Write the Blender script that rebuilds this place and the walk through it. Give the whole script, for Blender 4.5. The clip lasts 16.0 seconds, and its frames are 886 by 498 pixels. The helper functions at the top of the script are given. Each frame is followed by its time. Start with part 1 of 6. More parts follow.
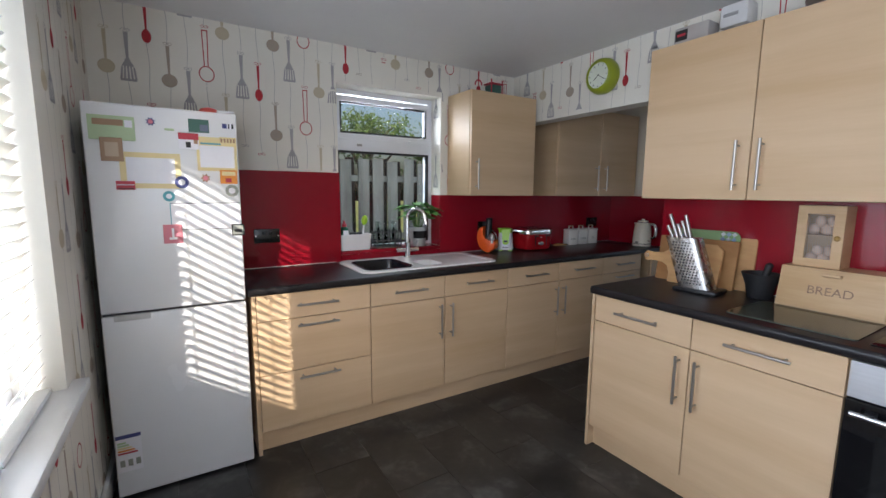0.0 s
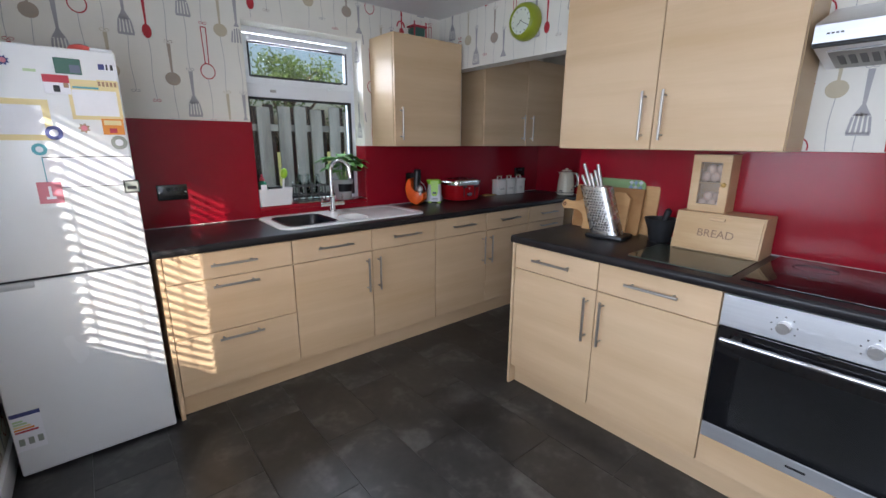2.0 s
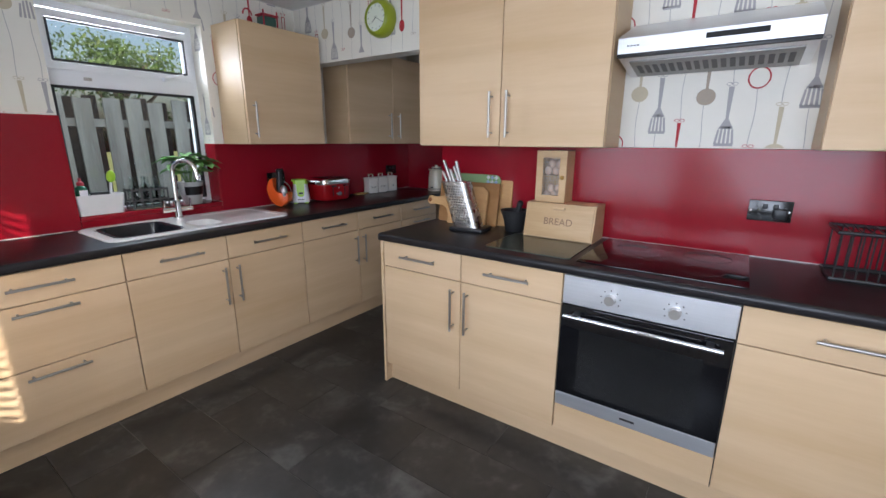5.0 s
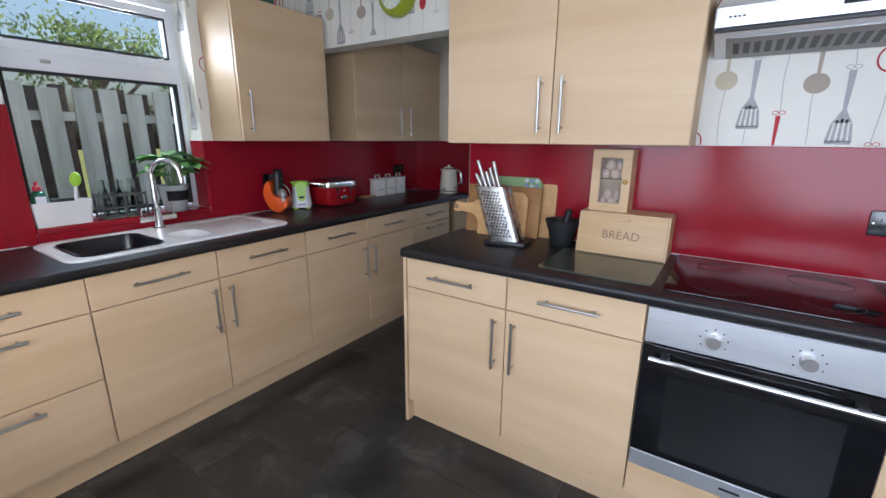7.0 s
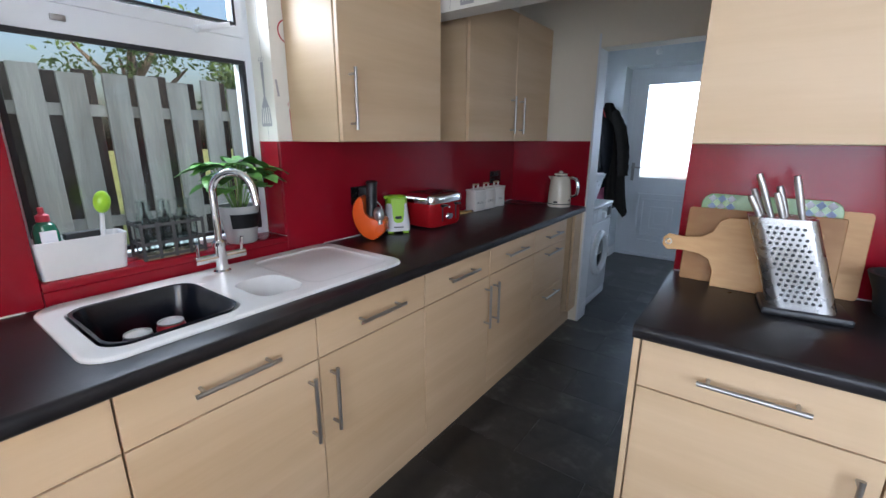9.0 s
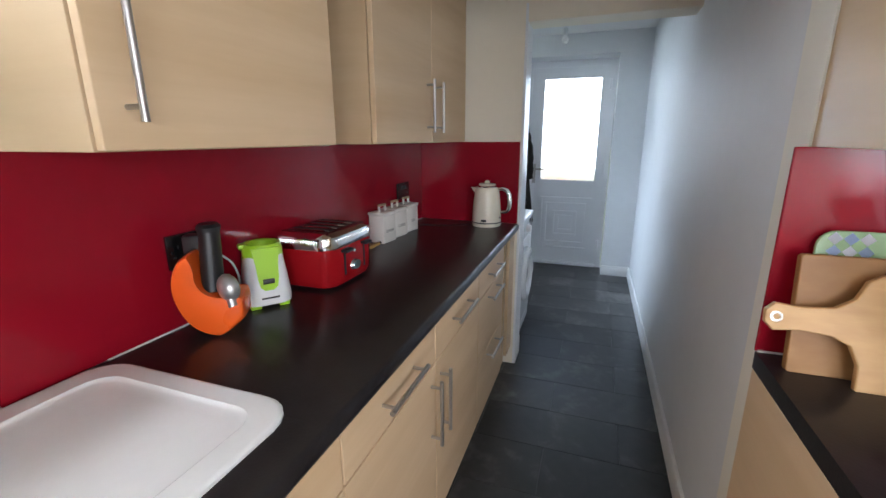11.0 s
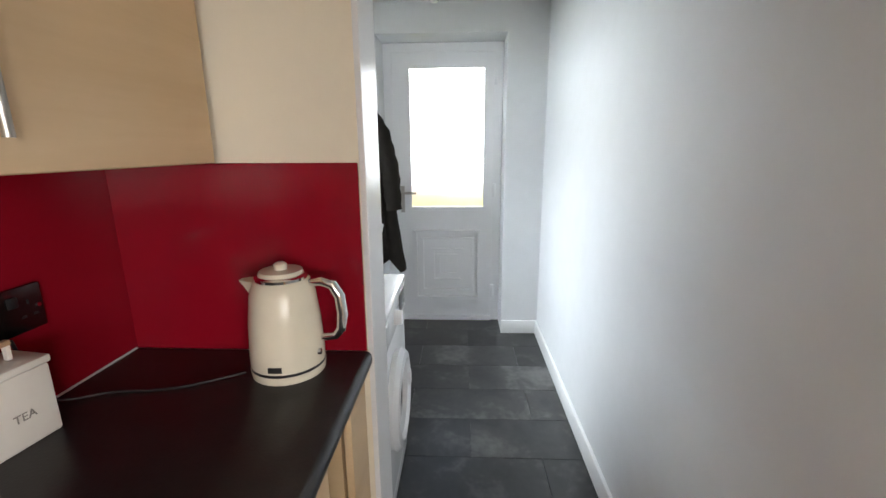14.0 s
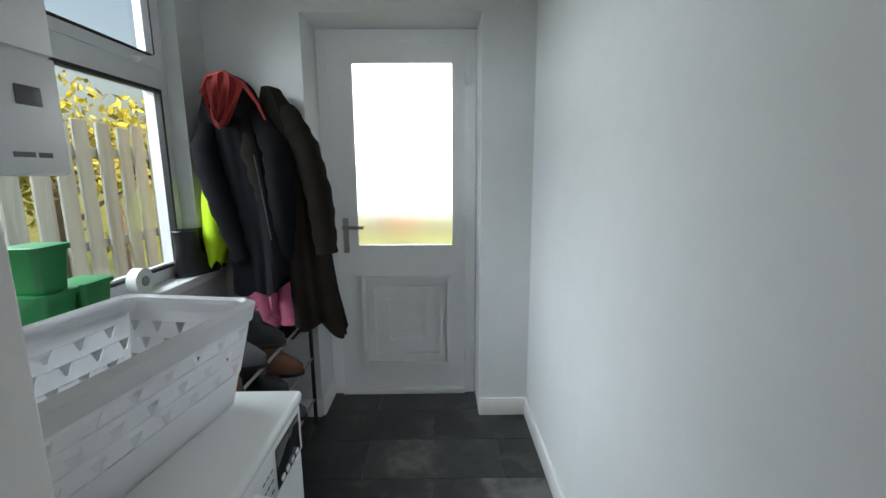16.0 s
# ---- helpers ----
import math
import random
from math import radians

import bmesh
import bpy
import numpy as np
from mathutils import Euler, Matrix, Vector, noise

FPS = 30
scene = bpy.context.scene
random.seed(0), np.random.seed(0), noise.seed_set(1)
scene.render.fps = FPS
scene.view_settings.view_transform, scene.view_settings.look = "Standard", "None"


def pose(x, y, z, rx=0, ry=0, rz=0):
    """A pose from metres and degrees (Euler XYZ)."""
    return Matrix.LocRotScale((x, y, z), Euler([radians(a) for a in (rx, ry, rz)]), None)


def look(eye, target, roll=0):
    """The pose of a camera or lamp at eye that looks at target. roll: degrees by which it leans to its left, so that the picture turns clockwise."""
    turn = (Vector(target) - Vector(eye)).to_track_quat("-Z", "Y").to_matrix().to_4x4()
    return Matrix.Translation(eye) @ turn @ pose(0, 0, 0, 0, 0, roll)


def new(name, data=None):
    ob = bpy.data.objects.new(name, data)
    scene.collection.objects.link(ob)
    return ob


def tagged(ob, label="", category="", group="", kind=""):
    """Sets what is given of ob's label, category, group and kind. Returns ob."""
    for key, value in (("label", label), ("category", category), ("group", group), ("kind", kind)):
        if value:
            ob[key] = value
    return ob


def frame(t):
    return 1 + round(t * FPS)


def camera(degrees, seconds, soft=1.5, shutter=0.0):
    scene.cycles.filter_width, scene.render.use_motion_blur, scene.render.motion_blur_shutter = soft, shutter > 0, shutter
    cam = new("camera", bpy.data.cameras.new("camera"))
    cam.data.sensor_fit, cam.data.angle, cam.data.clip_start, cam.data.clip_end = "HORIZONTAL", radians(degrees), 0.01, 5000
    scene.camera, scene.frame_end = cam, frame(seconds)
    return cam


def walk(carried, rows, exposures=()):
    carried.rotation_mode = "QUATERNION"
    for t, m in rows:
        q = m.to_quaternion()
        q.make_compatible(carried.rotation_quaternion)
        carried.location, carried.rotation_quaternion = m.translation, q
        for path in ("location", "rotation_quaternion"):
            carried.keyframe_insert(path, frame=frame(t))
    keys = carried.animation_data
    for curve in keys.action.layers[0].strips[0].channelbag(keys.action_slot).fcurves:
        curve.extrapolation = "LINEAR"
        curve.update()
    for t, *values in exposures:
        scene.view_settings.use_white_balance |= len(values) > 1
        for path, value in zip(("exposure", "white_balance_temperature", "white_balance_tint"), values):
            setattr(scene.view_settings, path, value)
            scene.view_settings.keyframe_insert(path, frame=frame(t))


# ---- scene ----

cam = camera(92.4, 16.0)
PATH = [
    (0, (-1.797, -2.205, 1.352), (-0.758, -0.516, 1.085), 0.5),
    (0.5, (-1.793, -2.195, 1.336), (-0.757, -0.528, 0.948), 0.5),
    (1, (-1.773, -2.214, 1.342), (-0.696, -0.596, 0.873), 0.4),
    (1.5, (-1.744, -2.229, 1.35), (-0.585, -0.673, 0.867), 0.3),
    (2, (-1.717, -2.25, 1.357), (-0.478, -0.758, 0.869), 0.3),
    (2.5, (-1.702, -2.262, 1.358), (-0.374, -0.85, 0.867), 0.2),
    (3, (-1.689, -2.285, 1.36), (-0.279, -0.954, 0.871), 0.2),
    (3.5, (-1.684, -2.295, 1.361), (-0.202, -1.045, 0.872), 0.3),
    (4, (-1.665, -2.312, 1.364), (-0.133, -1.125, 0.87), 0.2),
    (4.5, (-1.651, -2.32, 1.358), (-0.077, -1.188, 0.868), 0.2),
    (7, (-1.427, -1.936, 1.345), (0.186, -0.865, 0.844), 0.4),
    (7.5, (-1.334, -1.706, 1.33), (0.246, -0.586, 0.828), 0.3),
    (8, (-1.251, -1.455, 1.344), (0.277, -0.266, 0.84), 0.4),
    (10.5, (-0.73, -0.484, 1.33), (1.021, 0.341, 0.828), -0.2),
    (11, (-0.484, -0.403, 1.345), (1.341, 0.243, 0.842), -0.2),
    (11.5, (-0.28, -0.328, 1.371), (1.569, 0.252, 0.873), -0.3),
    (12, (-0.068, -0.251, 1.39), (1.81, 0.219, 0.887), -0.4),
    (12.5, (0.173, -0.24, 1.37), (2.086, 0.06, 0.87), -0.4),
    (13, (0.456, -0.248, 1.378), (2.383, -0.014, 0.896), -0.3),
    (13.5, (0.702, -0.217, 1.375), (2.639, -0.044, 0.909), -0.4),
    (14, (0.941, -0.239, 1.355), (2.886, -0.151, 0.896), -0.4),
    (14.5, (1.191, -0.293, 1.363), (3.141, -0.224, 0.923), -0.6),
    (15, (1.435, -0.292, 1.36), (3.388, -0.239, 0.93), -0.5),
    (15.5, (1.611, -0.301, 1.353), (3.572, -0.304, 0.962), -0.3),
    (16, (1.761, -0.321, 1.33), (3.73, -0.339, 0.979), -0.4),
]
EXPOSURES = [
    (0, 0.05, 6100, 13), (2, 0.25, 5950, 13), (4.5, 0.32, 6050, 13), (8, 0.55, 5750, 12), (10.5, 0.9, 6250, 12),
    (11.5, 1.36, 6550, 13), (13.0, 1.74, 7050, 14), (14.5, 1.60, 7650, 14), (15.2, 1.24, 7600, 12), (16, 0.78, 7500, 10),
]
walk(cam, [(t, look(eye, target, roll)) for t, eye, target, roll in PATH], EXPOSURES)

# ---- world, sun and window light ----
SUN_WAY = Vector((0.45, 1.0, -0.30))
world = bpy.data.worlds.new("world")
scene.world = world
world.use_nodes = True
wn = world.node_tree
sky = wn.nodes.new("ShaderNodeTexSky")
sky.sky_type, sky.sun_disc = "NISHITA", False
sky.dust_density = 6.0
sky.sun_elevation, sky.sun_rotation = radians(15.3), radians(204)
wn.links.new(sky.outputs[0], wn.nodes["Background"].inputs[0])
wn.nodes["Background"].inputs[1].default_value = 0.15

sun = new("sun", bpy.data.lights.new("sun", "SUN"))
sun.data.energy, sun.data.angle, sun.data.color = 5.0, radians(0.5), (1.0, 0.9, 0.75)
sun.matrix_world = look((-6, -12, 6), Vector((-6, -12, 6)) + SUN_WAY)


def window_light(name, eye, target, w, h, power, color=(1, 1, 1)):
    ob = new(name, bpy.data.lights.new(name, "AREA"))
    ob.data.shape, ob.data.size, ob.data.size_y, ob.data.energy, ob.data.color = "RECTANGLE", w, h, power, color
    ob.matrix_world = look(eye, target)
    return ob


# Added fill lamp, indoors of the shut blind, at an unseen stretch of window.
window_light("west_fill_light", (-2.135, -2.55, 1.35), (0, -2.25, 1.15), 1.25, 1.2, 29, (0.80, 0.88, 1.0))
window_light("daylight_behind_blinds", (-2.46, -1.1, 1.3), (0, -1.1, 1.2), 1.3, 1.2, 34, (0.80, 0.88, 1.0))
window_light("daylight_sink_window", (-0.50, 0.95, 1.95), (-0.3, -0.6, 0.9), 0.7, 0.35, 15, (0.88, 0.94, 1.0))
window_light("daylight_door_glass", (11.5, 0.2, 2.2), (4, -0.13, 1.6), 5.0, 3.2, 240, (0.72, 0.85, 1.0))
window_light("daylight_utility_window", (3.0, 2.35, 2.5), (2.8, 0.0, 1.2), 2.4, 1.3, 132, (0.68, 0.84, 1.0))

# ---- materials ----


def mat(name, color, rough=0.5, metal=0.0, vary=0.06, scale=6.0, bump=0.0, bump_scale=60.0, spec=0.5, stretch=(1, 1, 1), rough_vary=0.05, coat=0.0):
    """A surface with colour change at two scales, uneven gloss and fine relief, in world metres."""
    m = bpy.data.materials.new(name)
    m.use_nodes = True
    nt = m.node_tree
    p = nt.nodes["Principled BSDF"]
    geo = nt.nodes.new("ShaderNodeNewGeometry")
    mp = nt.nodes.new("ShaderNodeVectorMath")
    mp.operation = "MULTIPLY"
    mp.inputs[1].default_value = stretch
    nt.links.new(geo.outputs["Position"], mp.inputs[0])
    big, fine = nt.nodes.new("ShaderNodeTexNoise"), nt.nodes.new("ShaderNodeTexNoise")
    big.inputs["Scale"].default_value, fine.inputs["Scale"].default_value = scale, scale * 9
    big.inputs["Detail"].default_value, fine.inputs["Detail"].default_value = 3, 2
    add = nt.nodes.new("ShaderNodeMath")
    add.operation = "MULTIPLY_ADD"
    add.inputs[1].default_value = 0.35
    nt.links.new(fine.outputs[0], add.inputs[0])
    nt.links.new(big.outputs[0], add.inputs[2])
    for n in (big, fine):
        nt.links.new(mp.outputs[0], n.inputs["Vector"])
    ramp = nt.nodes.new("ShaderNodeMapRange")
    ramp.inputs[1].default_value, ramp.inputs[2].default_value = 0.35, 1.0
    ramp.inputs[3].default_value, ramp.inputs[4].default_value = 1 - vary, 1 + vary
    nt.links.new(add.outputs[0], ramp.inputs[0])
    col = nt.nodes.new("ShaderNodeVectorMath")
    col.operation = "MULTIPLY"
    col.inputs[0].default_value = color
    nt.links.new(ramp.outputs[0], col.inputs[1])
    nt.links.new(col.outputs[0], p.inputs["Base Color"])
    rr = nt.nodes.new("ShaderNodeMapRange")
    rr.inputs[3].default_value, rr.inputs[4].default_value = max(0.02, rough - rough_vary), min(1, rough + rough_vary)
    nt.links.new(big.outputs[0], rr.inputs[0])
    nt.links.new(rr.outputs[0], p.inputs["Roughness"])
    p.inputs["Metallic"].default_value = metal
    p.inputs["Specular IOR Level"].default_value = spec
    p.inputs["Coat Weight"].default_value = coat
    if bump:
        bn, bt = nt.nodes.new("ShaderNodeTexNoise"), nt.nodes.new("ShaderNodeBump")
        bn.inputs["Scale"].default_value = bump_scale
        bt.inputs["Strength"].default_value, bt.inputs["Distance"].default_value = bump, 0.002
        nt.links.new(mp.outputs[0], bn.inputs["Vector"])
        nt.links.new(bn.outputs[0], bt.inputs["Height"])
        nt.links.new(bt.outputs[0], p.inputs["Normal"])
    return m


def glass(name, rough=0.0, color=(1, 1, 1), ior=1.45):
    m = mat(name, color, rough, vary=0.0, rough_vary=0.0)
    p = m.node_tree.nodes["Principled BSDF"]
    p.inputs["Transmission Weight"].default_value, p.inputs["IOR"].default_value = 1.0, ior
    return m


def see_through(name, gloss=0.08, rough=0.02, tint=(1, 1, 1)):
    """Thin clear pane: mostly straight through, with a little mirror gloss."""
    m = bpy.data.materials.new(name)
    m.use_nodes = True
    nt = m.node_tree
    nt.nodes.remove(nt.nodes["Principled BSDF"])
    tr, gl, mx = nt.nodes.new("ShaderNodeBsdfTransparent"), nt.nodes.new("ShaderNodeBsdfGlossy"), nt.nodes.new("ShaderNodeMixShader")
    tr.inputs[0].default_value = (*tint, 1)
    gl.inputs["Roughness"].default_value = rough
    fr, pw, sc = nt.nodes.new("ShaderNodeLayerWeight"), nt.nodes.new("ShaderNodeMath"), nt.nodes.new("ShaderNodeMath")
    pw.operation, sc.operation = "POWER", "MULTIPLY_ADD"
    pw.inputs[1].default_value, sc.inputs[1].default_value, sc.inputs[2].default_value = 4.0, 0.5, gloss * 0.3
    nt.links.new(fr.outputs["Facing"], pw.inputs[0])
    nt.links.new(pw.outputs[0], sc.inputs[0])
    nt.links.new(sc.outputs[0], mx.inputs[0])
    nt.links.new(tr.outputs[0], mx.inputs[1])
    nt.links.new(gl.outputs[0], mx.inputs[2])
    nt.links.new(mx.outputs[0], nt.nodes["Material Output"].inputs[0])
    return m


def wood(name, light, dark, rough=0.45, grain=(1.2, 1.2, 22.0), spec=0.4, fine=0.4):
    """Board with long grain streaks and broad bands."""
    m = mat(name, light, rough, vary=0.0, stretch=grain, bump=0.08, bump_scale=40, spec=spec)
    nt = m.node_tree
    p = nt.nodes["Principled BSDF"]
    geo, mp = nt.nodes.new("ShaderNodeNewGeometry"), nt.nodes.new("ShaderNodeVectorMath")
    mp.operation = "MULTIPLY"
    mp.inputs[1].default_value = grain
    info = nt.nodes.new("ShaderNodeObjectInfo")
    off = nt.nodes.new("ShaderNodeVectorMath")
    off.operation = "MULTIPLY_ADD"
    off.inputs[1].default_value = (7, 7, 7)
    nt.links.new(info.outputs["Random"], off.inputs[0])
    nt.links.new(geo.outputs["Position"], mp.inputs[0])
    nt.links.new(mp.outputs[0], off.inputs[2])
    n1, n2 = nt.nodes.new("ShaderNodeTexNoise"), nt.nodes.new("ShaderNodeTexNoise")
    n1.inputs["Scale"].default_value, n1.inputs["Detail"].default_value = 0.8, 5
    n2.inputs["Scale"].default_value, n2.inputs["Detail"].default_value = 9, 4
    for n in (n1, n2):
        nt.links.new(off.outputs[0], n.inputs["Vector"])
    mixn = nt.nodes.new("ShaderNodeMath")
    mixn.operation = "MULTIPLY_ADD"
    mixn.inputs[1].default_value = fine
    nt.links.new(n2.outputs[0], mixn.inputs[0])
    nt.links.new(n1.outputs[0], mixn.inputs[2])
    ramp = nt.nodes.new("ShaderNodeValToRGB")
    ramp.color_ramp.elements[0].position, ramp.color_ramp.elements[1].position = 0.3 + fine * 0.5, 0.68 + fine * 0.5
    ramp.color_ramp.elements[0].color, ramp.color_ramp.elements[1].color = (*dark, 1), (*light, 1)
    nt.links.new(mixn.outputs[0], ramp.inputs[0])
    nt.links.new(ramp.outputs[0], p.inputs["Base Color"])
    return m


M_WOOD = wood("maple_laminate", (0.70, 0.508, 0.318), (0.60, 0.412, 0.235), grain=(0.9, 0.9, 11.0), fine=0.16)
M_CARCASS = wood("maple_carcass", (0.61, 0.447, 0.275), (0.54, 0.378, 0.22), grain=(0.9, 0.9, 11.0), fine=0.16)
M_STEEL = mat("brushed_steel", (0.47, 0.45, 0.425), 0.38, 1.0, 0.05, 30, stretch=(1, 1, 12))
M_CHROME = mat("chrome", (0.8, 0.8, 0.8), 0.06, 1.0, 0.02)
M_WORKTOP = mat("black_worktop", (0.017, 0.015, 0.016), 0.30, 0, 0.35, 14, bump=0.12, bump_scale=180, spec=0.36)
M_RED = mat("red_splashback", (0.27, 0.006, 0.016), 0.15, 0, 0.06, 3, spec=0.30, bump=0.08, bump_scale=7, rough_vary=0.08)
M_WHITE = mat("white_enamel", (0.78, 0.79, 0.80), 0.25, 0, 0.02, 3)
M_PVC = mat("white_pvc", (0.82, 0.83, 0.85), 0.3, 0, 0.02, 4)
M_PAPER = mat("cream_wallpaper", (0.80, 0.77, 0.69), 0.75, 0, 0.03, 5, bump=0.1, bump_scale=300)
M_CEIL = mat("white_ceiling", (0.78, 0.77, 0.76), 0.9, 0, 0.03, 2, bump=0.15, bump_scale=120)
M_GREY = mat("pale_grey_wall_paint", (0.67, 0.68, 0.695), 0.62, 0, 0.05, 1.5, bump=0.18, bump_scale=60, spec=0.25)
M_CREAM = mat("cream_wall_paint", (0.84, 0.76, 0.62), 0.7, 0, 0.03, 3, bump=0.1, bump_scale=90)
M_TRIM = mat("white_gloss_trim", (0.80, 0.80, 0.80), 0.3, 0, 0.02)
M_DARK = mat("dark_void", (0.02, 0.02, 0.02), 0.8)
M_BLACKGLASS = mat("black_glass", (0.006, 0.006, 0.007), 0.06, 0, 0.1)
M_BLACK = mat("black_plastic", (0.015, 0.015, 0.016), 0.4)
M_RENDER = mat("outside_render", (0.45, 0.42, 0.38), 0.9, 0, 0.1)
M_PANE = see_through("clear_pane")

# ---- building helpers ----


def bx(bm, x0, x1, y0, y1, z0, z1):
    """A box between two corners, added to bm."""
    r = bmesh.ops.create_cube(bm, size=1, matrix=Matrix.LocRotScale(((x0 + x1) / 2, (y0 + y1) / 2, (z0 + z1) / 2), None, (abs(x1 - x0), abs(y1 - y0), abs(z1 - z0))))
    return r["verts"]


def box(x0, x1, y0, y1, z0, z1, bevel=0.0, seg=2):
    bm = bmesh.new()
    bx(bm, x0, x1, y0, y1, z0, z1)
    if bevel:
        bmesh.ops.bevel(bm, geom=bm.edges[:], offset=bevel, segments=seg, affect="EDGES", profile=0.5)
    return bm


def cyl(bm, a, b, r, r2=None, seg=16, caps=True):
    """A round bar from a to b, added to bm."""
    a, b = Vector(a), Vector(b)
    d = b - a
    m = Matrix.Translation((a + b) / 2) @ d.to_track_quat("Z", "Y").to_matrix().to_4x4()
    return bmesh.ops.create_cone(bm, cap_ends=caps, segments=seg, radius1=r, radius2=r if r2 is None else r2, depth=d.length, matrix=m)["verts"]


def lathe(bm, profile, seg=32, centre=(0, 0, 0)):
    """A turned shape from (radius, height) pairs."""
    rings = []
    for r, z in profile:
        rings.append([bm.verts.new((centre[0] + r * math.cos(2 * math.pi * i / seg), centre[1] + r * math.sin(2 * math.pi * i / seg), centre[2] + z)) for i in range(seg)])
    for a, b in zip(rings, rings[1:]):
        for i in range(seg):
            bm.faces.new((a[i], a[(i + 1) % seg], b[(i + 1) % seg], b[i]))
    closed = profile[0] == profile[-1]
    if profile[0][0] > 1e-5 and not closed:
        bm.faces.new(list(reversed(rings[0])))
    if profile[-1][0] > 1e-5 and not closed:
        bm.faces.new(rings[-1])
    bmesh.ops.remove_doubles(bm, verts=bm.verts[:], dist=1e-5)
    bmesh.ops.recalc_face_normals(bm, faces=bm.faces[:])


def tube(bm, pts, r, seg=10):
    """A bent round bar along points."""
    pts = [Vector(p) for p in pts]
    rings, side = [], None
    for i, p in enumerate(pts):
        d = (pts[min(i + 1, len(pts) - 1)] - pts[max(i - 1, 0)]).normalized()
        if side is None:
            side = d.orthogonal().normalized()
        side = (side - d * side.dot(d)).normalized()
        up = d.cross(side)
        rr = r[i] if isinstance(r, (list, tuple)) else r
        rings.append([bm.verts.new(p + rr * (side * math.cos(2 * math.pi * k / seg) + up * math.sin(2 * math.pi * k / seg))) for k in range(seg)])
    for a, b in zip(rings, rings[1:]):
        for k in range(seg):
            bm.faces.new((a[k], a[(k + 1) % seg], b[(k + 1) % seg], b[k]))
    bm.faces.new(list(reversed(rings[0])))
    bm.faces.new(rings[-1])


def rounded(w, h, r, n=6):
    """Corner points of a rounded rectangle round the origin."""
    out = []
    for cx, cy, a0 in ((w / 2 - r, h / 2 - r, 0), (-w / 2 + r, h / 2 - r, 90), (-w / 2 + r, -h / 2 + r, 180), (w / 2 - r, -h / 2 + r, 270)):
        out += [(cx + r * math.cos(radians(a0 + 90 * k / n)), cy + r * math.sin(radians(a0 + 90 * k / n))) for k in range(n + 1)]
    return out


def loft(bm, rings, cap0=True, cap1=True):
    """Skin over rings of points, which have equal counts."""
    vs = [[bm.verts.new(p) for p in ring] for ring in rings]
    n = len(vs[0])
    for a, b in zip(vs, vs[1:]):
        for i in range(n):
            bm.faces.new((a[i], a[(i + 1) % n], b[(i + 1) % n], b[i]))
    if cap0:
        bm.faces.new(list(reversed(vs[0])))
    if cap1:
        bm.faces.new(vs[-1])
    bmesh.ops.recalc_face_normals(bm, faces=bm.faces[:])


def prism(bm, outline, z0, z1):
    loft(bm, [[(x, y, z0) for x, y in outline], [(x, y, z1) for x, y in outline]])


def mesh_of(name, bm, material, smooth=False):
    me = bpy.data.meshes.new(name)
    bm.to_mesh(me)
    bm.free()
    me.materials.append(material)
    if smooth:
        for p in me.polygons:
            p.use_smooth = True
        me.set_sharp_from_angle(angle=radians(35))
    return me


def part(name, bm, material, parent, label="", smooth=True):
    """One mesh under a thing or under a part."""
    ob = new(name, mesh_of(name, bm, material, smooth))
    ob.parent = parent
    if label:
        tagged(ob, label)
    return ob


def solid(name, bm, material, label, category, group="", kind="", smooth=True, m=None):
    ob = new(name, mesh_of(name, bm, material, smooth))
    if m is not None:
        ob.matrix_world = m
    return tagged(ob, label, category, group, kind)


def thing(name, m, label, category, group="", kind=""):
    """An Empty at a thing's base, for its parts."""
    ob = new(name)
    ob.empty_display_size = 0.05
    ob.matrix_world = m
    return tagged(ob, label, category, group, kind)


def structure(name, bm, material, label, category="wall", smooth=False):
    return solid(name, bm, material, label, category, kind="structure", smooth=smooth)


def holed(bm, axis, a0, a1, t0, t1, z0, z1, holes=()):
    """A wall along an axis (0: x, 1: y) with holes (a0, a1, z0, z1) right through its thickness t0..t1."""
    def put(p, q, lo, hi):
        if q - p > 1e-4 and hi - lo > 1e-4:
            bx(bm, *((p, q, t0, t1) if axis == 0 else (t0, t1, p, q)), lo, hi)
    at = a0
    for h0, h1, lo, hi in sorted(holes):
        put(at, h0, z0, z1)
        put(h0, h1, z0, lo)
        put(h0, h1, hi, z1)
        at = h1
    put(at, a1, z0, z1)
    return bm


# ---- the rooms ----
CEIL = 2.275
WA, WB, WL, WG = 0.575, 0.58, -2.15, -0.80      # north wall, oven wall, west wall, grey galley wall
YB = -3.7                                       # back of the kitchen
XU = 3.945                                      # end wall of the utility room
WIN1 = (-0.90, -0.118, 0.921, 2.04)
WIN2 = (2.35, 3.735, 0.88, 2.18)
WU = 0.80                                       # north wall of the utility room
WIN3 = (-3.25, -0.45, 0.70, 2.0)
DOOR = (-0.535, 0.335, 0.0, 2.09)

structure("wall_north", holed(bmesh.new(), 0, WL - 0.3, 1.887, WA, 0.84, 0, CEIL, [WIN1]), M_PAPER, "cream papered kitchen wall with a window", "wall")
structure("wall_west", holed(bmesh.new(), 1, YB, WA, WL - 0.3, WL, 0, CEIL, [WIN3]), M_PAPER, "cream papered wall with a window and blind", "wall")
structure("wall_east", holed(bmesh.new(), 1, YB, WG, WB, WB + 0.12, 0, CEIL), M_PAPER, "cream papered wall behind the oven worktop", "wall")
structure("wall_south", holed(bmesh.new(), 0, WL - 0.3, WB + 0.12, YB - 0.2, YB, 0, CEIL), M_PAPER, "plain cream wall closing the kitchen", "wall")
structure("wall_beam", box(WB, WB + 0.12, WG, WA, 1.89, CEIL), M_PAPER, "papered beam over the opening to the galley", "beam")
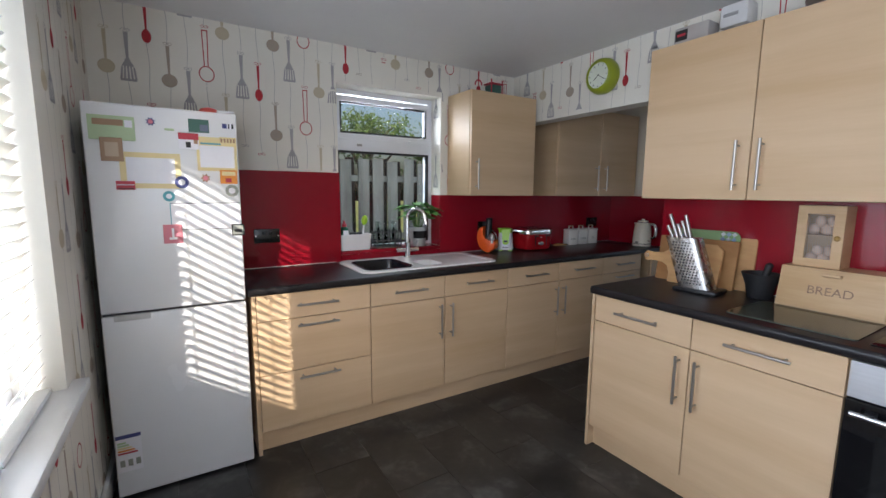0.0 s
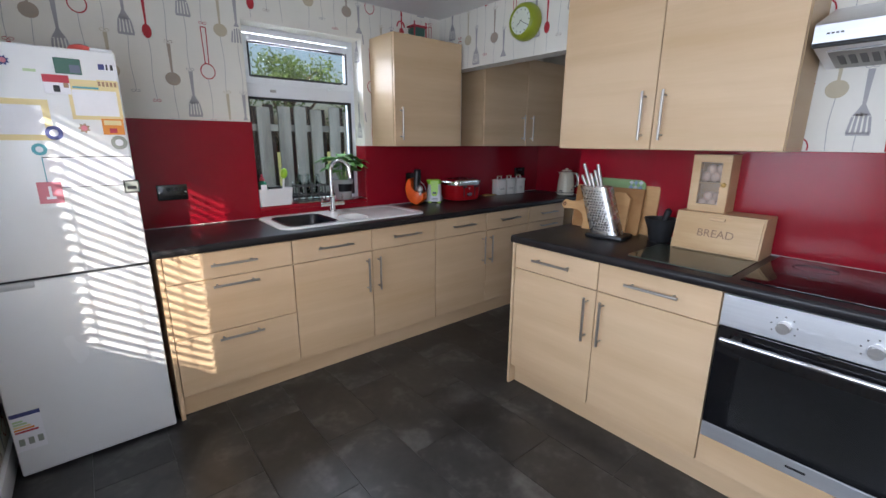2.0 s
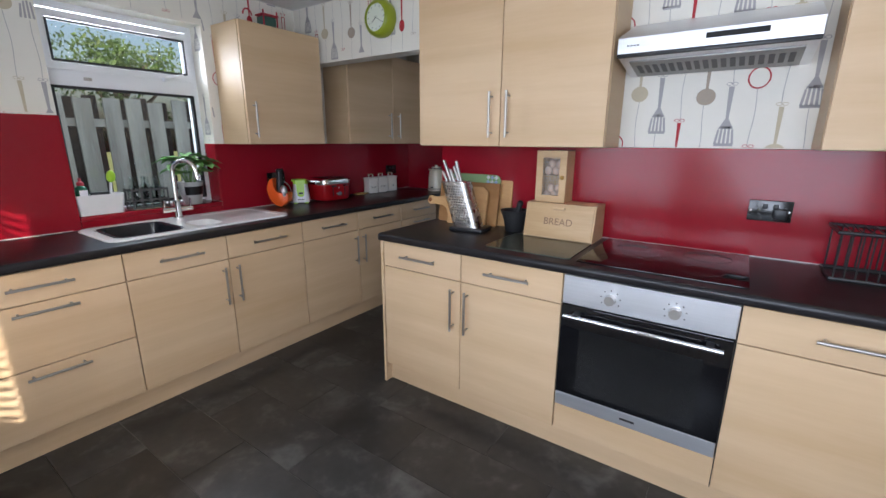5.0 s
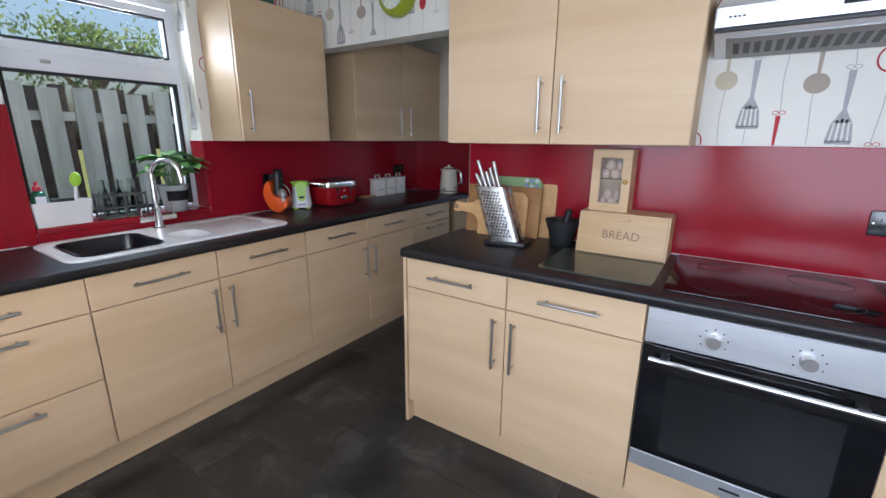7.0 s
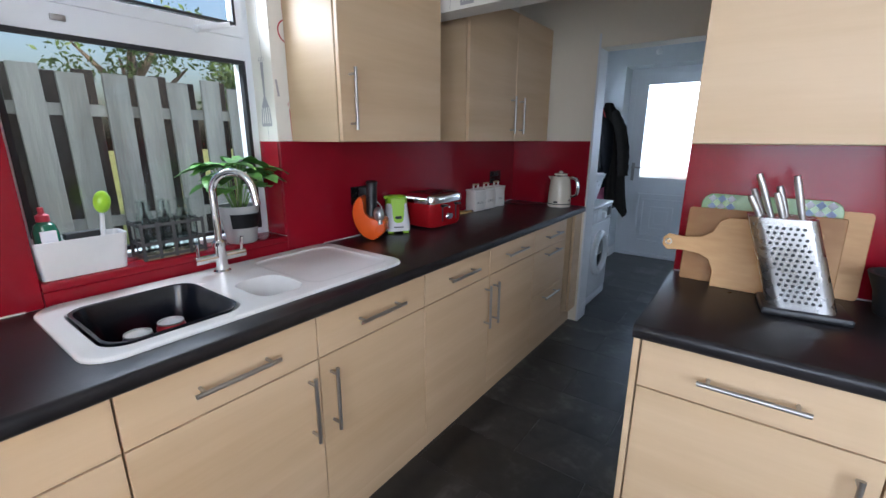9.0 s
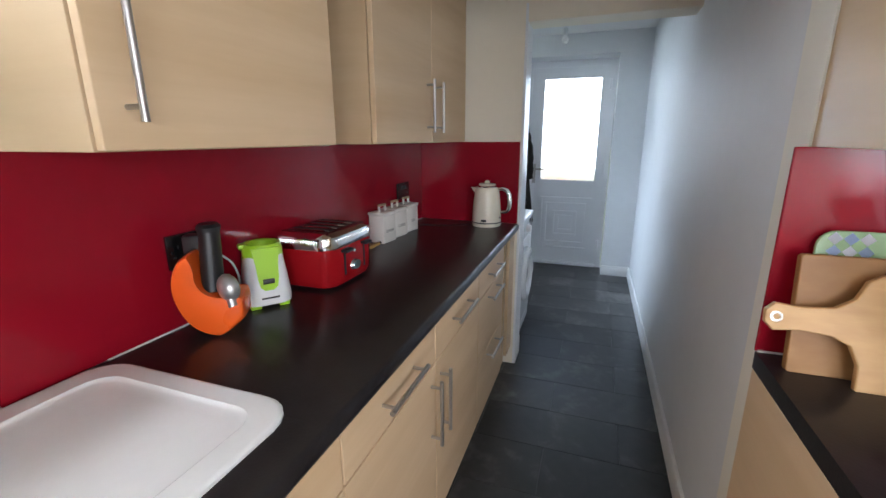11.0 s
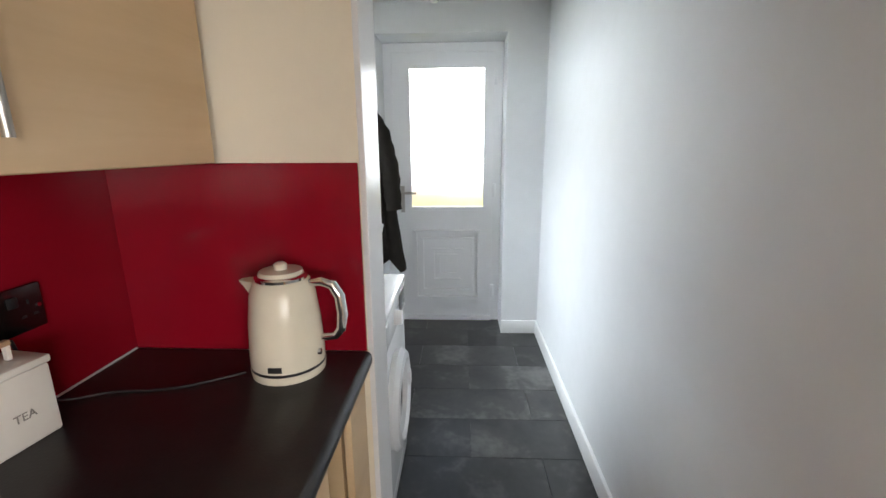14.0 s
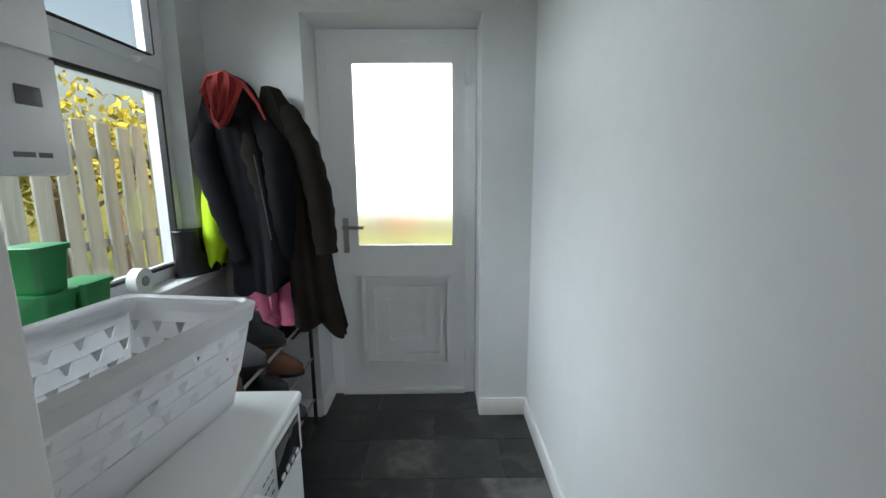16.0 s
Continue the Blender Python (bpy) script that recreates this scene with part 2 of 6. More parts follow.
structure("wall_galley", holed(bmesh.new(), 0, WB + 0.12, XU + 0.3, WG - 0.12, WG, 0, CEIL), M_GREY, "smooth pale grey painted passage wall", "wall")
structure("wall_utility_north", holed(bmesh.new(), 0, 2.05, XU + 0.3, WU, 0.95, 0, CEIL, [WIN2]), M_GREY, "grey painted utility wall with a window", "wall")
structure("wall_utility_end", holed(bmesh.new(), 1, WG, WU, XU, XU + 0.3, 0, CEIL, [DOOR]), M_GREY, "grey painted wall round the back door", "wall")
structure("wall_stub", box(1.887, 2.05, -0.012, 1.07, 0, CEIL), M_CREAM, "short cream painted wall at the worktop's end", "wall")
structure("lintel", box(1.887, 2.05, WG, -0.012, 1.915, CEIL), M_CREAM, "cream painted lintel over the utility opening", "lintel")
structure("ceiling", box(WL - 0.3, XU + 0.3, YB - 0.2, 1.07, CEIL, CEIL + 0.15), M_CEIL, "plain matt white ceiling", "ceiling")
structure("floor_base", box(WL - 0.3, XU + 0.3, YB - 0.2, 1.07, -0.12, -0.006), M_BLACK, "dark bed under the floor tiles", "floor")

# Unseen overhang, added and sized to cut off the sun stripes at the top.
structure("added_sun_eaves", box(-3.02, WL - 0.3, YB - 0.2, 0.84, CEIL, CEIL + 0.15), M_CEIL, "plain white eaves over the west wall", "roof")

# splashbacks, thin glossy boards
structure("splashback_1", box(-1.53, WIN1[0] + 0.005, WA - 0.008, WA, 0.878, 1.470, 0.002, 1), M_RED, "glossy red splashback beside the window", "splashback")
structure("splashback_2", box(WIN1[1] - 0.002, 1.884, WA - 0.008, WA, 0.878, 1.327, 0.002, 1), M_RED, "glossy red splashback behind the worktop", "splashback")
structure("splashback_3", box(1.879, 1.887, -0.010, WA - 0.008, 0.878, 1.327, 0.002, 1), M_RED, "glossy red splashback behind the kettle", "splashback")
structure("splashback_4", box(WB - 0.008, WB, -3.6, -0.776, 0.878, 1.327, 0.002, 1), M_RED, "glossy red splashback behind the hob", "splashback")
structure("splashback_5", box(WIN1[0] + 0.006, WIN1[1] - 0.003, WA - 0.008, WA, 0.878, 0.9205, 0.002, 1), M_RED, "glossy red strip below the window", "splashback")
structure("splashback_6", box(WIN1[1] - 0.006, WIN1[1], WA, 0.70, 0.9465, 1.327, 0.001, 1), M_RED, "glossy red lining of the window reveal", "splashback")
structure("splashback_7", box(WIN1[0], WIN1[0] + 0.006, WA, 0.70, 0.9465, 1.470, 0.001, 1), M_RED, "glossy red lining of the window reveal", "splashback")

# skirting
structure("baseboard_1", box(WB + 0.12, XU - 0.014, WG, WG + 0.016, 0, 0.10, 0.004), M_TRIM, "white gloss skirting along the grey wall", "baseboard", True)
structure("baseboard_2", box(XU - 0.016, XU, WG + 0.0, DOOR[0], 0, 0.10, 0.004), M_TRIM, "white gloss skirting beside the back door", "baseboard", True)
structure("baseboard_3", box(XU - 0.016, XU, DOOR[1], WU, 0, 0.10, 0.004), M_TRIM, "white gloss skirting beside the back door", "baseboard", True)
structure("baseboard_4", box(XU, XU + 0.27, DOOR[1] - 0.016, DOOR[1], 0, 0.10, 0.004), M_TRIM, "white gloss skirting in the door reveal", "baseboard", True)
structure("baseboard_5", box(WL, WL + 0.018, YB, WA, 0, 0.11, 0.004), M_TRIM, "white gloss skirting along the papered wall", "baseboard", True)
structure("baseboard_6", box(1.885, 2.052, -0.030, -0.012, 0, 0.12, 0.004), M_TRIM, "white gloss skirting round the wall end", "baseboard", True)
structure("wall_stub_lining", box(1.886, 2.051, -0.026, -0.012, 0.12, 2.0, 0.002), M_TRIM, "white painted lining on the wall end", "trim")


# ---- windows and door ----
def bar_frame(bm, axis, a0, a1, t0, t1, z0, z1, w):
    """Four bars round an opening."""
    for p, q, lo, hi in ((a0, a0 + w, z0, z1), (a1 - w, a1, z0, z1), (a0 + w, a1 - w, z0, z0 + w), (a0 + w, a1 - w, z1 - w, z1)):
        bx(bm, *((p, q, t0, t1) if axis == 0 else (t0, t1, p, q)), lo, hi)
    return bm


M_GASKET = mat("black_gasket", (0.02, 0.02, 0.022), 0.6)


def pvc_window(name, op, y0, transom, label, fw=0.055, sw=0.045):
    """Two lights over one another in a white frame: a small hinged one on top, a fixed one below."""
    x0, x1, z0, z1 = op
    w = thing(name, pose(0, 0, 0), label, "window", kind="structure")
    part("window_frame", bar_frame(bmesh.new(), 0, x0, x1, y0, y0 + 0.07, z0, z1, fw), M_PVC, w, smooth=False)
    part("transom", box(x0 + fw, x1 - fw, y0 - 0.004, y0 + 0.07, transom - 0.05, transom + 0.05, 0.004), M_PVC, w)
    part("sash", bar_frame(bmesh.new(), 0, x0 + fw - 0.010, x1 - fw + 0.010, y0 - 0.014, y0 + 0.03, transom + 0.035, z1 - 0.045, sw), M_PVC, w, smooth=False)
    part("gasket", bar_frame(bmesh.new(), 0, x0 + fw - 0.005, x1 - fw + 0.005, y0 - 0.006, y0 + 0.02, z0 + 0.05, transom - 0.045, 0.014), M_GASKET, w, smooth=False)
    part("gasket", bar_frame(bmesh.new(), 0, x0 + fw + sw - 0.015, x1 - fw - sw + 0.015, y0 - 0.018, y0 + 0.01, transom + 0.075, z1 - 0.085, 0.010), M_GASKET, w, smooth=False)
    for lo, hi, yy in ((z0 + 0.05, transom - 0.04, 0.03), (transom + 0.07, z1 - 0.08, 0.02)):
        g = part("pane", box(x0 + fw - 0.005, x1 - fw + 0.005, y0 + yy, y0 + yy + 0.004, lo, hi), M_PANE, w)
        g.visible_shadow = False
    hd = part("window_handle", box(-0.060, 0.060, -0.012, 0.0, -0.009, 0.009, 0.004), M_PVC, w)
    hd.location = (x1 - fw - 0.115, y0 - 0.032, transom + 0.052)
    hd.rotation_euler = (0, radians(-16), 0)
    st = part("handle_base", box(-0.022, 0.022, -0.02, 0.006, -0.012, 0.012, 0.003), M_PVC, hd)
    st.location = (-0.04, 0.014, 0)
    kp = part("vent_catch", box(-0.018, 0.018, -0.008, 0.0, -0.008, 0.008, 0.002), M_STEEL, w)
    kp.location = (x0 + fw + 0.16, y0 - 0.005, transom - 0.004)
    return w


pvc_window("window_1", WIN1, 0.71, 1.675, "white plastic window over the sink", 0.036, 0.036)
pvc_window("window_2", WIN2, 0.87, 1.735, "white plastic window in the utility room")
structure("window_sill_1", box(WIN1[0] + 0.006, WIN1[1] - 0.006, WA - 0.012, 0.71, 0.9215, 0.946, 0.004), M_RED, "glossy red sill under the kitchen window", "window sill", True)
structure("window_sill_2", box(WIN2[0] - 0.05, 3.90, WU - 0.035, 0.869, 0.838, 0.8795, 0.008), M_TRIM, "white sill under the utility window", "window sill", True)
structure("window_sill_3", box(WL - 0.20, WL + 0.045, WIN3[0] - 0.05, WIN3[1] + 0.09, 0.665, 0.704, 0.006), M_TRIM, "white window board below the blinds", "window sill", True)
w3 = thing("window_3", pose(0, 0, 0), "white plastic window behind slatted blinds", "window", kind="structure")
part("window_frame", bar_frame(bmesh.new(), 1, WIN3[0], WIN3[1], WL - 0.20, WL - 0.13, WIN3[2], WIN3[3], 0.05), M_PVC, w3, smooth=False)
pn = part("pane", box(WL - 0.17, WL - 0.166, WIN3[0] + 0.05, WIN3[1] - 0.05, WIN3[2] + 0.05, WIN3[3] - 0.05), M_PANE, w3)
pn.visible_shadow = False

M_SLAT = mat("white_blind_slat", (0.82, 0.81, 0.78), 0.5)
_nt = M_SLAT.node_tree
_tl, _ad = _nt.nodes.new("ShaderNodeBsdfTranslucent"), _nt.nodes.new("ShaderNodeMixShader")
_tl.inputs[0].default_value = (0.9, 0.88, 0.82, 1)
_ad.inputs[0].default_value = 0.4
_nt.links.new(_nt.nodes["Principled BSDF"].outputs[0], _ad.inputs[1])
_nt.links.new(_tl.outputs[0], _ad.inputs[2])
_nt.links.new(_ad.outputs[0], _nt.nodes["Material Output"].inputs[0])


def blind(y0, y1, tilt, label):
    """A slatted blind in the west window: head rail, slats, ladder tapes, bottom rail."""
    b = thing("slatted_blind", pose(WL - 0.06, 0, 0), label, "blind", "blinds in the west window")
    part("head_rail", box(-0.03, 0.03, y0, y1, 1.955, 1.995, 0.003), M_PVC, b)
    bm = bmesh.new()
    arc = [(-0.025, -0.002), (-0.0125, 0.001), (0, 0.002), (0.0125, 0.001), (0.025, -0.002)]
    loft(bm, [[(x, y, z + 0.0008) for x, z in arc] + [(x, y, z - 0.0008) for x, z in reversed(arc)] for y in (y0 + 0.004, y1 - 0.004)])
    me = mesh_of("slat", bm, M_SLAT, True)
    for i in range(27):
        sl = new("slat", me)
        sl.parent = b
        sl.matrix_basis = pose(0, 0, 0.745 + i * 0.0445, 0, tilt, 0)
    part("bottom_rail", box(-0.025, 0.025, y0, y1, 0.705, 0.722, 0.003), M_PVC, b)
    for k in (0.14, 0.5, 0.86):
        y = y0 + (y1 - y0) * k
        part("ladder_tape", box(-0.027, -0.0255, y - 0.010, y + 0.010, 0.715, 1.96), M_PVC, b)


blind(-1.89, -0.91, 14, "white slatted blind with its slats open")
# Unseen blind, added shut so that no sun stripes reach the drawers further right.
blind(WIN3[0] + 0.01, -1.90, -55, "white slatted blind with its slats nearly shut")
blind(-0.90, WIN3[1] - 0.01, -55, "white slatted blind with its slats nearly shut")

M_FROST = glass("frosted_glass", 0.28, (1, 1, 1), 1.2)
d1 = thing("door_1", pose(4.20, 0, 0), "white plastic back door with a frosted pane", "door", kind="structure")
part("door_frame", bar_frame(bmesh.new(), 1, DOOR[0] + 0.004, DOOR[1] - 0.004, -0.01, 0.06, -0.055, DOOR[3] - 0.004, 0.06), M_PVC, d1, smooth=False)
leaf = bmesh.new()
holed(leaf, 1, -0.475, 0.275, 0.0, 0.055, 0.03, 2.055, [(-0.405, 0.150, 0.915, 1.925)])
part("leaf", leaf, M_PVC, d1, smooth=False)
part("threshold", box(-0.03, 0.06, -0.47, 0.27, 0.0, 0.03, 0.004), M_PVC, d1)
for i, (w_, h_) in enumerate(((0.52, 0.56), (0.42, 0.44), (0.25, 0.27), (0.16, 0.175))):
    bm = bmesh.new()
    bar_frame(bm, 1, -0.1275 - w_ / 2, -0.1275 + w_ / 2, -0.034 + 0.007 * i, 0.001, 0.46 - h_ / 2, 0.46 + h_ / 2, 0.022)
    part("panel_moulding", bm, M_PVC, d1, smooth=False)
part("glazing_bead", bar_frame(bmesh.new(), 1, -0.42, 0.165, -0.010, 0.002, 0.90, 1.94, 0.022), M_PVC, d1, smooth=False)
gp = part("pane", box(0.02, 0.026, -0.41, 0.155, 0.91, 1.93), M_FROST, d1, "white frosted glass pane")
gp.visible_shadow = False
lh = bmesh.new()
cyl(lh, (-0.055, 0.215, 1.03), (0, 0.215, 1.03), 0.009)
cyl(lh, (-0.055, 0.225, 1.03), (-0.055, 0.105, 1.03), 0.009)
bx(lh, -0.012, 0.001, 0.20, 0.23, 0.88, 1.08)
part("door_handle", lh, M_STEEL, d1, "steel lever handle")
for z in (0.25, 1.05, 1.85):
    part("hinge", box(-0.022, 0.0, -0.492, -0.468, z - 0.05, z + 0.05, 0.004), M_PVC, d1)

# ---- fitted kitchen ----


def handle(parent, x, z, upright, length=0.215):
    """A straight steel bar handle on two posts, on a face at y = 0 that looks towards -y."""
    bm = bmesh.new()
    u = Vector((0, 0, 1)) if upright else Vector((1, 0, 0))
    o = Vector((0, -0.034, 0))
    cyl(bm, o - u * length / 2, o + u * length / 2, 0.006, seg=12)
    for k in (-1, 1):
        cyl(bm, u * k * (length / 2 - 0.022) + Vector((0, 0.001, 0)), o + u * k * (length / 2 - 0.022), 0.0045, seg=10)
    h = part("handle", bm, M_STEEL, parent, "brushed steel bar handle")
    h.location = (x, 0, z)
    return h


def front(parent, name, x0, x1, z0, z1, bars=()):
    """A door or drawer front, 18 mm thick, with its handles (x, z, upright)."""
    p = part(name, box(x0 + 0.0024, x1 - 0.0024, 0, 0.018, z0 + 0.0022, z1 - 0.0022, 0.0012, 1), M_WOOD, parent)
    for x, z, up in bars:
        handle(p, x, z, up)
    return p


def base_unit(m, w, kind, hinge=1, label="pale maple kitchen base unit", top=0.836):
    """Unit of width w, face at y = 0, floor at z = 0. hinge 1: handle at the right side of the door."""
    u = thing("base_unit", m, label, "cabinet", "base units of the fitted kitchen")
    part("body", box(0.0, w, 0.024, 0.555, 0.117, top), M_CARCASS, u, smooth=False)
    mid = w / 2
    if kind == "drawers":
        front(u, "drawer_front", 0, w, 0.70, 0.836, [(mid, 0.772, False)])
        front(u, "drawer_front", 0, w, 0.42, 0.70, [(mid, 0.665, False)])
        front(u, "drawer_front", 0, w, 0.117, 0.42, [(mid, 0.385, False)])
    elif kind == "door":
        front(u, "drawer_front", 0, w, 0.70, 0.836, [(mid, 0.772, False)])
        front(u, "door", 0, w, 0.117, 0.70, [(w - 0.04 if hinge > 0 else 0.04, 0.555, True)])
    else:
        front(u, "panel", 0, w, 0.117, 0.836)
    return u


def run_a(x):
    return pose(x, 0, 0)


def run_b(y):
    return pose(0, y, 0, 0, 0, -90)


base_unit(run_a(-1.515), 0.597, "drawers", label="pale maple base unit with three drawers")
base_unit(run_a(-0.918), 0.496, "door", 1, "pale maple base unit below the sink", 0.70)
base_unit(run_a(-0.422), 0.507, "door", -1, "pale maple base unit below the sink", 0.70)
base_unit(run_a(0.085), 0.50, "door", 1)
base_unit(run_a(0.585), 0.50, "door", -1)
base_unit(run_a(1.085), 0.50, "drawers", label="pale maple base unit with three drawers")
base_unit(run_a(1.74), 0.142, "panel", label="narrow pale maple filler unit")
structure("end_panel_1", box(-1.535, -1.517, -0.004, 0.57, 0, 0.836, 0.001, 1), M_WOOD, "pale maple end panel beside the fridge", "panel")
base_unit(run_b(-0.795), 0.49, "door", 1)
base_unit(run_b(-1.285), 0.494, "door", -1)
base_unit(run_b(-2.379), 0.60, "door", 1)
base_unit(run_b(-2.979), 0.60, "door", -1)
structure("end_panel_2", box(-0.004, 0.57, -0.793, -0.777, 0, 0.836, 0.001, 1), M_WOOD, "pale maple end panel of the oven units", "panel")
structure("plinth_1", box(-1.517, 1.88, 0.045, 0.06, 0, 0.117), M_WOOD, "pale maple plinth below the sink units", "plinth")
structure("plinth_2", box(0.045, 0.06, -3.58, -0.793, 0, 0.117), M_WOOD, "pale maple plinth below the oven units", "plinth")


def wall_unit(m, w, h, d, doors, label, inset=0.046):
    """Wall unit, face at y = 0, base at z = 0; doors: (x0, x1, side of the handle)."""
    u = thing("wall_unit", m, label, "cabinet", "wall units of the fitted kitchen")
    part("body", box(0.0, w, 0.022, d, 0.0, h, 0.001, 1), M_CARCASS, u, smooth=False)
    for x0, x1, side in doors:
        front(u, "door", x0, x1, 0, h, [(x1 - inset if side > 0 else x0 + inset, 0.151, True)])
    return u


wall_unit(pose(-0.055, 0.267, 1.327), 0.60, 0.725, 0.306, [(0, 0.60, -1)], "pale maple single wall unit beside the window")
wall_unit(pose(0.821, 0.292, 1.327), 1.033, 0.725, 0.28, [(0, 0.523, 1), (0.523, 1.033, -1)], "pale maple double wall unit in the galley", 0.058)
wall_unit(pose(0.311, -0.804, 1.327, 0, 0, -90), 1.002, 0.75, 0.267, [(0, 0.498, 1), (0.498, 1.002, -1)], "pale maple double wall unit over the bread bin")
wall_unit(pose(0.311, -2.52, 1.327, 0, 0, -90), 1.0, 0.75, 0.267, [(0, 0.5, 1), (0.5, 1.0, -1)], "pale maple double wall unit beside the hood")

# ---- worktops, sink, tap ----


def worktop_piece(bm, x0, x1, y0, y1, front_edge=True):
    """Slab 40 mm thick with a rounded front edge at y0."""
    r = 0.014 if front_edge else 0.0
    prof = [(y1, 0.838), (y0 + r, 0.838)] + ([(y0 + r - r * math.sin(radians(a)), 0.838 + r - r * math.cos(radians(a))) for a in (30, 60, 90)] + [(y0 + r - r * math.cos(radians(a)), 0.878 - r + r * math.sin(radians(a))) for a in (0, 30, 60, 90)] if r else [(y0, 0.878)]) + [(y1, 0.878)]
    loft(bm, [[(x, y, z) for y, z in prof] for x in (x0, x1)])


SX0, SX1, SY0, SY1 = -0.935, 0.060, 0.062, 0.552
bm = bmesh.new()
worktop_piece(bm, -1.548, SX0 + 0.03, -0.022, WA - 0.009)
worktop_piece(bm, SX1 - 0.03, 1.878, -0.022, WA - 0.009)
worktop_piece(bm, SX0 + 0.03, SX1 - 0.03, -0.022, SY0 + 0.025)
worktop_piece(bm, SX0 + 0.03, SX1 - 0.03, SY1 - 0.02, WA - 0.009, False)
solid("worktop", bm, M_WORKTOP, "black stone-effect laminate worktop round the sink", "worktop", kind="structure")
bm = bmesh.new()
worktop_piece(bm, 0.776, 3.6, -0.022, WB - 0.009)
solid("worktop", bm, M_WORKTOP, "black stone-effect laminate worktop round the hob", "worktop", kind="structure", m=pose(0, 0, 0, 0, 0, -90))
M_SEAL = mat("white_sealant", (0.7, 0.68, 0.64), 0.4)
for i, (a, b) in enumerate((((-1.53, WA - 0.009, 0.879), (SX0, WA - 0.009, 0.879)), ((SX1, WA - 0.009, 0.879), (1.878, WA - 0.009, 0.879)), ((WB - 0.009, -3.5, 0.879), (WB - 0.009, -0.78, 0.879)))):
    bm = bmesh.new()
    cyl(bm, a, b, 0.003, seg=6)
    structure("trim_sealant_%d" % (i + 1), bm, M_SEAL, "thin pale sealant line behind the worktop", "trim", True)

M_SINK = mat("white_composite", (0.80, 0.79, 0.77), 0.25, 0, 0.03, 8, bump=0.05, bump_scale=300)
M_NAVY = mat("dark_plastic_bowl", (0.008, 0.010, 0.016), 0.2)


def rr_ring(cx, cy, w, h, r, z):
    return [(cx + x, cy + y, z) for x, y in rounded(w, h, r, 5)]


sink = thing("sink", pose(0, 0, 0), "white composite sink with drainer set in the worktop", "sink")
scx, scy, sw, sh = (SX0 + SX1) / 2, (SY0 + SY1) / 2, SX1 - SX0, SY1 - SY0
ZS = 0.888
BOWL, HALF, DRAIN = (-0.725, 0.285, 0.33, 0.36), (-0.425, 0.225, 0.155, 0.20), (-0.160, 0.305, 0.35, 0.39)
# deck built as strips between and round the openings
bm = bmesh.new()
loft(bm, [rr_ring(scx, scy, sw, sh, 0.07, 0.8785), rr_ring(scx, scy, sw, sh, 0.07, 0.884), rr_ring(scx, scy, sw - 0.006, sh - 0.006, 0.068, 0.887), rr_ring(scx, scy, sw - 0.016, sh - 0.016, 0.063, ZS)], False, False)
part("rim", bm, M_SINK, sink)
bm = bmesh.new()
loops = []
for ring in (rr_ring(scx, scy, sw - 0.016, sh - 0.016, 0.063, ZS), rr_ring(*BOWL, 0.06, ZS), rr_ring(*HALF, 0.05, ZS), rr_ring(*DRAIN, 0.05, ZS)):
    vs = [bm.verts.new(q) for q in ring]
    loops += [bm.edges.new((vs[k], vs[(k + 1) % len(vs)])) for k in range(len(vs))]
bmesh.ops.triangle_fill(bm, use_beauty=True, use_dissolve=False, edges=loops, normal=(0, 0, 1))
part("deck", bm, M_SINK, sink, smooth=False)


def bowl(name, spec, r, depth, material, lip):
    cx, cy, w, h = spec
    b = bmesh.new()
    loft(b, [rr_ring(cx, cy, w, h, r, ZS), rr_ring(cx, cy, w - 0.004, h - 0.004, r, ZS - 0.003), rr_ring(cx, cy, w - 0.02, h - 0.02, r, ZS - depth * 0.85),
             rr_ring(cx, cy, w - 0.06, h - 0.06, r, ZS - depth), rr_ring(cx, cy, w + 0.012, h + 0.012, r, ZS - depth - 0.008), rr_ring(cx, cy, w + 0.012, h + 0.012, r + lip * 0.5, ZS - 0.008)][:4], False, True)
    return part(name, b, material, sink)


bowl("bowl", BOWL, 0.06, 0.17, M_SINK, 0.0)
bowl("half_bowl", HALF, 0.05, 0.10, M_SINK, 0.0)
bowl("drainer", DRAIN, 0.05, 0.007, M_SINK, 0.0)
tub = thing("washing_up_bowl", pose(BOWL[0], BOWL[1], ZS - 0.168), "black plastic washing-up bowl standing in the sink", "bowl")
bm = bmesh.new()
loft(bm, [rr_ring(0, 0, 0.25, 0.28, 0.05, 0.0), rr_ring(0, 0, 0.295, 0.325, 0.055, 0.155), rr_ring(0, 0, 0.318, 0.348, 0.06, 0.172), rr_ring(0, 0, 0.300, 0.330, 0.055, 0.171), rr_ring(0, 0, 0.29, 0.32, 0.052, 0.155), rr_ring(0, 0, 0.245, 0.275, 0.05, 0.004)])
part("basin", bm, M_NAVY, tub)
M_CANRED, M_CANBLUE = mat("red_can", (0.45, 0.03, 0.04), 0.3, 0.4), mat("dark_can", (0.05, 0.05, 0.12), 0.3, 0.4)
for dx, dy, mm, lab in ((-0.055, -0.02, M_CANBLUE, "dark drinks can in the washing-up bowl"), (0.03, -0.005, M_CANRED, "red drinks can in the washing-up bowl")):
    c = thing("drinks_can", pose(BOWL[0] + dx, BOWL[1] + dy, ZS - 0.1635) @ Matrix.Scale(1.12, 4), lab, "can", "cans in the sink")
    bm = bmesh.new()
    lathe(bm, [(0.024, 0), (0.032, 0.008), (0.032, 0.095), (0.028, 0.105)], 24)
    part("body", bm, mm, c)
    bm = bmesh.new()
    lathe(bm, [(0.0285, 0.105), (0.0285, 0.109), (0.0255, 0.109), (0.0245, 0.106), (0.0, 0.106)], 24)
    part("lid", bm, M_STEEL, c)

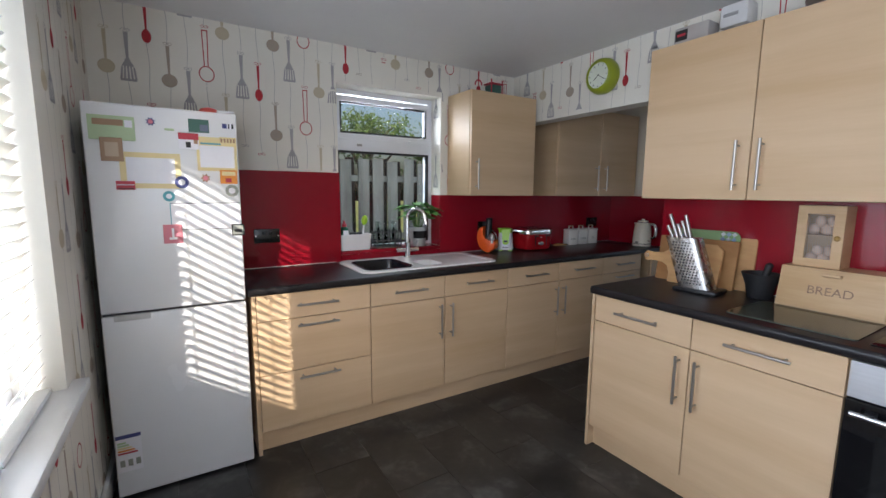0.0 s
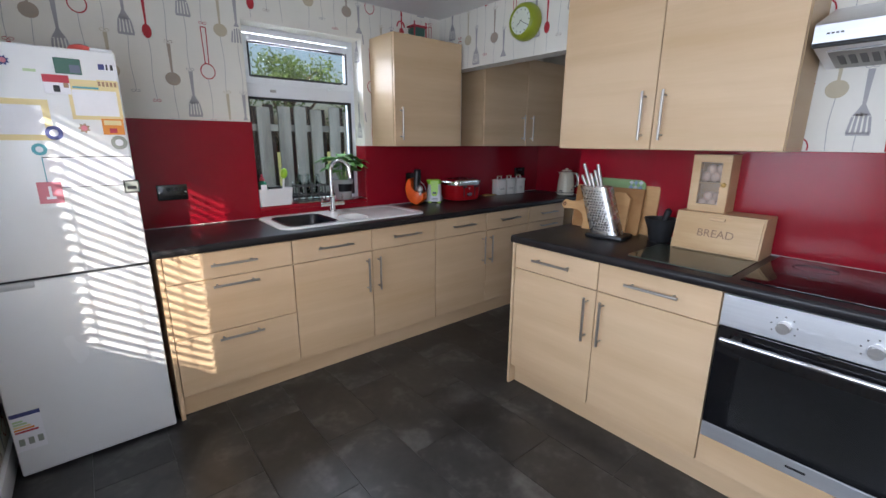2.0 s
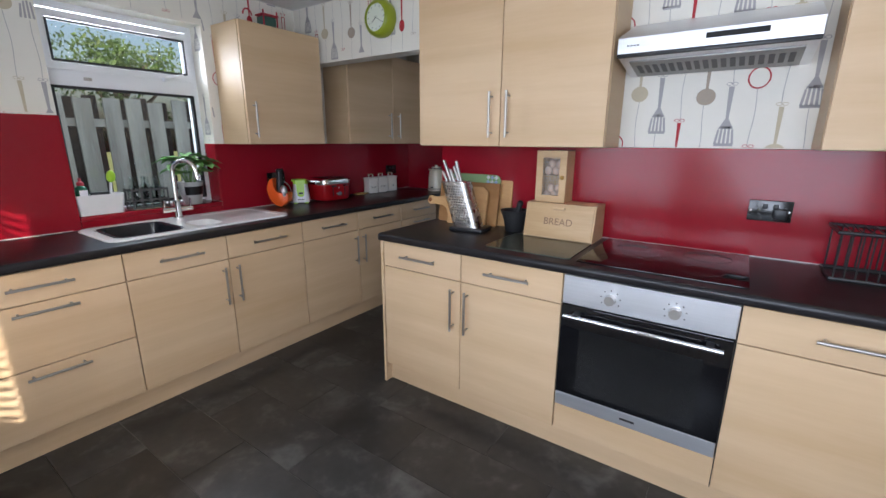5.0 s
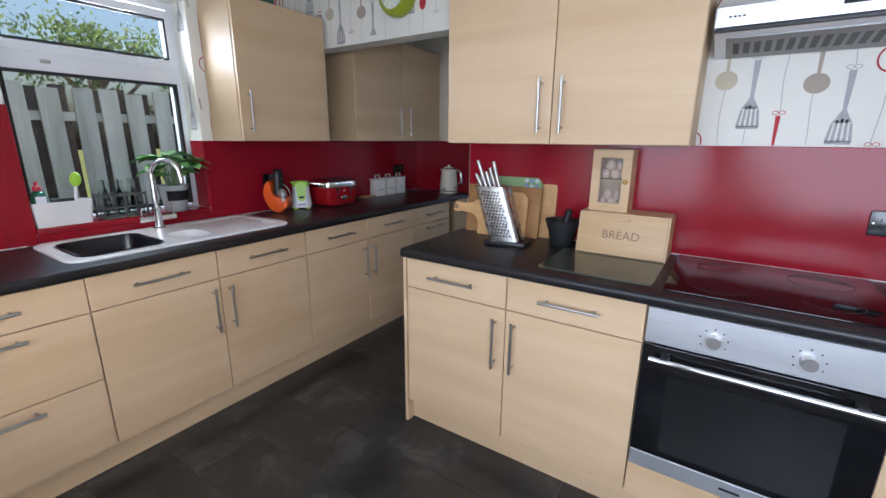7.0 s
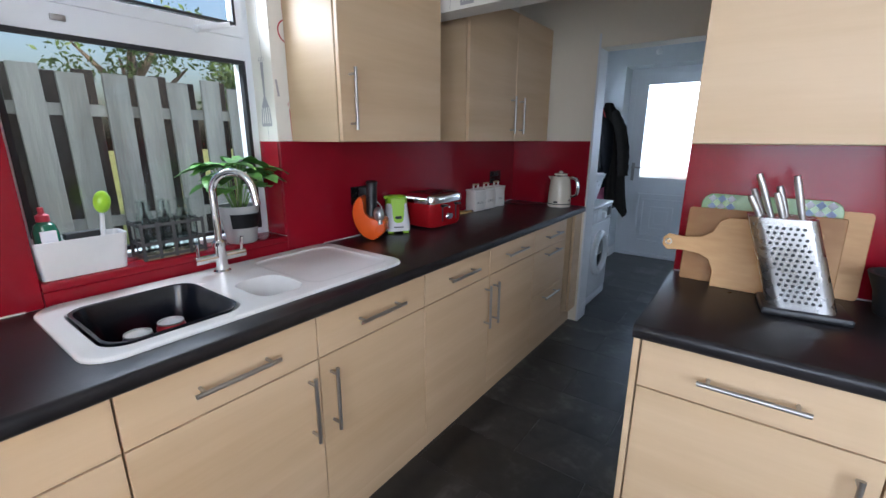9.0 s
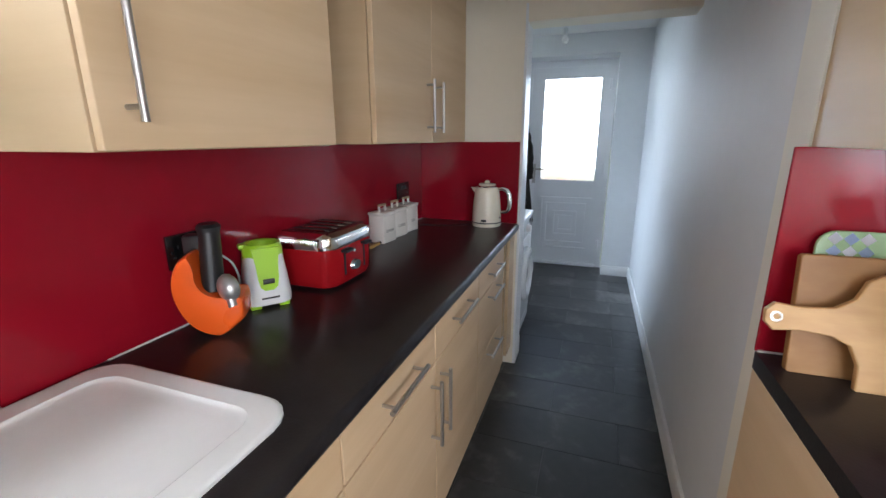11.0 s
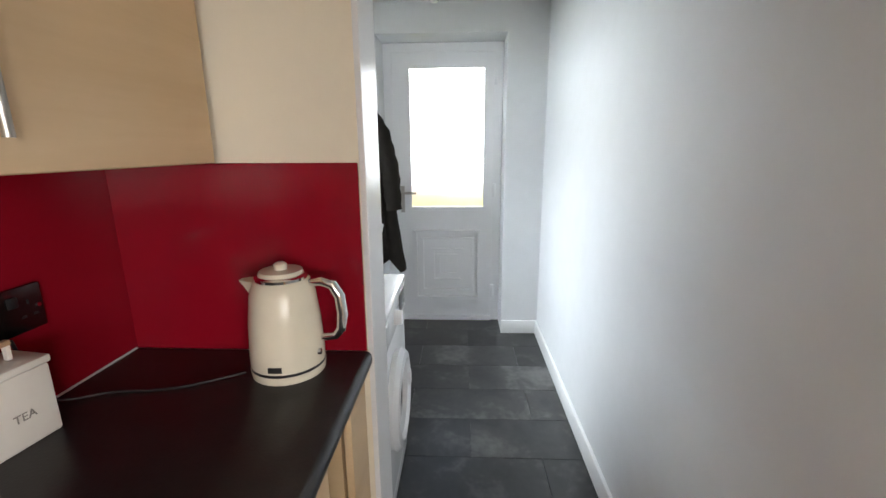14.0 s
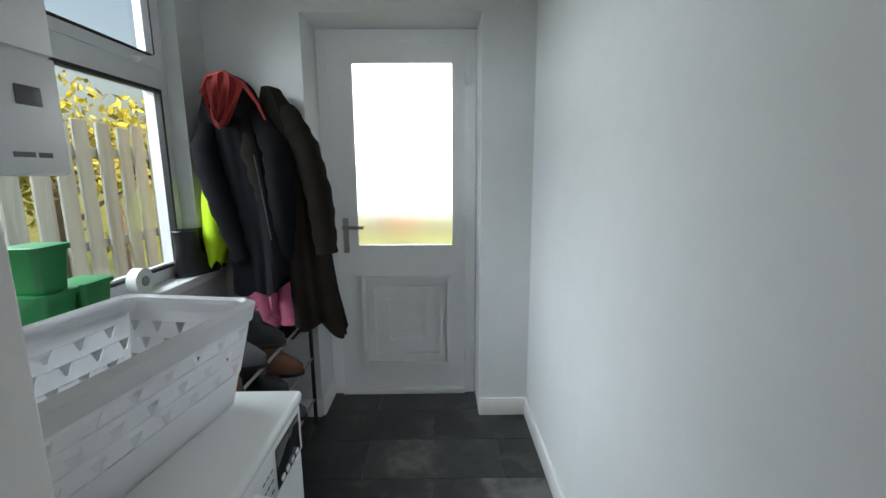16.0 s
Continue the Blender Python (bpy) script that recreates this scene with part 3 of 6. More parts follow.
tap = thing("mixer_tap", pose(-0.445, 0.475, ZS), "chrome swan-neck mixer tap behind the sink", "tap")
bm = bmesh.new()
lathe(bm, [(0.028, 0), (0.028, 0.006), (0.021, 0.012), (0.019, 0.09), (0.021, 0.094), (0.021, 0.108), (0.014, 0.115), (0.0, 0.115)], 24)
part("body", bm, M_CHROME, tap)
bm = bmesh.new()
arc = [(0, 0, 0.11), (0, 0, 0.20)] + [(0, -0.068 + 0.068 * math.cos(radians(a)), 0.275 + 0.068 * math.sin(radians(a))) for a in range(0, 161, 10)]
arc.append((0, -0.142, 0.235))
tube(bm, [(x - y * 0.62, y * 0.78, z) for x, y, z in arc], 0.0125, 16)
part("spout", bm, M_CHROME, tap)
bm = bmesh.new()
cyl(bm, (-0.085, 0, 0.055), (0.085, 0, 0.055), 0.014, seg=20)
part("cross_bar", bm, M_CHROME, tap)
for s_ in (-1, 1):
    bm = bmesh.new()
    cyl(bm, (s_ * 0.073, 0, 0.06), (s_ * 0.075, -0.01, 0.115), 0.005, seg=10)
    part("lever", bm, M_CHROME, tap)

# ---- cooker ----
M_BRUSH = mat("brushed_steel_panel", (0.74, 0.75, 0.77), 0.42, 1.0, 0.05, 4, stretch=(1, 1, 40))
M_INK = mat("dark_ink", (0.02, 0.02, 0.02), 0.5)
oven = thing("oven", run_b(-1.781), "built-in steel and black glass single oven", "oven")
part("housing", box(0.004, 0.596, 0.02, 0.555, 0.245, 0.832), M_DARK, oven)
part("control_panel", box(0.003, 0.595, -0.008, 0.02, 0.713, 0.834, 0.002, 1), M_BRUSH, oven, "brushed steel control panel")
ovd = part("oven_door", box(0.003, 0.595, -0.012, 0.018, 0.311, 0.709, 0.003), M_BLACKGLASS, oven, "black glass oven door")
part("bottom_trim", box(0.003, 0.595, -0.010, 0.018, 0.248, 0.308, 0.002, 1), M_BRUSH, oven)
part("badge", box(0.27, 0.325, -0.0112, -0.009, 0.274, 0.282), M_INK, oven)
bm = bmesh.new()
cyl(bm, (0.026, -0.05, 0.675), (0.568, -0.05, 0.675), 0.0085, seg=16)
part("oven_handle", bm, M_CHROME, ovd, "steel bar handle")
for x in (0.07, 0.528):
    bm = bmesh.new()
    bx(bm, x - 0.012, x + 0.012, -0.05, -0.010, 0.668, 0.688)
    part("handle_bracket", bm, M_BLACK, ovd)
part("inner_window", box(0.085, 0.515, -0.0128, -0.011, 0.335, 0.615, 0.0), mat("oven_window", (0.012, 0.012, 0.012), 0.12), ovd)
for x in (0.188, 0.409):
    bm = bmesh.new()
    bmesh.ops.create_cone(bm, cap_ends=True, segments=28, radius1=0.021, radius2=0.0185, depth=0.024, matrix=pose(x, -0.020, 0.765, 90))
    kn = part("knob", bm, M_STEEL, oven, "round steel control knob")
    for k in range(7):
        a = radians(210 - k * 40)
        part("scale_mark", box(x + 0.036 * math.cos(a) - 0.0022, x + 0.036 * math.cos(a) + 0.0022, -0.0088, -0.007, 0.765 + 0.036 * math.sin(a) - 0.0022, 0.765 + 0.036 * math.sin(a) + 0.0022), M_INK, oven)
structure("panel_below_oven", box(0.0, 0.018, -2.378, -1.782, 0.119, 0.247, 0.0012, 1), M_WOOD, "pale maple panel under the oven", "panel")
structure("oven_side_strip", box(0.002, 0.018, -2.381, -2.3775, 0.119, 0.836), M_DARK, "dark gap beside the oven", "panel")

hob = thing("hob", pose(0.30, -2.10, 0.8785), "black glass ceramic hob set in the worktop", "hob")
part("glass_top", box(-0.255, 0.255, -0.29, 0.29, 0, 0.005, 0.002), M_BLACKGLASS, hob)
M_RINGP = mat("grey_print", (0.06, 0.06, 0.06), 0.2)
for x, y, r in ((-0.12, 0.145, 0.09), (0.12, 0.145, 0.072), (-0.12, -0.145, 0.072), (0.12, -0.145, 0.09)):
    bm = bmesh.new()
    lathe(bm, [(r - 0.002, 0.0052), (r - 0.002, 0.0056), (r, 0.0056), (r, 0.0052), (r - 0.002, 0.0052)], 48, (x, y, 0))
    part("cooking_zone", bm, M_RINGP, hob)

hood = thing("cooker_hood", pose(WB, -2.147, 1.64), "slim brushed steel cooker hood under the papered wall", "cooker hood")
prof = [(0.0, 0.0), (-0.235, 0.040), (-0.28, 0.052), (-0.28, 0.112), (-0.274, 0.119), (-0.02, 0.212), (0.0, 0.212)]
bm = bmesh.new()
loft(bm, [[(x, y, z) for x, z in prof] for y in (-0.318, 0.318)])
part("casing", bm, M_BRUSH, hood)
part("visor_edge", box(-0.283, -0.262, -0.319, 0.319, 0.040, 0.055, 0.004), M_BLACK, hood, "black edge under the visor")
part("control_slot", box(-0.2815, -0.279, -0.176, 0.013, 0.080, 0.099), M_DARK, hood)
for k in range(4):
    part("maker_mark", box(-0.2815, -0.279, 0.275 - k * 0.012, 0.283 - k * 0.012, 0.080, 0.085), M_INK, hood)
M_MESH = mat("grease_filter", (0.30, 0.30, 0.29), 0.45, 0.8)
SL = math.degrees(math.atan2(0.040, 0.235))
ft = part("grease_filter", box(-0.215, -0.020, -0.285, 0.285, -0.006, 0.004, 0.002), M_MESH, hood, "slotted grey grease filter")
ft.rotation_euler = (0, radians(SL), 0)
slot_mesh = mesh_of("filter_slot", box(-0.170, -0.070, -0.009, 0.009, -0.0075, -0.0055), mat("filter_slot_shade", (0.10, 0.10, 0.10), 0.6))
for k in range(18):
    so = new("filter_slot", slot_mesh)
    so.parent, so.location = ft, (0, -0.255 + k * 0.030, 0)

# ---- fridge ----
FY = -0.035
fridge = thing("fridge_freezer", pose(-2.106, FY, 0), "tall white fridge freezer covered with magnets", "fridge")
part("cabinet", box(0.0, 0.545, 0.055, 0.59, 0.03, 1.685, 0.006), M_WHITE, fridge)
part("upper_door", box(0.0, 0.545, 0.0, 0.052, 0.836, 1.69, 0.008, 3), M_WHITE, fridge)
part("lower_door", box(0.0, 0.545, 0.0, 0.052, 0.014, 0.826, 0.008, 3), M_WHITE, fridge)
part("grip", box(0.04, 0.17, -0.001, 0.03, 0.800, 0.827, 0.004), mat("pale_grey_plastic", (0.5, 0.5, 0.5), 0.4), fridge)
part("door_gap", box(0.004, 0.541, 0.012, 0.056, 0.824, 0.838), M_BLACK, fridge)
for x in (0.05, 0.495):
    bm = bmesh.new()
    cyl(bm, (x, 0.05, 0), (x, 0.05, 0.035), 0.018)
    part("foot", bm, M_BLACK, fridge)
part("hinge_cover", box(0.47, 0.54, 0.01, 0.05, 1.69, 1.702, 0.004), M_WHITE, fridge)


def flat_mat(name, c, rough=0.5):
    return mat(name, c, rough, vary=0.05)


C_RED, C_YEL, C_NAVY, C_TEAL = flat_mat("print_red", (0.45, 0.03, 0.05)), flat_mat("print_yellow", (0.74, 0.62, 0.32)), flat_mat("print_navy", (0.05, 0.06, 0.2)), flat_mat("print_teal", (0.10, 0.35, 0.40))
C_ORANGE, C_BROWN, C_GREEN, C_PAPER = flat_mat("print_orange", (0.7, 0.25, 0.03)), flat_mat("print_brown", (0.35, 0.22, 0.13)), flat_mat("print_green", (0.45, 0.58, 0.35)), flat_mat("note_paper", (0.80, 0.80, 0.84), 0.7)
C_DKGREEN, C_PINK, C_GREY = flat_mat("print_dark_green", (0.05, 0.13, 0.10)), flat_mat("print_pink", (0.6, 0.2, 0.25)), flat_mat("print_grey", (0.3, 0.32, 0.28))


def magnet(kind, x0, z0, x1, z1, base, label, extra=(), t=0.003, y=0.0):
    """A flat magnet or note on the fridge door, between px-like door coordinates in metres, with printed pieces on it."""
    w, h = abs(x1 - x0), abs(z1 - z0)
    ob = thing(kind, pose((x0 + x1) / 2, FY - 0.0002 - y, (z0 + z1) / 2), label, "magnet" if "magnet" in kind else "note", "magnets and notes on the fridge")
    part("plate", box(-w / 2, w / 2, -t, 0, -h / 2, h / 2, min(0.0012, t * 0.4), 1), base, ob)
    for k, (u0, v0, u1, v1, mm) in enumerate(extra):
        part("print", box(u0 * w - w / 2, u1 * w - w / 2, -t - 0.0006 - k * 0.0001, -t + 0.0002, v0 * h - h / 2, v1 * h - h / 2), mm, ob)
    return ob


def round_magnet(x, z, r, base, spot, label, star=0):
    ob = thing("fridge_magnet", pose(x, FY - 0.0002, z), label, "magnet", "magnets and notes on the fridge")
    bm = bmesh.new()
    n = 24 if not star else star * 2
    ring = [((r if (not star or k % 2) else r * 0.62) * math.cos(2 * math.pi * k / n), (r if (not star or k % 2) else r * 0.62) * math.sin(2 * math.pi * k / n)) for k in range(n)]
    loft(bm, [[(a, 0, b) for a, b in ring], [(a, -0.004, b) for a, b in ring]])
    part("plate", bm, base, ob)
    bm = bmesh.new()
    bmesh.ops.create_cone(bm, cap_ends=True, segments=20, radius1=r * 0.5, radius2=r * 0.45, depth=0.002, matrix=pose(0, -0.005, 0, 90))
    part("print", bm, spot, ob)


def fx(px):
    return -2.10 + (px - 150) * 0.00203


def fz(px, py):
    return 1.688 - (py - (184 + (px - 150) * 0.075)) * 0.00232


def fm(kind, a, b, c, d, base, label, extra=(), t=0.003, y=0.0):
    magnet(kind, fx(a), fz(a, d), fx(c), fz(a, b), base, label, extra, t, y)


fm("fridge_magnet", 156, 205, 230, 246, C_GREEN, "pale green souvenir magnet with a rolling pin", [(0.1, 0.6, 0.75, 0.85, C_BROWN), (0.78, 0.55, 0.95, 0.85, C_PAPER)])
fm("fridge_magnet", 172, 243, 208, 283, C_BROWN, "brown square wooden fridge magnet", [(0.2, 0.2, 0.8, 0.8, flat_mat("tan", (0.5, 0.38, 0.26)))], 0.006)
fm("fridge_magnet", 323, 212, 361, 236, C_DKGREEN, "dark green landscape fridge magnet", [(0.55, 0.1, 0.95, 0.6, flat_mat("slate", (0.12, 0.14, 0.2)))])
fm("fridge_magnet", 386, 220, 410, 231, C_PAPER, "small black and white fridge magnet", [(0.02, 0.1, 0.4, 0.9, C_NAVY), (0.5, 0.1, 0.62, 0.9, M_INK), (0.78, 0.1, 0.95, 0.9, M_INK)])
fm("fridge_note", 200, 268, 304, 331, C_YEL, "white note paper with a yellow border", [(0.1, 0.14, 0.9, 0.86, C_PAPER)], 0.0008)
fm("fridge_note", 335, 244, 413, 307, C_YEL, "white letter with a pale yellow border", [(0.07, 0.1, 0.93, 0.75, C_PAPER), (0.1, 0.78, 0.6, 0.83, C_TEAL)], 0.0008)
fm("fridge_magnet", 303, 237, 340, 266, C_PAPER, "red and white fridge magnet with jagged print", [(0, 0.6, 1, 1, C_RED), (0.35, 0.1, 0.6, 0.45, M_INK), (0.75, 0.35, 0.95, 0.6, C_BROWN)], 0.004, 0.001)
fm("fridge_magnet", 380, 246, 412, 257, C_YEL, "row of small figures on a fridge magnet", [(0.05 + 0.19 * k, 0.1, 0.17 + 0.19 * k, 0.75, C_BROWN) for k in range(5)], 0.004, 0.001)
fm("fridge_magnet", 192, 318, 223, 333, C_RED, "red bus-shaped fridge magnet", [(0.05, 0.5, 0.95, 0.62, C_PAPER), (0.1, 0.1, 0.9, 0.2, M_INK)], 0.006, 0.001)
fm("fridge_magnet", 264, 402, 299, 437, C_PINK, "dusky red square magnet with a white tower", [(0.44, 0.2, 0.56, 0.8, C_PAPER), (0.3, 0.2, 0.7, 0.32, C_PAPER)], 0.004)
fm("fridge_note", 279, 363, 413, 414, C_PAPER, "white card with thin dark ruled lines", [(0, 0.0, 1, 0.02, M_INK), (0, 0.97, 1, 1.0, M_INK), (0, 0, 0.012, 1, C_TEAL)], 0.0008)
fm("fridge_magnet", 394, 414, 420, 437, M_INK, "black framed picture magnet of a car", [(0.1, 0.12, 0.9, 0.88, C_GREY), (0.2, 0.3, 0.8, 0.55, M_INK)], 0.004)
fm("fridge_magnet", 280, 229, 297, 233, C_GREEN, "thin green strip fridge magnet")
round_magnet(fx(257), fz(257, 218), 0.018, C_NAVY, C_PINK, "small star-shaped dark fridge magnet", 8)
round_magnet(fx(304), fz(304, 327), 0.026, C_NAVY, C_PAPER, "round blue and white fridge magnet")
round_magnet(fx(349), fz(349, 322), 0.020, C_BROWN, C_PINK, "small brown animal-shaped fridge magnet", 7)
round_magnet(fx(279), fz(279, 351), 0.022, C_TEAL, C_PAPER, "oval teal and white fridge magnet")
round_magnet(fx(399), fz(399, 349), 0.027, C_GREY, C_PAPER, "round grey-green coin fridge magnet")
fm("fridge_magnet", 377, 308, 411, 334, C_ORANGE, "orange taxi-shaped fridge magnet", [(0.3, 0.1, 0.65, 0.4, C_RED), (0.1, 0.6, 0.9, 0.9, C_YEL)], 0.008)
en = thing("energy_sticker", pose(-2.055, FY - 0.0002, 0.215), "energy rating sticker on the freezer door", "sticker")
part("paper", box(-0.045, 0.045, -0.0006, 0, -0.085, 0.085), C_PAPER, en)
for k, (w_, mm) in enumerate(((0.03, C_GREEN), (0.04, C_GREEN), (0.05, C_YEL), (0.06, C_ORANGE), (0.07, C_RED))):
    part("rating_bar", box(-0.04, -0.04 + w_, -0.0012, 0, 0.045 - k * 0.012, 0.053 - k * 0.012), mm, en)
part("heading", box(-0.045, 0.045, -0.0012, 0, 0.068, 0.085), C_NAVY, en)
for k in range(3):
    part("figure", box(-0.035 + k * 0.028, -0.018 + k * 0.028, -0.0012, 0, -0.06, -0.03), C_GREY, en)
bm = bmesh.new()
lathe(bm, [(0.0, 0), (0.04, 0), (0.045, 0.015), (0.035, 0.03), (0.012, 0.038), (0.0, 0.038)], 20)
solid("small_pot", bm, flat_mat("coral_plastic", (0.75, 0.12, 0.10), 0.4), "small coral red plastic pot on the fridge", "pot", m=pose(-1.66, 0.10, 1.69))

# ---- clock on the beam ----
clk = thing("wall_clock", pose(WB, -0.32, 2.09, 0, -90, 0) @ Matrix.Scale(0.9, 4), "round lime green wall clock with a pale face", "clock")
M_LIME = flat_mat("lime_plastic", (0.30, 0.36, 0.02), 0.3)
bm = bmesh.new()
lathe(bm, [(0.095, 0.0), (0.118, 0.008), (0.124, 0.035), (0.115, 0.075), (0.098, 0.095), (0.090, 0.098), (0.086, 0.084), (0.0, 0.084)], 48)
part("case", bm, M_LIME, clk)
bm = bmesh.new()
lathe(bm, [(0.0855, 0.0842), (0.0855, 0.086), (0.0, 0.086)], 48)
part("dial", bm, flat_mat("clock_face", (0.68, 0.72, 0.62), 0.5), clk)
for k in range(12):
    a = radians(30 * k)
    b = bmesh.new()
    bx(b, -0.0018, 0.0018, 0.066, 0.078, 0.086, 0.0868)
    bmesh.ops.rotate(b, verts=b.verts, cent=(0, 0, 0), matrix=Matrix.Rotation(a, 3, "Z"))
    part("hour_mark", b, M_INK, clk)
for a, ln, w_ in ((40, 0.055, 0.004), (150, 0.078, 0.003)):
    b = bmesh.new()
    bx(b, -w_ / 2, w_ / 2, -0.01, ln * 0.82, 0.0872, 0.0882)
    bmesh.ops.rotate(b, verts=b.verts, cent=(0, 0, 0), matrix=Matrix.Rotation(radians(a), 3, "Z"))
    part("clock_hand", b, M_INK, clk)

# ---- things on the sink worktop ----
ZT = 0.878


def lettering(parent, text, size, m, material, depth=0.0006):
    """Words as a thin mesh, lying in the plane x, y of m."""
    cu = bpy.data.curves.new("lettering", "FONT")
    cu.body, cu.size, cu.align_x, cu.align_y, cu.extrude, cu.resolution_u = text, size, "CENTER", "CENTER", depth, 3
    tmp = new("tmp_lettering", cu)
    bpy.context.view_layer.update()
    me = bpy.data.meshes.new_from_object(tmp.evaluated_get(bpy.context.evaluated_depsgraph_get()))
    bpy.data.objects.remove(tmp)
    me.materials.clear()
    me.materials.append(material)
    ob = new("lettering", me)
    ob.parent = parent
    ob.matrix_basis = m
    return ob


M_ENAMEL_RED = flat_mat("red_enamel", (0.36, 0.008, 0.012), 0.16)
M_CREAMENAMEL = flat_mat("cream_enamel", (0.78, 0.72, 0.58), 0.18)
M_LIMEP = flat_mat("bright_lime_plastic", (0.35, 0.62, 0.03), 0.3)
M_ORANGEP = flat_mat("orange_plastic", (0.85, 0.12, 0.015), 0.28)
M_WHITEP = flat_mat("white_plastic", (0.75, 0.75, 0.75), 0.35)

M_TAN_W = wood("yellow_wood", (0.55, 0.36, 0.12), (0.42, 0.25, 0.07), grain=(3, 12, 12))
# toaster: long red body under a ribbed chrome rim
to = thing("toaster", pose(0.712, 0.446, ZT, 0, 0, -90) @ Matrix.Diagonal((0.76, 1.10, 1.0, 1)), "red and chrome four-slot toaster on the worktop", "toaster")
bm = bmesh.new()
loft(bm, [rr_ring(0, 0, 0.27, 0.235, 0.05, 0.010), rr_ring(0, 0, 0.29, 0.255, 0.055, 0.03), rr_ring(0, 0, 0.295, 0.26, 0.055, 0.135)])
part("body", bm, M_ENAMEL_RED, to)
bm = bmesh.new()
loft(bm, [rr_ring(0, 0, 0.297, 0.262, 0.055, 0.135), rr_ring(0, 0, 0.300, 0.265, 0.055, 0.150), rr_ring(0, 0, 0.288, 0.253, 0.05, 0.172), rr_ring(0, 0, 0.25, 0.215, 0.045, 0.182)])
part("rim", bm, M_CHROME, to, "ribbed chrome rim")
rib_a, rib_b = (mesh_of("rib", box(-0.003, 0.003, -0.003, 0.003, 0.146, 0.165, 0.001, 1), M_CHROME) for _ in range(2))
for k in range(-9, 10):
    for s_ in (-1, 1):
        rb = new("rib", rib_a)
        rb.parent, rb.location = to, (k * 0.0125, s_ * 0.1295, 0)
for k in range(-7, 8):
    for s_ in (-1, 1):
        rb = new("rib", rib_b)
        rb.parent, rb.location = to, (s_ * 0.147, k * 0.0125, 0)
part("top_plate", box(-0.115, 0.115, -0.10, 0.10, 0.178, 0.184, 0.003), mat("dark_top_plate", (0.10, 0.012, 0.014), 0.2, 0.3), to)
for y in (-0.062, -0.02, 0.022, 0.064):
    part("slot", box(-0.095, 0.095, y - 0.013, y + 0.013, 0.1835, 0.1848), M_DARK, to)
    bm = bmesh.new()
    tube(bm, [(-0.10, y - 0.016, 0.186), (0.10, y - 0.016, 0.186)], 0.002, 6)
    part("slot_guard", bm, M_CHROME, to)
for y in (-0.055, 0.055):
    part("lever", box(0.146, 0.178, y - 0.018, y + 0.018, 0.118, 0.129, 0.004), M_BLACK, to)
    part("lever_track", box(0.1465, 0.1485, y - 0.004, y + 0.004, 0.04, 0.125), M_BLACK, to)
bm = bmesh.new()
bmesh.ops.create_cone(bm, cap_ends=True, segments=28, radius1=0.026, radius2=0.021, depth=0.012, matrix=Matrix.LocRotScale((0.152, 0.0, 0.06), Euler((0, radians(90), 0)), (0.72, 1.0, 1.0)))
part("dial", bm, M_CHROME, to, "oval chrome dial")
bm = bmesh.new()
cyl(bm, (0.146, 0.0, 0.108), (0.1495, 0.0, 0.108), 0.005, seg=14)
part("lamp", bm, M_WHITEP, to)
sp_ = thing("wooden_spatula", pose(1.06, 0.532, ZT, 0, 0, -12), "small wooden spatula lying on the worktop", "spatula")
bm = bmesh.new()
loft(bm, [[(x, -w_, 0.001), (x, w_, 0.001), (x, w_ * 0.8, h_), (x, -w_ * 0.8, h_)] for x, w_, h_ in ((0, 0.012, 0.006), (0.02, 0.026, 0.012), (0.07, 0.028, 0.014), (0.11, 0.014, 0.011), (0.14, 0.008, 0.010))])
part("blade", bm, M_TAN_W, sp_)
bm = bmesh.new()
tube(bm, [(0.135, 0, 0.007), (0.20, 0, 0.007), (0.235, 0, 0.006)], [0.006, 0.006, 0.004], 8)
part("grip", bm, M_BLACK, sp_)

# blender base: white tapering block with lime cup
bl = thing("blender_base", pose(0.457, 0.483, ZT, 0, 0, -38) @ Matrix.Scale(1.2, 4), "lime green and white blender base", "blender")
bm = bmesh.new()
loft(bm, [rr_ring(0, 0, 0.105, 0.105, 0.03, 0.010), rr_ring(0, 0, 0.108, 0.108, 0.032, 0.03), rr_ring(0, 0, 0.088, 0.088, 0.035, 0.125)])
part("housing", bm, M_WHITEP, bl)
bm = bmesh.new()
loft(bm, [rr_ring(0, 0, 0.090, 0.090, 0.036, 0.100), rr_ring(0, 0, 0.090, 0.090, 0.040, 0.14), rr_ring(0, 0, 0.082, 0.082, 0.040, 0.152), rr_ring(0, 0, 0.070, 0.070, 0.034, 0.150), rr_ring(0, 0, 0.064, 0.064, 0.03, 0.105)])
part("cup", bm, M_LIMEP, bl, "lime green cup")
bm = bmesh.new()
loft(bm, [[(-w_, y_, z_), (w_, y_, z_), (w_, -0.034, z_), (-w_, -0.034, z_)] for w_, y_, z_ in ((0.010, -0.0525, 0.046), (0.019, -0.0525, 0.054), (0.023, -0.0510, 0.075), (0.025, -0.0480, 0.11), (0.030, -0.0462, 0.146))])
part("front_stripe", bm, M_LIMEP, bl)
part("switch", box(-0.013, 0.013, -0.0548, -0.049, 0.062, 0.074, 0.002), M_BLACK, bl)
part("maker_mark", box(-0.02, 0.02, -0.0555, -0.052, 0.026, 0.030), M_INK, bl)
part("spout", box(-0.052, -0.036, -0.012, 0.012, 0.14, 0.153, 0.004), M_LIMEP, bl)
for x in (-0.032, 0.032):
    part("foot", box(x - 0.012, x + 0.012, -0.045, -0.02, 0, 0.012, 0.002), M_LIMEP, bl)
part("foot", box(-0.02, 0.02, 0.02, 0.045, 0, 0.012, 0.002), M_LIMEP, bl)

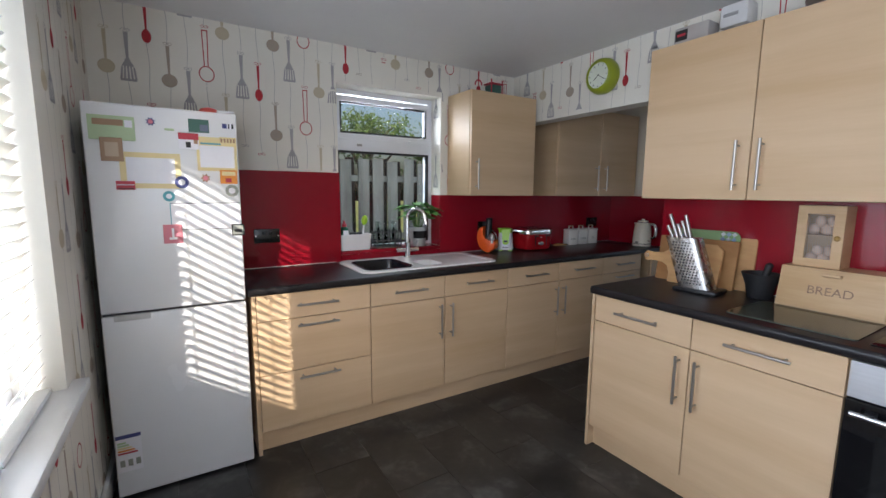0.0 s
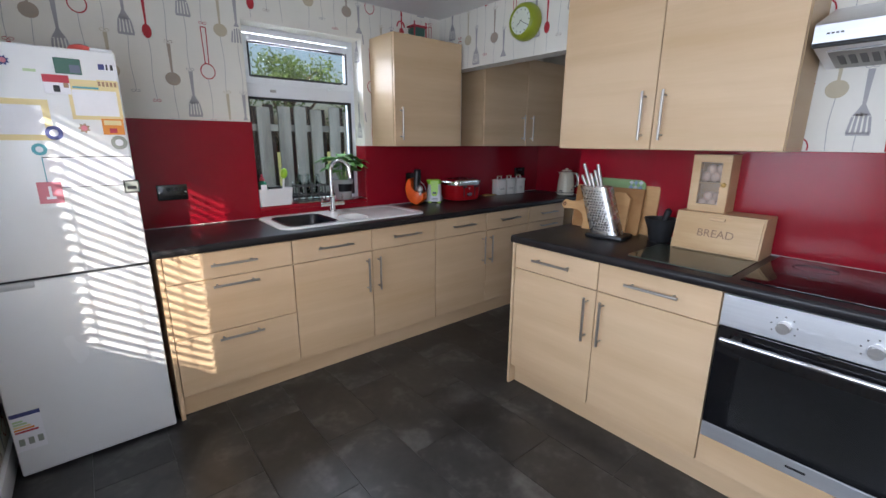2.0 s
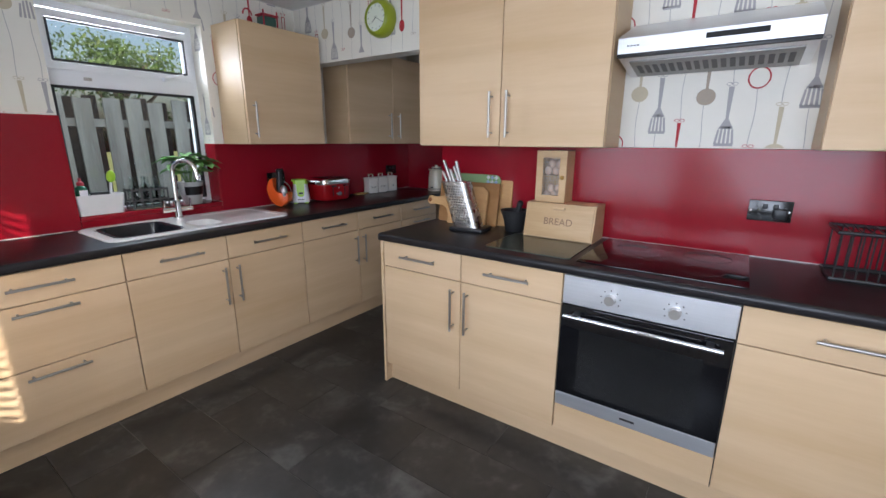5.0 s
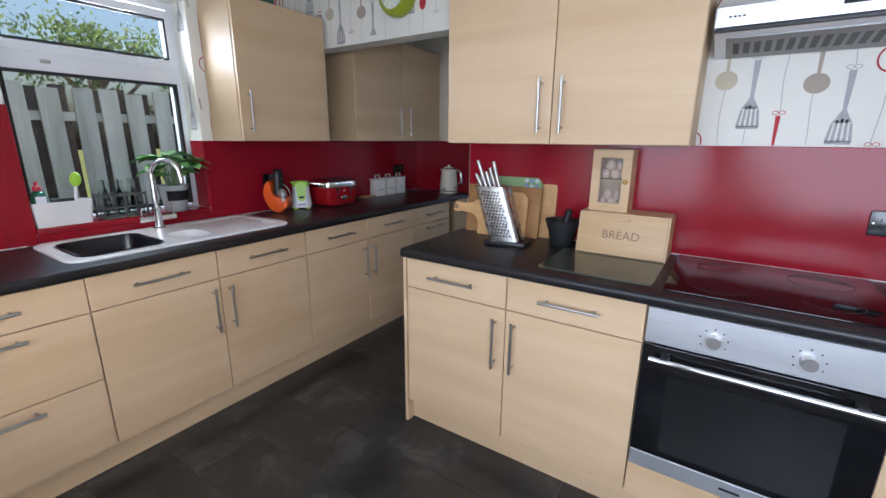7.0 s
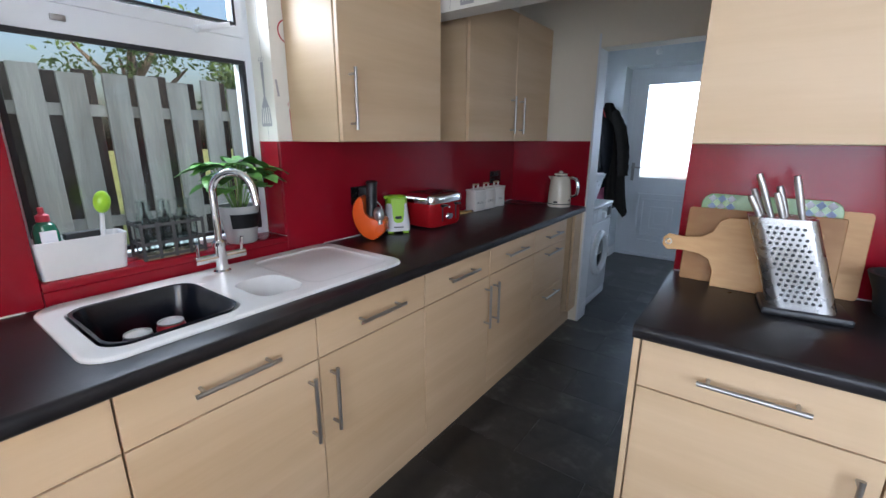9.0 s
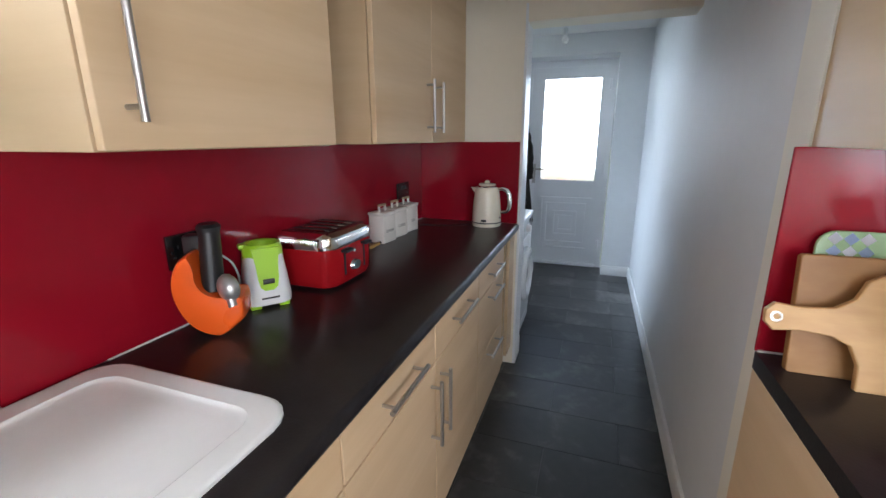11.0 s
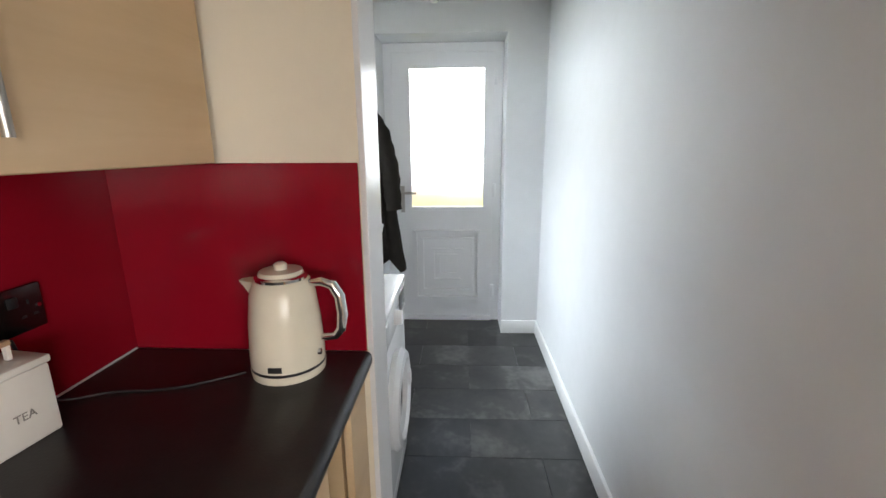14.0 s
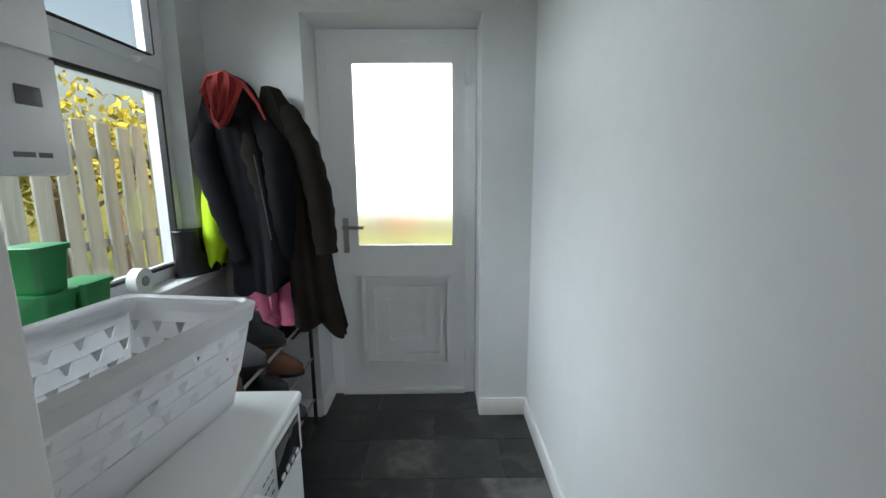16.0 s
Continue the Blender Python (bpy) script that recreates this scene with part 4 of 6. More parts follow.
# frozen dessert maker: orange sickle-shaped shell round a black chute
ic = thing("frozen_dessert_maker", pose(0.262, 0.462, ZT, 0, 0, -58) @ Matrix.Diagonal((0.82, 0.95, 1.08, 1)), "orange and black frozen dessert maker", "kitchen appliance")
outer = [(-0.045, 0.19), (-0.075, 0.175), (-0.095, 0.135), (-0.094, 0.095), (-0.075, 0.05), (-0.042, 0.018), (0.0, 0.002), (0.03, 0.004), (0.082, 0.035), (0.088, 0.05), (0.086, 0.09), (0.03, 0.092), (-0.012, 0.107), (-0.033, 0.135), (-0.034, 0.165)]
smooth_outline = []
for i in range(len(outer)):
    p0, p1, p2, p3 = (Vector(outer[(i + k) % len(outer)]) for k in (-1, 0, 1, 2))
    for t in (0, 0.25, 0.5, 0.75):
        smooth_outline.append(tuple(0.5 * ((2 * p1) + (p2 - p0) * t + (2 * p0 - 5 * p1 + 4 * p2 - p3) * t * t + (3 * p1 - p0 - 3 * p2 + p3) * t ** 3)))
outer = smooth_outline
bm = bmesh.new()
loft(bm, [[(u * k_, y_, v * k_ + 0.11 * (1 - k_)) for u, v in outer] for y_, k_ in ((-0.052, 0.90), (-0.049, 0.955), (-0.042, 0.985), (-0.03, 1), (0.03, 1), (0.042, 0.985), (0.049, 0.955), (0.052, 0.90))])
part("shell", bm, M_ORANGEP, ic, "glossy orange plastic shell")
bm = bmesh.new()
cyl(bm, (0.0, 0.0, 0.10), (0.005, 0.01, 0.235), 0.031, 0.029, 24)
part("chute", bm, M_BLACK, ic, "black feeding chute")
bm = bmesh.new()
lathe(bm, [(0.0, 0.235), (0.031, 0.235), (0.033, 0.245), (0.026, 0.252), (0.0, 0.252)], 20, (0.005, 0.01, 0))
part("plunger", bm, M_BLACK, ic)
bm = bmesh.new()
bx(bm, -0.085, 0.0, 0.035, 0.075, 0.0, 0.222)
bmesh.ops.bevel(bm, geom=bm.edges[:], offset=0.01, segments=2, affect="EDGES", profile=0.5)
part("motor_housing", bm, M_BLACK, ic)
bm = bmesh.new()
bmesh.ops.create_uvsphere(bm, u_segments=24, v_segments=14, radius=0.036, matrix=Matrix.LocRotScale((0.055, -0.045, 0.115), Euler((0.2, 0.3, -0.6)), (1.0, 0.75, 0.85)))
cyl(bm, (0.06, -0.055, 0.10), (0.066, -0.06, 0.075), 0.012, seg=16)
part("outlet_cap", bm, mat("silver_plastic", (0.5, 0.5, 0.5), 0.3, 0.7), ic, "silver outlet cap")
bm = bmesh.new()
lathe(bm, [(0.02, 0.0), (0.022, 0.008), (0.0, 0.008)], 16, (0.0, 0, -0.0))
part("foot", bm, M_BLACK, ic)

# canisters
M_CANW = flat_mat("cream_tin", (0.76, 0.72, 0.66), 0.45)
M_TAN = wood("pale_handle_wood", (0.5, 0.33, 0.2), (0.4, 0.25, 0.14), grain=(20, 3, 3))
M_FAINT = flat_mat("faint_letters", (0.26, 0.24, 0.21))
for x, word in ((1.262, "SUGAR"), (1.394, "COFFEE"), (1.530, "TEA")):
    c = thing("canister", pose(x, 0.514, ZT, 0, 0, -8) @ Matrix.Diagonal((0.95, 0.82, 1.0, 1)), "square cream metal canister lettered %s" % word.lower(), "canister", "row of canisters")
    part("body", box(-0.054, 0.054, -0.05, 0.05, 0, 0.128, 0.006, 2), M_CANW, c)
    part("lid", box(-0.057, 0.057, -0.053, 0.053, 0.128, 0.142, 0.004, 2), M_CANW, c)
    for s_ in (-1, 1):
        part("handle_post", box(s_ * 0.024 - 0.004, s_ * 0.024 + 0.004, -0.006, 0.006, 0.141, 0.168, 0.001, 1), M_CANW, c)
    part("handle_grip", box(-0.030, 0.030, -0.007, 0.007, 0.166, 0.176, 0.003), M_TAN, c, "wooden grip")
    lettering(c, word, 0.020, pose(0, -0.0505, 0.055, 90), M_FAINT)

# kettle
ke = thing("kettle", pose(1.795, 0.146, ZT, 0, 0, -88), "cream jug kettle with a chrome handle", "kettle")
bm = bmesh.new()
lathe(bm, [(0.078, 0.0), (0.080, 0.012), (0.080, 0.018)], 40)
part("base", bm, M_CREAMENAMEL, ke)
bm = bmesh.new()
lathe(bm, [(0.0795, 0.018), (0.0795, 0.024)], 40)
part("band", bm, M_BLACK, ke)
bm = bmesh.new()
lathe(bm, [(0.079, 0.024), (0.079, 0.05), (0.075, 0.12), (0.068, 0.18), (0.058, 0.208), (0.052, 0.213)], 40)
part("jug", bm, M_CREAMENAMEL, ke, "glossy cream enamelled jug")
bm = bmesh.new()
lathe(bm, [(0.054, 0.210), (0.055, 0.217), (0.048, 0.221), (0.0, 0.222)], 40)
part("lid_ring", bm, M_CHROME, ke)
bm = bmesh.new()
lathe(bm, [(0.047, 0.2215), (0.044, 0.229), (0.014, 0.231), (0.014, 0.242), (0.008, 0.246), (0.0, 0.246)], 32)
part("lid", bm, M_CREAMENAMEL, ke)
bm = bmesh.new()
tube(bm, [(0.058, -0.0, 0.200), (0.085, 0, 0.204), (0.108, 0, 0.196), (0.122, 0, 0.17), (0.126, 0, 0.13), (0.122, 0, 0.095), (0.108, 0, 0.078), (0.077, 0, 0.074)], [0.008, 0.011, 0.012, 0.012, 0.012, 0.011, 0.009, 0.008], 12)
part("handle", bm, M_CHROME, ke, "curved chrome handle")
bm = bmesh.new()
loft(bm, [[(-0.055, -0.022, 0.17), (-0.055, 0.022, 0.17), (-0.05, 0.026, 0.208), (-0.05, -0.026, 0.208)], [(-0.078, -0.007, 0.192), (-0.078, 0.007, 0.192), (-0.088, 0.009, 0.208), (-0.088, -0.009, 0.208)]])
part("spout", bm, M_CREAMENAMEL, ke)
bm = bmesh.new()
bx(bm, -0.014, 0.014, -0.0805, -0.076, 0.030, 0.042)
part("badge", bm, M_INK, ke)
bm = bmesh.new()
bmesh.ops.create_cone(bm, cap_ends=True, segments=16, radius1=0.008, radius2=0.007, depth=0.01, matrix=pose(0.075, -0.02, 0.05, 0, 90, 0))
part("switch", bm, M_CHROME, ke)


def cable(name, pts, label, r=0.003, material=M_BLACK):
    bm = bmesh.new()
    out = []
    for i in range(len(pts) - 1):
        p0, p1, p2, p3 = (Vector(pts[max(0, min(len(pts) - 1, k))]) for k in (i - 1, i, i + 1, i + 2))
        for s_ in range(6):
            t = s_ / 6
            out.append(0.5 * ((2 * p1) + (p2 - p0) * t + (2 * p0 - 5 * p1 + 4 * p2 - p3) * t * t + (3 * p1 - p0 - 3 * p2 + p3) * t ** 3))
    out.append(Vector(pts[-1]))
    tube(bm, out, r, 8)
    solid(name, bm, material, label, "cable")


cable("power_cable", [(1.76, 0.23, 0.884), (1.70, 0.34, 0.882), (1.68, 0.46, 0.882), (1.63, 0.545, 0.90), (1.60, 0.556, 1.03)], "thin black power cable of the kettle")
cable("power_cable", [(0.84, 0.50, 0.882), (0.92, 0.54, 0.882), (1.04, 0.555, 0.882), (1.16, 0.552, 0.882)], "black toaster cable on the worktop")
cable("power_cable", [(0.345, 0.556, 1.06), (0.375, 0.515, 1.02), (0.405, 0.525, 0.95), (0.41, 0.548, 0.885), (0.44, 0.552, 0.8815)], "thin white cable of the blender base", 0.0028, M_WHITEP)


def socket(m, label, switches=2):
    s = thing("socket", m, label, "socket")
    part("plate", box(-0.074, 0.074, -0.008, 0, -0.043, 0.043, 0.003), mat("black_nickel", (0.06, 0.06, 0.06), 0.2, 0.9), s, "dark nickel face plate")
    for k in (-1, 1):
        part("rocker", box(k * 0.018 - 0.009, k * 0.018 + 0.009, -0.012, -0.007, 0.008, 0.028, 0.002), M_BLACK, s)
        for u, v, w_, h_ in ((0.045, 0.012, 0.004, 0.009), (0.034, -0.014, 0.009, 0.004), (0.056, -0.014, 0.009, 0.004)):
            part("pin_hole", box(k * u - w_ / 2, k * u + w_ / 2, -0.0086, -0.0075, v - h_ / 2, v + h_ / 2), M_INK, s)
        bm = bmesh.new()
        cyl(bm, (k * 0.064, -0.0095, 0), (k * 0.064, -0.007, 0), 0.004, seg=12)
        part("screw", bm, M_CHROME, s)
    return s


socket(pose(1.60, WA - 0.0085, 1.075), "double black nickel wall socket above the canisters")
socket(pose(0.305, WA - 0.0085, 1.075), "double black nickel wall socket behind the blender")
socket(pose(-1.36, WA - 0.0085, 1.075), "double black nickel wall socket beside the window")
sk = socket(pose(WB - 0.0085, -2.43, 1.078, 0, 0, -90), "double black nickel cooker switch above the hob")
part("plug", box(0.012, 0.058, -0.035, -0.008, -0.030, 0.012, 0.006), M_BLACK, sk)

# ---- window sill things ----
ZW = 0.9465
cd = thing("sink_caddy", pose(-0.782, 0.622, ZW), "white plastic trough with washing-up things", "caddy")
bm = bmesh.new()
loft(bm, [rr_ring(0, 0, 0.205, 0.075, 0.015, 0.0), rr_ring(0, 0, 0.23, 0.095, 0.02, 0.11), rr_ring(0, 0, 0.222, 0.087, 0.018, 0.11), rr_ring(0, 0, 0.197, 0.067, 0.014, 0.006)])
part("trough", bm, M_WHITEP, cd)
bt = thing("detergent_bottle", pose(-0.845, 0.645, ZW + 0.006), "green washing-up bottle with a red cap", "bottle")
bm = bmesh.new()
lathe(bm, [(0.026, 0), (0.030, 0.01), (0.030, 0.12), (0.024, 0.145), (0.012, 0.155)], 24)
part("body", bm, mat("green_liquid", (0.02, 0.16, 0.09), 0.15), bt)
bm = bmesh.new()
lathe(bm, [(0.016, 0.155), (0.016, 0.172), (0.007, 0.178), (0.007, 0.195), (0.0, 0.195)], 20)
part("cap", bm, C_RED, bt, "red cap")
part("label", box(-0.018, 0.018, -0.0315, -0.028, 0.095, 0.13), C_PAPER, bt)
br = thing("dish_brush", pose(-0.735, 0.635, ZW + 0.006, 4, 8, 0), "lime green dish brush standing in the trough", "brush")
bm = bmesh.new()
tube(bm, [(0, 0, 0), (0.004, 0, 0.08), (0, 0, 0.165)], [0.006, 0.008, 0.006], 10)
part("handle", bm, M_WHITEP, br)
bm = bmesh.new()
bmesh.ops.create_uvsphere(bm, u_segments=16, v_segments=10, radius=0.03, matrix=Matrix.LocRotScale((0, 0, 0.20), None, (0.75, 0.6, 1.15)))
part("brush_head", bm, M_LIMEP, br)
sp = box(-0.045, 0.045, -0.015, 0.015, 0, 0.02, 0.004)
solid("scourer", sp, M_BLACK, "dark scouring pad on the trough", "sponge", m=pose(-0.765, 0.637, ZW + 0.1, 0, 0, 5))

cr = thing("bottle_crate", pose(-0.535, 0.640, ZW), "dark wire crate holding small glass bottles", "crate")
M_WIRE = mat("dark_galvanised_strip", (0.10, 0.10, 0.10), 0.45, 0.7)
for z in (0.012, 0.055, 0.115):
    for y in (-0.05, 0.05):
        part("band", box(-0.095, 0.095, y - 0.0012, y + 0.0012, z - 0.005, z + 0.005), M_WIRE, cr)
    for x in (-0.095, 0.095):
        part("band", box(x - 0.0012, x + 0.0012, -0.05, 0.05, z - 0.005, z + 0.005), M_WIRE, cr)
for k in range(5):
    for y in (-0.0515, 0.0515):
        part("strap", box(-0.095 + k * 0.0475 - 0.005, -0.095 + k * 0.0475 + 0.005, y - 0.001, y + 0.001, 0.002, 0.125), M_WIRE, cr)
for k in range(3):
    for x in (-0.0965, 0.0965):
        part("strap", box(x - 0.001, x + 0.001, -0.05 + k * 0.05 - 0.005, -0.05 + k * 0.05 + 0.005, 0.002, 0.125), M_WIRE, cr)
part("base", box(-0.093, 0.093, -0.049, 0.049, 0.001, 0.006), wood("crate_base_wood", (0.35, 0.25, 0.16), (0.25, 0.17, 0.1)), cr)
M_BOTTLE = see_through("bottle_glass", 0.09, 0.05, (0.93, 0.96, 0.95))
for x in (-0.06, 0.0, 0.06):
    for y in (-0.022, 0.024):
        bm = bmesh.new()
        lathe(bm, [(0.022, 0), (0.025, 0.006), (0.025, 0.085), (0.020, 0.105), (0.012, 0.125), (0.0115, 0.148), (0.014, 0.150), (0.014, 0.156), (0.0105, 0.156), (0.0095, 0.125), (0.018, 0.103), (0.0225, 0.083), (0.0225, 0.008), (0.0, 0.006)], 20)
        solid("glass_bottle", bm, M_BOTTLE, "small clear glass milk bottle in a crate", "bottle", "bottles in the crate", m=pose(-0.535 + x, 0.640 + y, ZW + 0.0065) @ Matrix.Diagonal((1.0, 1.0, 1.18, 1)))

pt = thing("herb_pot", pose(-0.285, 0.620, ZW) @ Matrix.Scale(1.22, 4), "leafy green herb in a grey pot", "plant")
bm = bmesh.new()
lathe(bm, [(0.042, 0), (0.045, 0.004), (0.058, 0.10), (0.062, 0.118), (0.056, 0.118), (0.050, 0.09), (0.0, 0.085)], 32)
part("pot", bm, mat("grey_zinc", (0.42, 0.43, 0.42), 0.55, 0.2, 0.12, 20), pt)
bm = bmesh.new()
for k in range(9):
    a0, a1 = radians(215 + k * 12), radians(227 + k * 12)
    vs = [bm.verts.new((r * math.cos(a), r * math.sin(a), z)) for a, r, z in ((a0, 0.0535, 0.05), (a1, 0.0535, 0.05), (a1, 0.0595, 0.095), (a0, 0.0595, 0.095))]
    bm.faces.new(vs)
bmesh.ops.solidify(bm, geom=bm.faces[:], thickness=-0.0012)
part("chalk_label", bm, M_BLACK, pt, "black chalk label")
bm = bmesh.new()
bmesh.ops.create_cone(bm, cap_ends=True, segments=24, radius1=0.051, radius2=0.051, depth=0.004, matrix=pose(0, 0, 0.096))
part("soil", bm, mat("soil", (0.03, 0.02, 0.015), 0.9, 0, 0.4, 60, bump=0.6, bump_scale=200), pt)
M_LEAF = mat("leaf_green", (0.12, 0.32, 0.055), 0.45, 0, 0.35, 25)
rng = random.Random(5)


def leaf_mesh(bm, base, way, up, length, width):
    """One folded, drooping leaf blade."""
    way, up = way.normalized(), up.normalized()
    side = way.cross(up).normalized()
    prev = None
    for k in range(6):
        t = k / 5
        c = base + way * length * t - up * length * 0.45 * t * t
        w_ = width * math.sin(math.pi * min(1, t * 0.92 + 0.06)) ** 0.8 * 0.5
        row = [bm.verts.new(c - side * w_ + up * w_ * 0.25), bm.verts.new(c), bm.verts.new(c + side * w_ + up * w_ * 0.25)]
        if prev:
            for a, b in ((0, 1), (1, 2)):
                bm.faces.new((prev[a], prev[b], row[b], row[a]))
        prev = row


M_STEM = mat("stem_green", (0.12, 0.22, 0.05), 0.5)
for k in range(25):
    a, lean = rng.uniform(0, 6.28), rng.uniform(0.1, 0.85)
    top = Vector((math.cos(a) * lean * 0.09, math.sin(a) * lean * 0.055, rng.uniform(0.16, 0.26)))
    stem = bmesh.new()
    tube(stem, [(top.x * 0.2, top.y * 0.2, 0.095), (top.x * 0.6, top.y * 0.6, 0.15), tuple(top)], 0.0017, 6)
    part("stem", stem, M_STEM, pt)
    for j in range(2):
        b_ = a + rng.uniform(-1.4, 1.4)
        lf = bmesh.new()
        leaf_mesh(lf, top, Vector((math.cos(b_), math.sin(b_) * 0.6, 0.25)), Vector((0, 0, 1)), rng.uniform(0.065, 0.11), rng.uniform(0.045, 0.068))
        part("leaf", lf, M_LEAF, pt)

# ---- things on the oven worktop ----
M_OAK = wood("oiled_board_wood", (0.46, 0.25, 0.095), (0.30, 0.14, 0.045), 0.5, (14, 1.5, 2.0))
M_PALEBOARD = wood("pale_board_wood", (0.62, 0.37, 0.16), (0.46, 0.24, 0.09), 0.5, (14, 1.5, 6.0))
M_BEECH = wood("beech_wood", (0.62, 0.43, 0.24), (0.52, 0.34, 0.17), 0.45, (3, 1.4, 12.0))


def leaning(name, outline, t, m, material, label, category):
    """A flat board cut from an outline (u along the wall, v up), standing at m."""
    b = thing(name, m, label, category, "boards leaning on the splashback")
    bm = bmesh.new()
    prism(bm, outline, 0, t)
    bmesh.ops.bevel(bm, geom=[e for e in bm.edges if e.calc_face_angle(0) > 1.0], offset=0.002, segments=1, affect="EDGES")
    bmesh.ops.transform(bm, verts=bm.verts, matrix=Matrix(((0, 0, 1, 0), (-1, 0, 0, 0), (0, 1, 0, 0), (0, 0, 0, 1))))
    part("board", bm, material, b)
    return b


def rr2(w, h, r, x=0, y=0):
    return [(x + a, y + b + h / 2) for a, b in rounded(w, h, r, 5)]


b0 = leaning("serving_board", rr2(0.26, 0.262, 0.012), 0.014, pose(0.540, -1.135, ZT, 0, 7, 0), M_PALEBOARD, "thin pale wooden board leaning on the splashback", "chopping board")
b2 = leaning("patterned_board", rr2(0.36, 0.290, 0.035), 0.008, pose(0.520, -1.015, ZT, 0, 7, 0), flat_mat("green_print", (0.24, 0.36, 0.17), 0.25), "glass worktop saver with blue tile print", "chopping board")
M_BLUEP = flat_mat("blue_print", (0.35, 0.45, 0.65), 0.3)
for k in range(3):
    for j in range(3):
        for s_ in (0, 1):
            bm = bmesh.new()
            cx, cz = (-0.150 + j * 0.026 if s_ == 0 else 0.10 + j * 0.026), 0.222 + k * 0.026
            bm.faces.new([bm.verts.new((-0.0005, -cx + a, cz + b)) for a, b in ((0, -0.013), (-0.013, 0), (0, 0.013), (0.013, 0))])
            bmesh.ops.solidify(bm, geom=bm.faces[:], thickness=0.0004)
            part("tile_print", bm, M_BLUEP if (k + j) % 2 else C_PAPER, b2)
b1 = leaning("chopping_board", rr2(0.40, 0.245, 0.008), 0.020, pose(0.490, -1.005, ZT, 0, 8, 0), M_OAK, "oiled wood chopping board leaning on the splashback", "chopping board")
pad = [(0.17, 0.0), (0.17, 0.20), (0.14, 0.225), (-0.06, 0.225), (-0.085, 0.21), (-0.10, 0.175), (-0.13, 0.155), (-0.18, 0.150), (-0.225, 0.155), (-0.24, 0.14), (-0.24, 0.115), (-0.225, 0.10), (-0.18, 0.105), (-0.13, 0.10), (-0.10, 0.085), (-0.085, 0.05), (-0.085, 0.0)]
b3 = leaning("paddle_board", pad, 0.016, pose(0.445, -0.985, ZT, 0, 10, 0), M_PALEBOARD, "pale wooden paddle board with a round handle", "chopping board")
bm = bmesh.new()
lathe(bm, [(0.006, -0.0022), (0.011, -0.0022), (0.011, 0.0), (0.006, 0.0), (0.006, -0.0022)], 20)
ey = part("hanging_eyelet", bm, M_CHROME, b3)
ey.matrix_basis = pose(0.0005, 0.222, 0.128, 0, 90, 0)

kb = thing("knife_block", pose(0.335, -1.125, ZT, 0, 0, 6), "perforated steel knife block on a black foot", "knife block")
part("foot", box(-0.065, 0.08, -0.10, 0.095, 0, 0.022, 0.008), M_BLACK, kb)
SK = 0.33
bm = bmesh.new()
sec = rounded(0.105, 0.150, 0.028, 5)
loft(bm, [[(x, y + SK * 0.012, 0.02) for x, y in sec], [(x, y + SK * 0.25, 0.262) for x, y in sec]])
part("sleeve", bm, mat("satin_steel", (0.46, 0.45, 0.44), 0.27, 1.0, 0.04, 20), kb)
bm = bmesh.new()
for r_ in range(15):
    for c_ in range(6):
        z, y = 0.045 + r_ * 0.0138, -0.042 + c_ * 0.0145 + (0.007 if r_ % 2 else 0)
        bmesh.ops.create_cone(bm, cap_ends=True, segments=8, radius1=0.0044, radius2=0.0044, depth=0.001, matrix=pose(-0.0527, y + SK * z, z, 0, 90, 0))
part("perforated_face", bm, M_INK, kb)
for k, (x, y, ln, rx_) in enumerate(((-0.028, -0.04, 0.115, -6), (-0.02, 0.025, 0.12, 4), (0.0, -0.01, 0.085, 0), (-0.03, 0.0, 0.07, 2), (0.02, 0.04, 0.075, 8), (-0.015, 0.05, 0.06, 16))):
    d = Vector((-0.05, SK + 0.012 * rx_, 1)).normalized()
    a = Vector((x, y + SK * 0.25, 0.263))
    kn = thing("kitchen_knife", Matrix.Translation(kb.matrix_world @ (a - d * 0.002)), "steel-handled kitchen knife in the block", "knife", "knives in the block")
    bm = bmesh.new()
    tube(bm, [tuple(d * 0), tuple(d * ln * 0.3), tuple(d * ln * 0.8), tuple(d * ln)], [0.007, 0.0085, 0.009, 0.0075], 12)
    part("grip", bm, M_STEEL, kn)

mo = thing("mortar", pose(0.46, -1.335, ZT), "black stone mortar with its pestle", "mortar")
M_STONE = mat("black_granite", (0.012, 0.012, 0.013), 0.6, 0, 0.4, 60, bump=0.3, bump_scale=250)
bm = bmesh.new()
lathe(bm, [(0.045, 0), (0.05, 0.006), (0.058, 0.06), (0.076, 0.108), (0.078, 0.116), (0.068, 0.116), (0.056, 0.07), (0.03, 0.035), (0.0, 0.03)], 36)
part("bowl", bm, M_STONE, mo)
bm = bmesh.new()
tube(bm, [(-0.005, 0.01, 0.045), (0.01, -0.01, 0.10), (0.018, -0.022, 0.155), (0.020, -0.025, 0.165)], [0.02, 0.014, 0.016, 0.006], 14)
part("pestle", bm, M_STONE, mo)

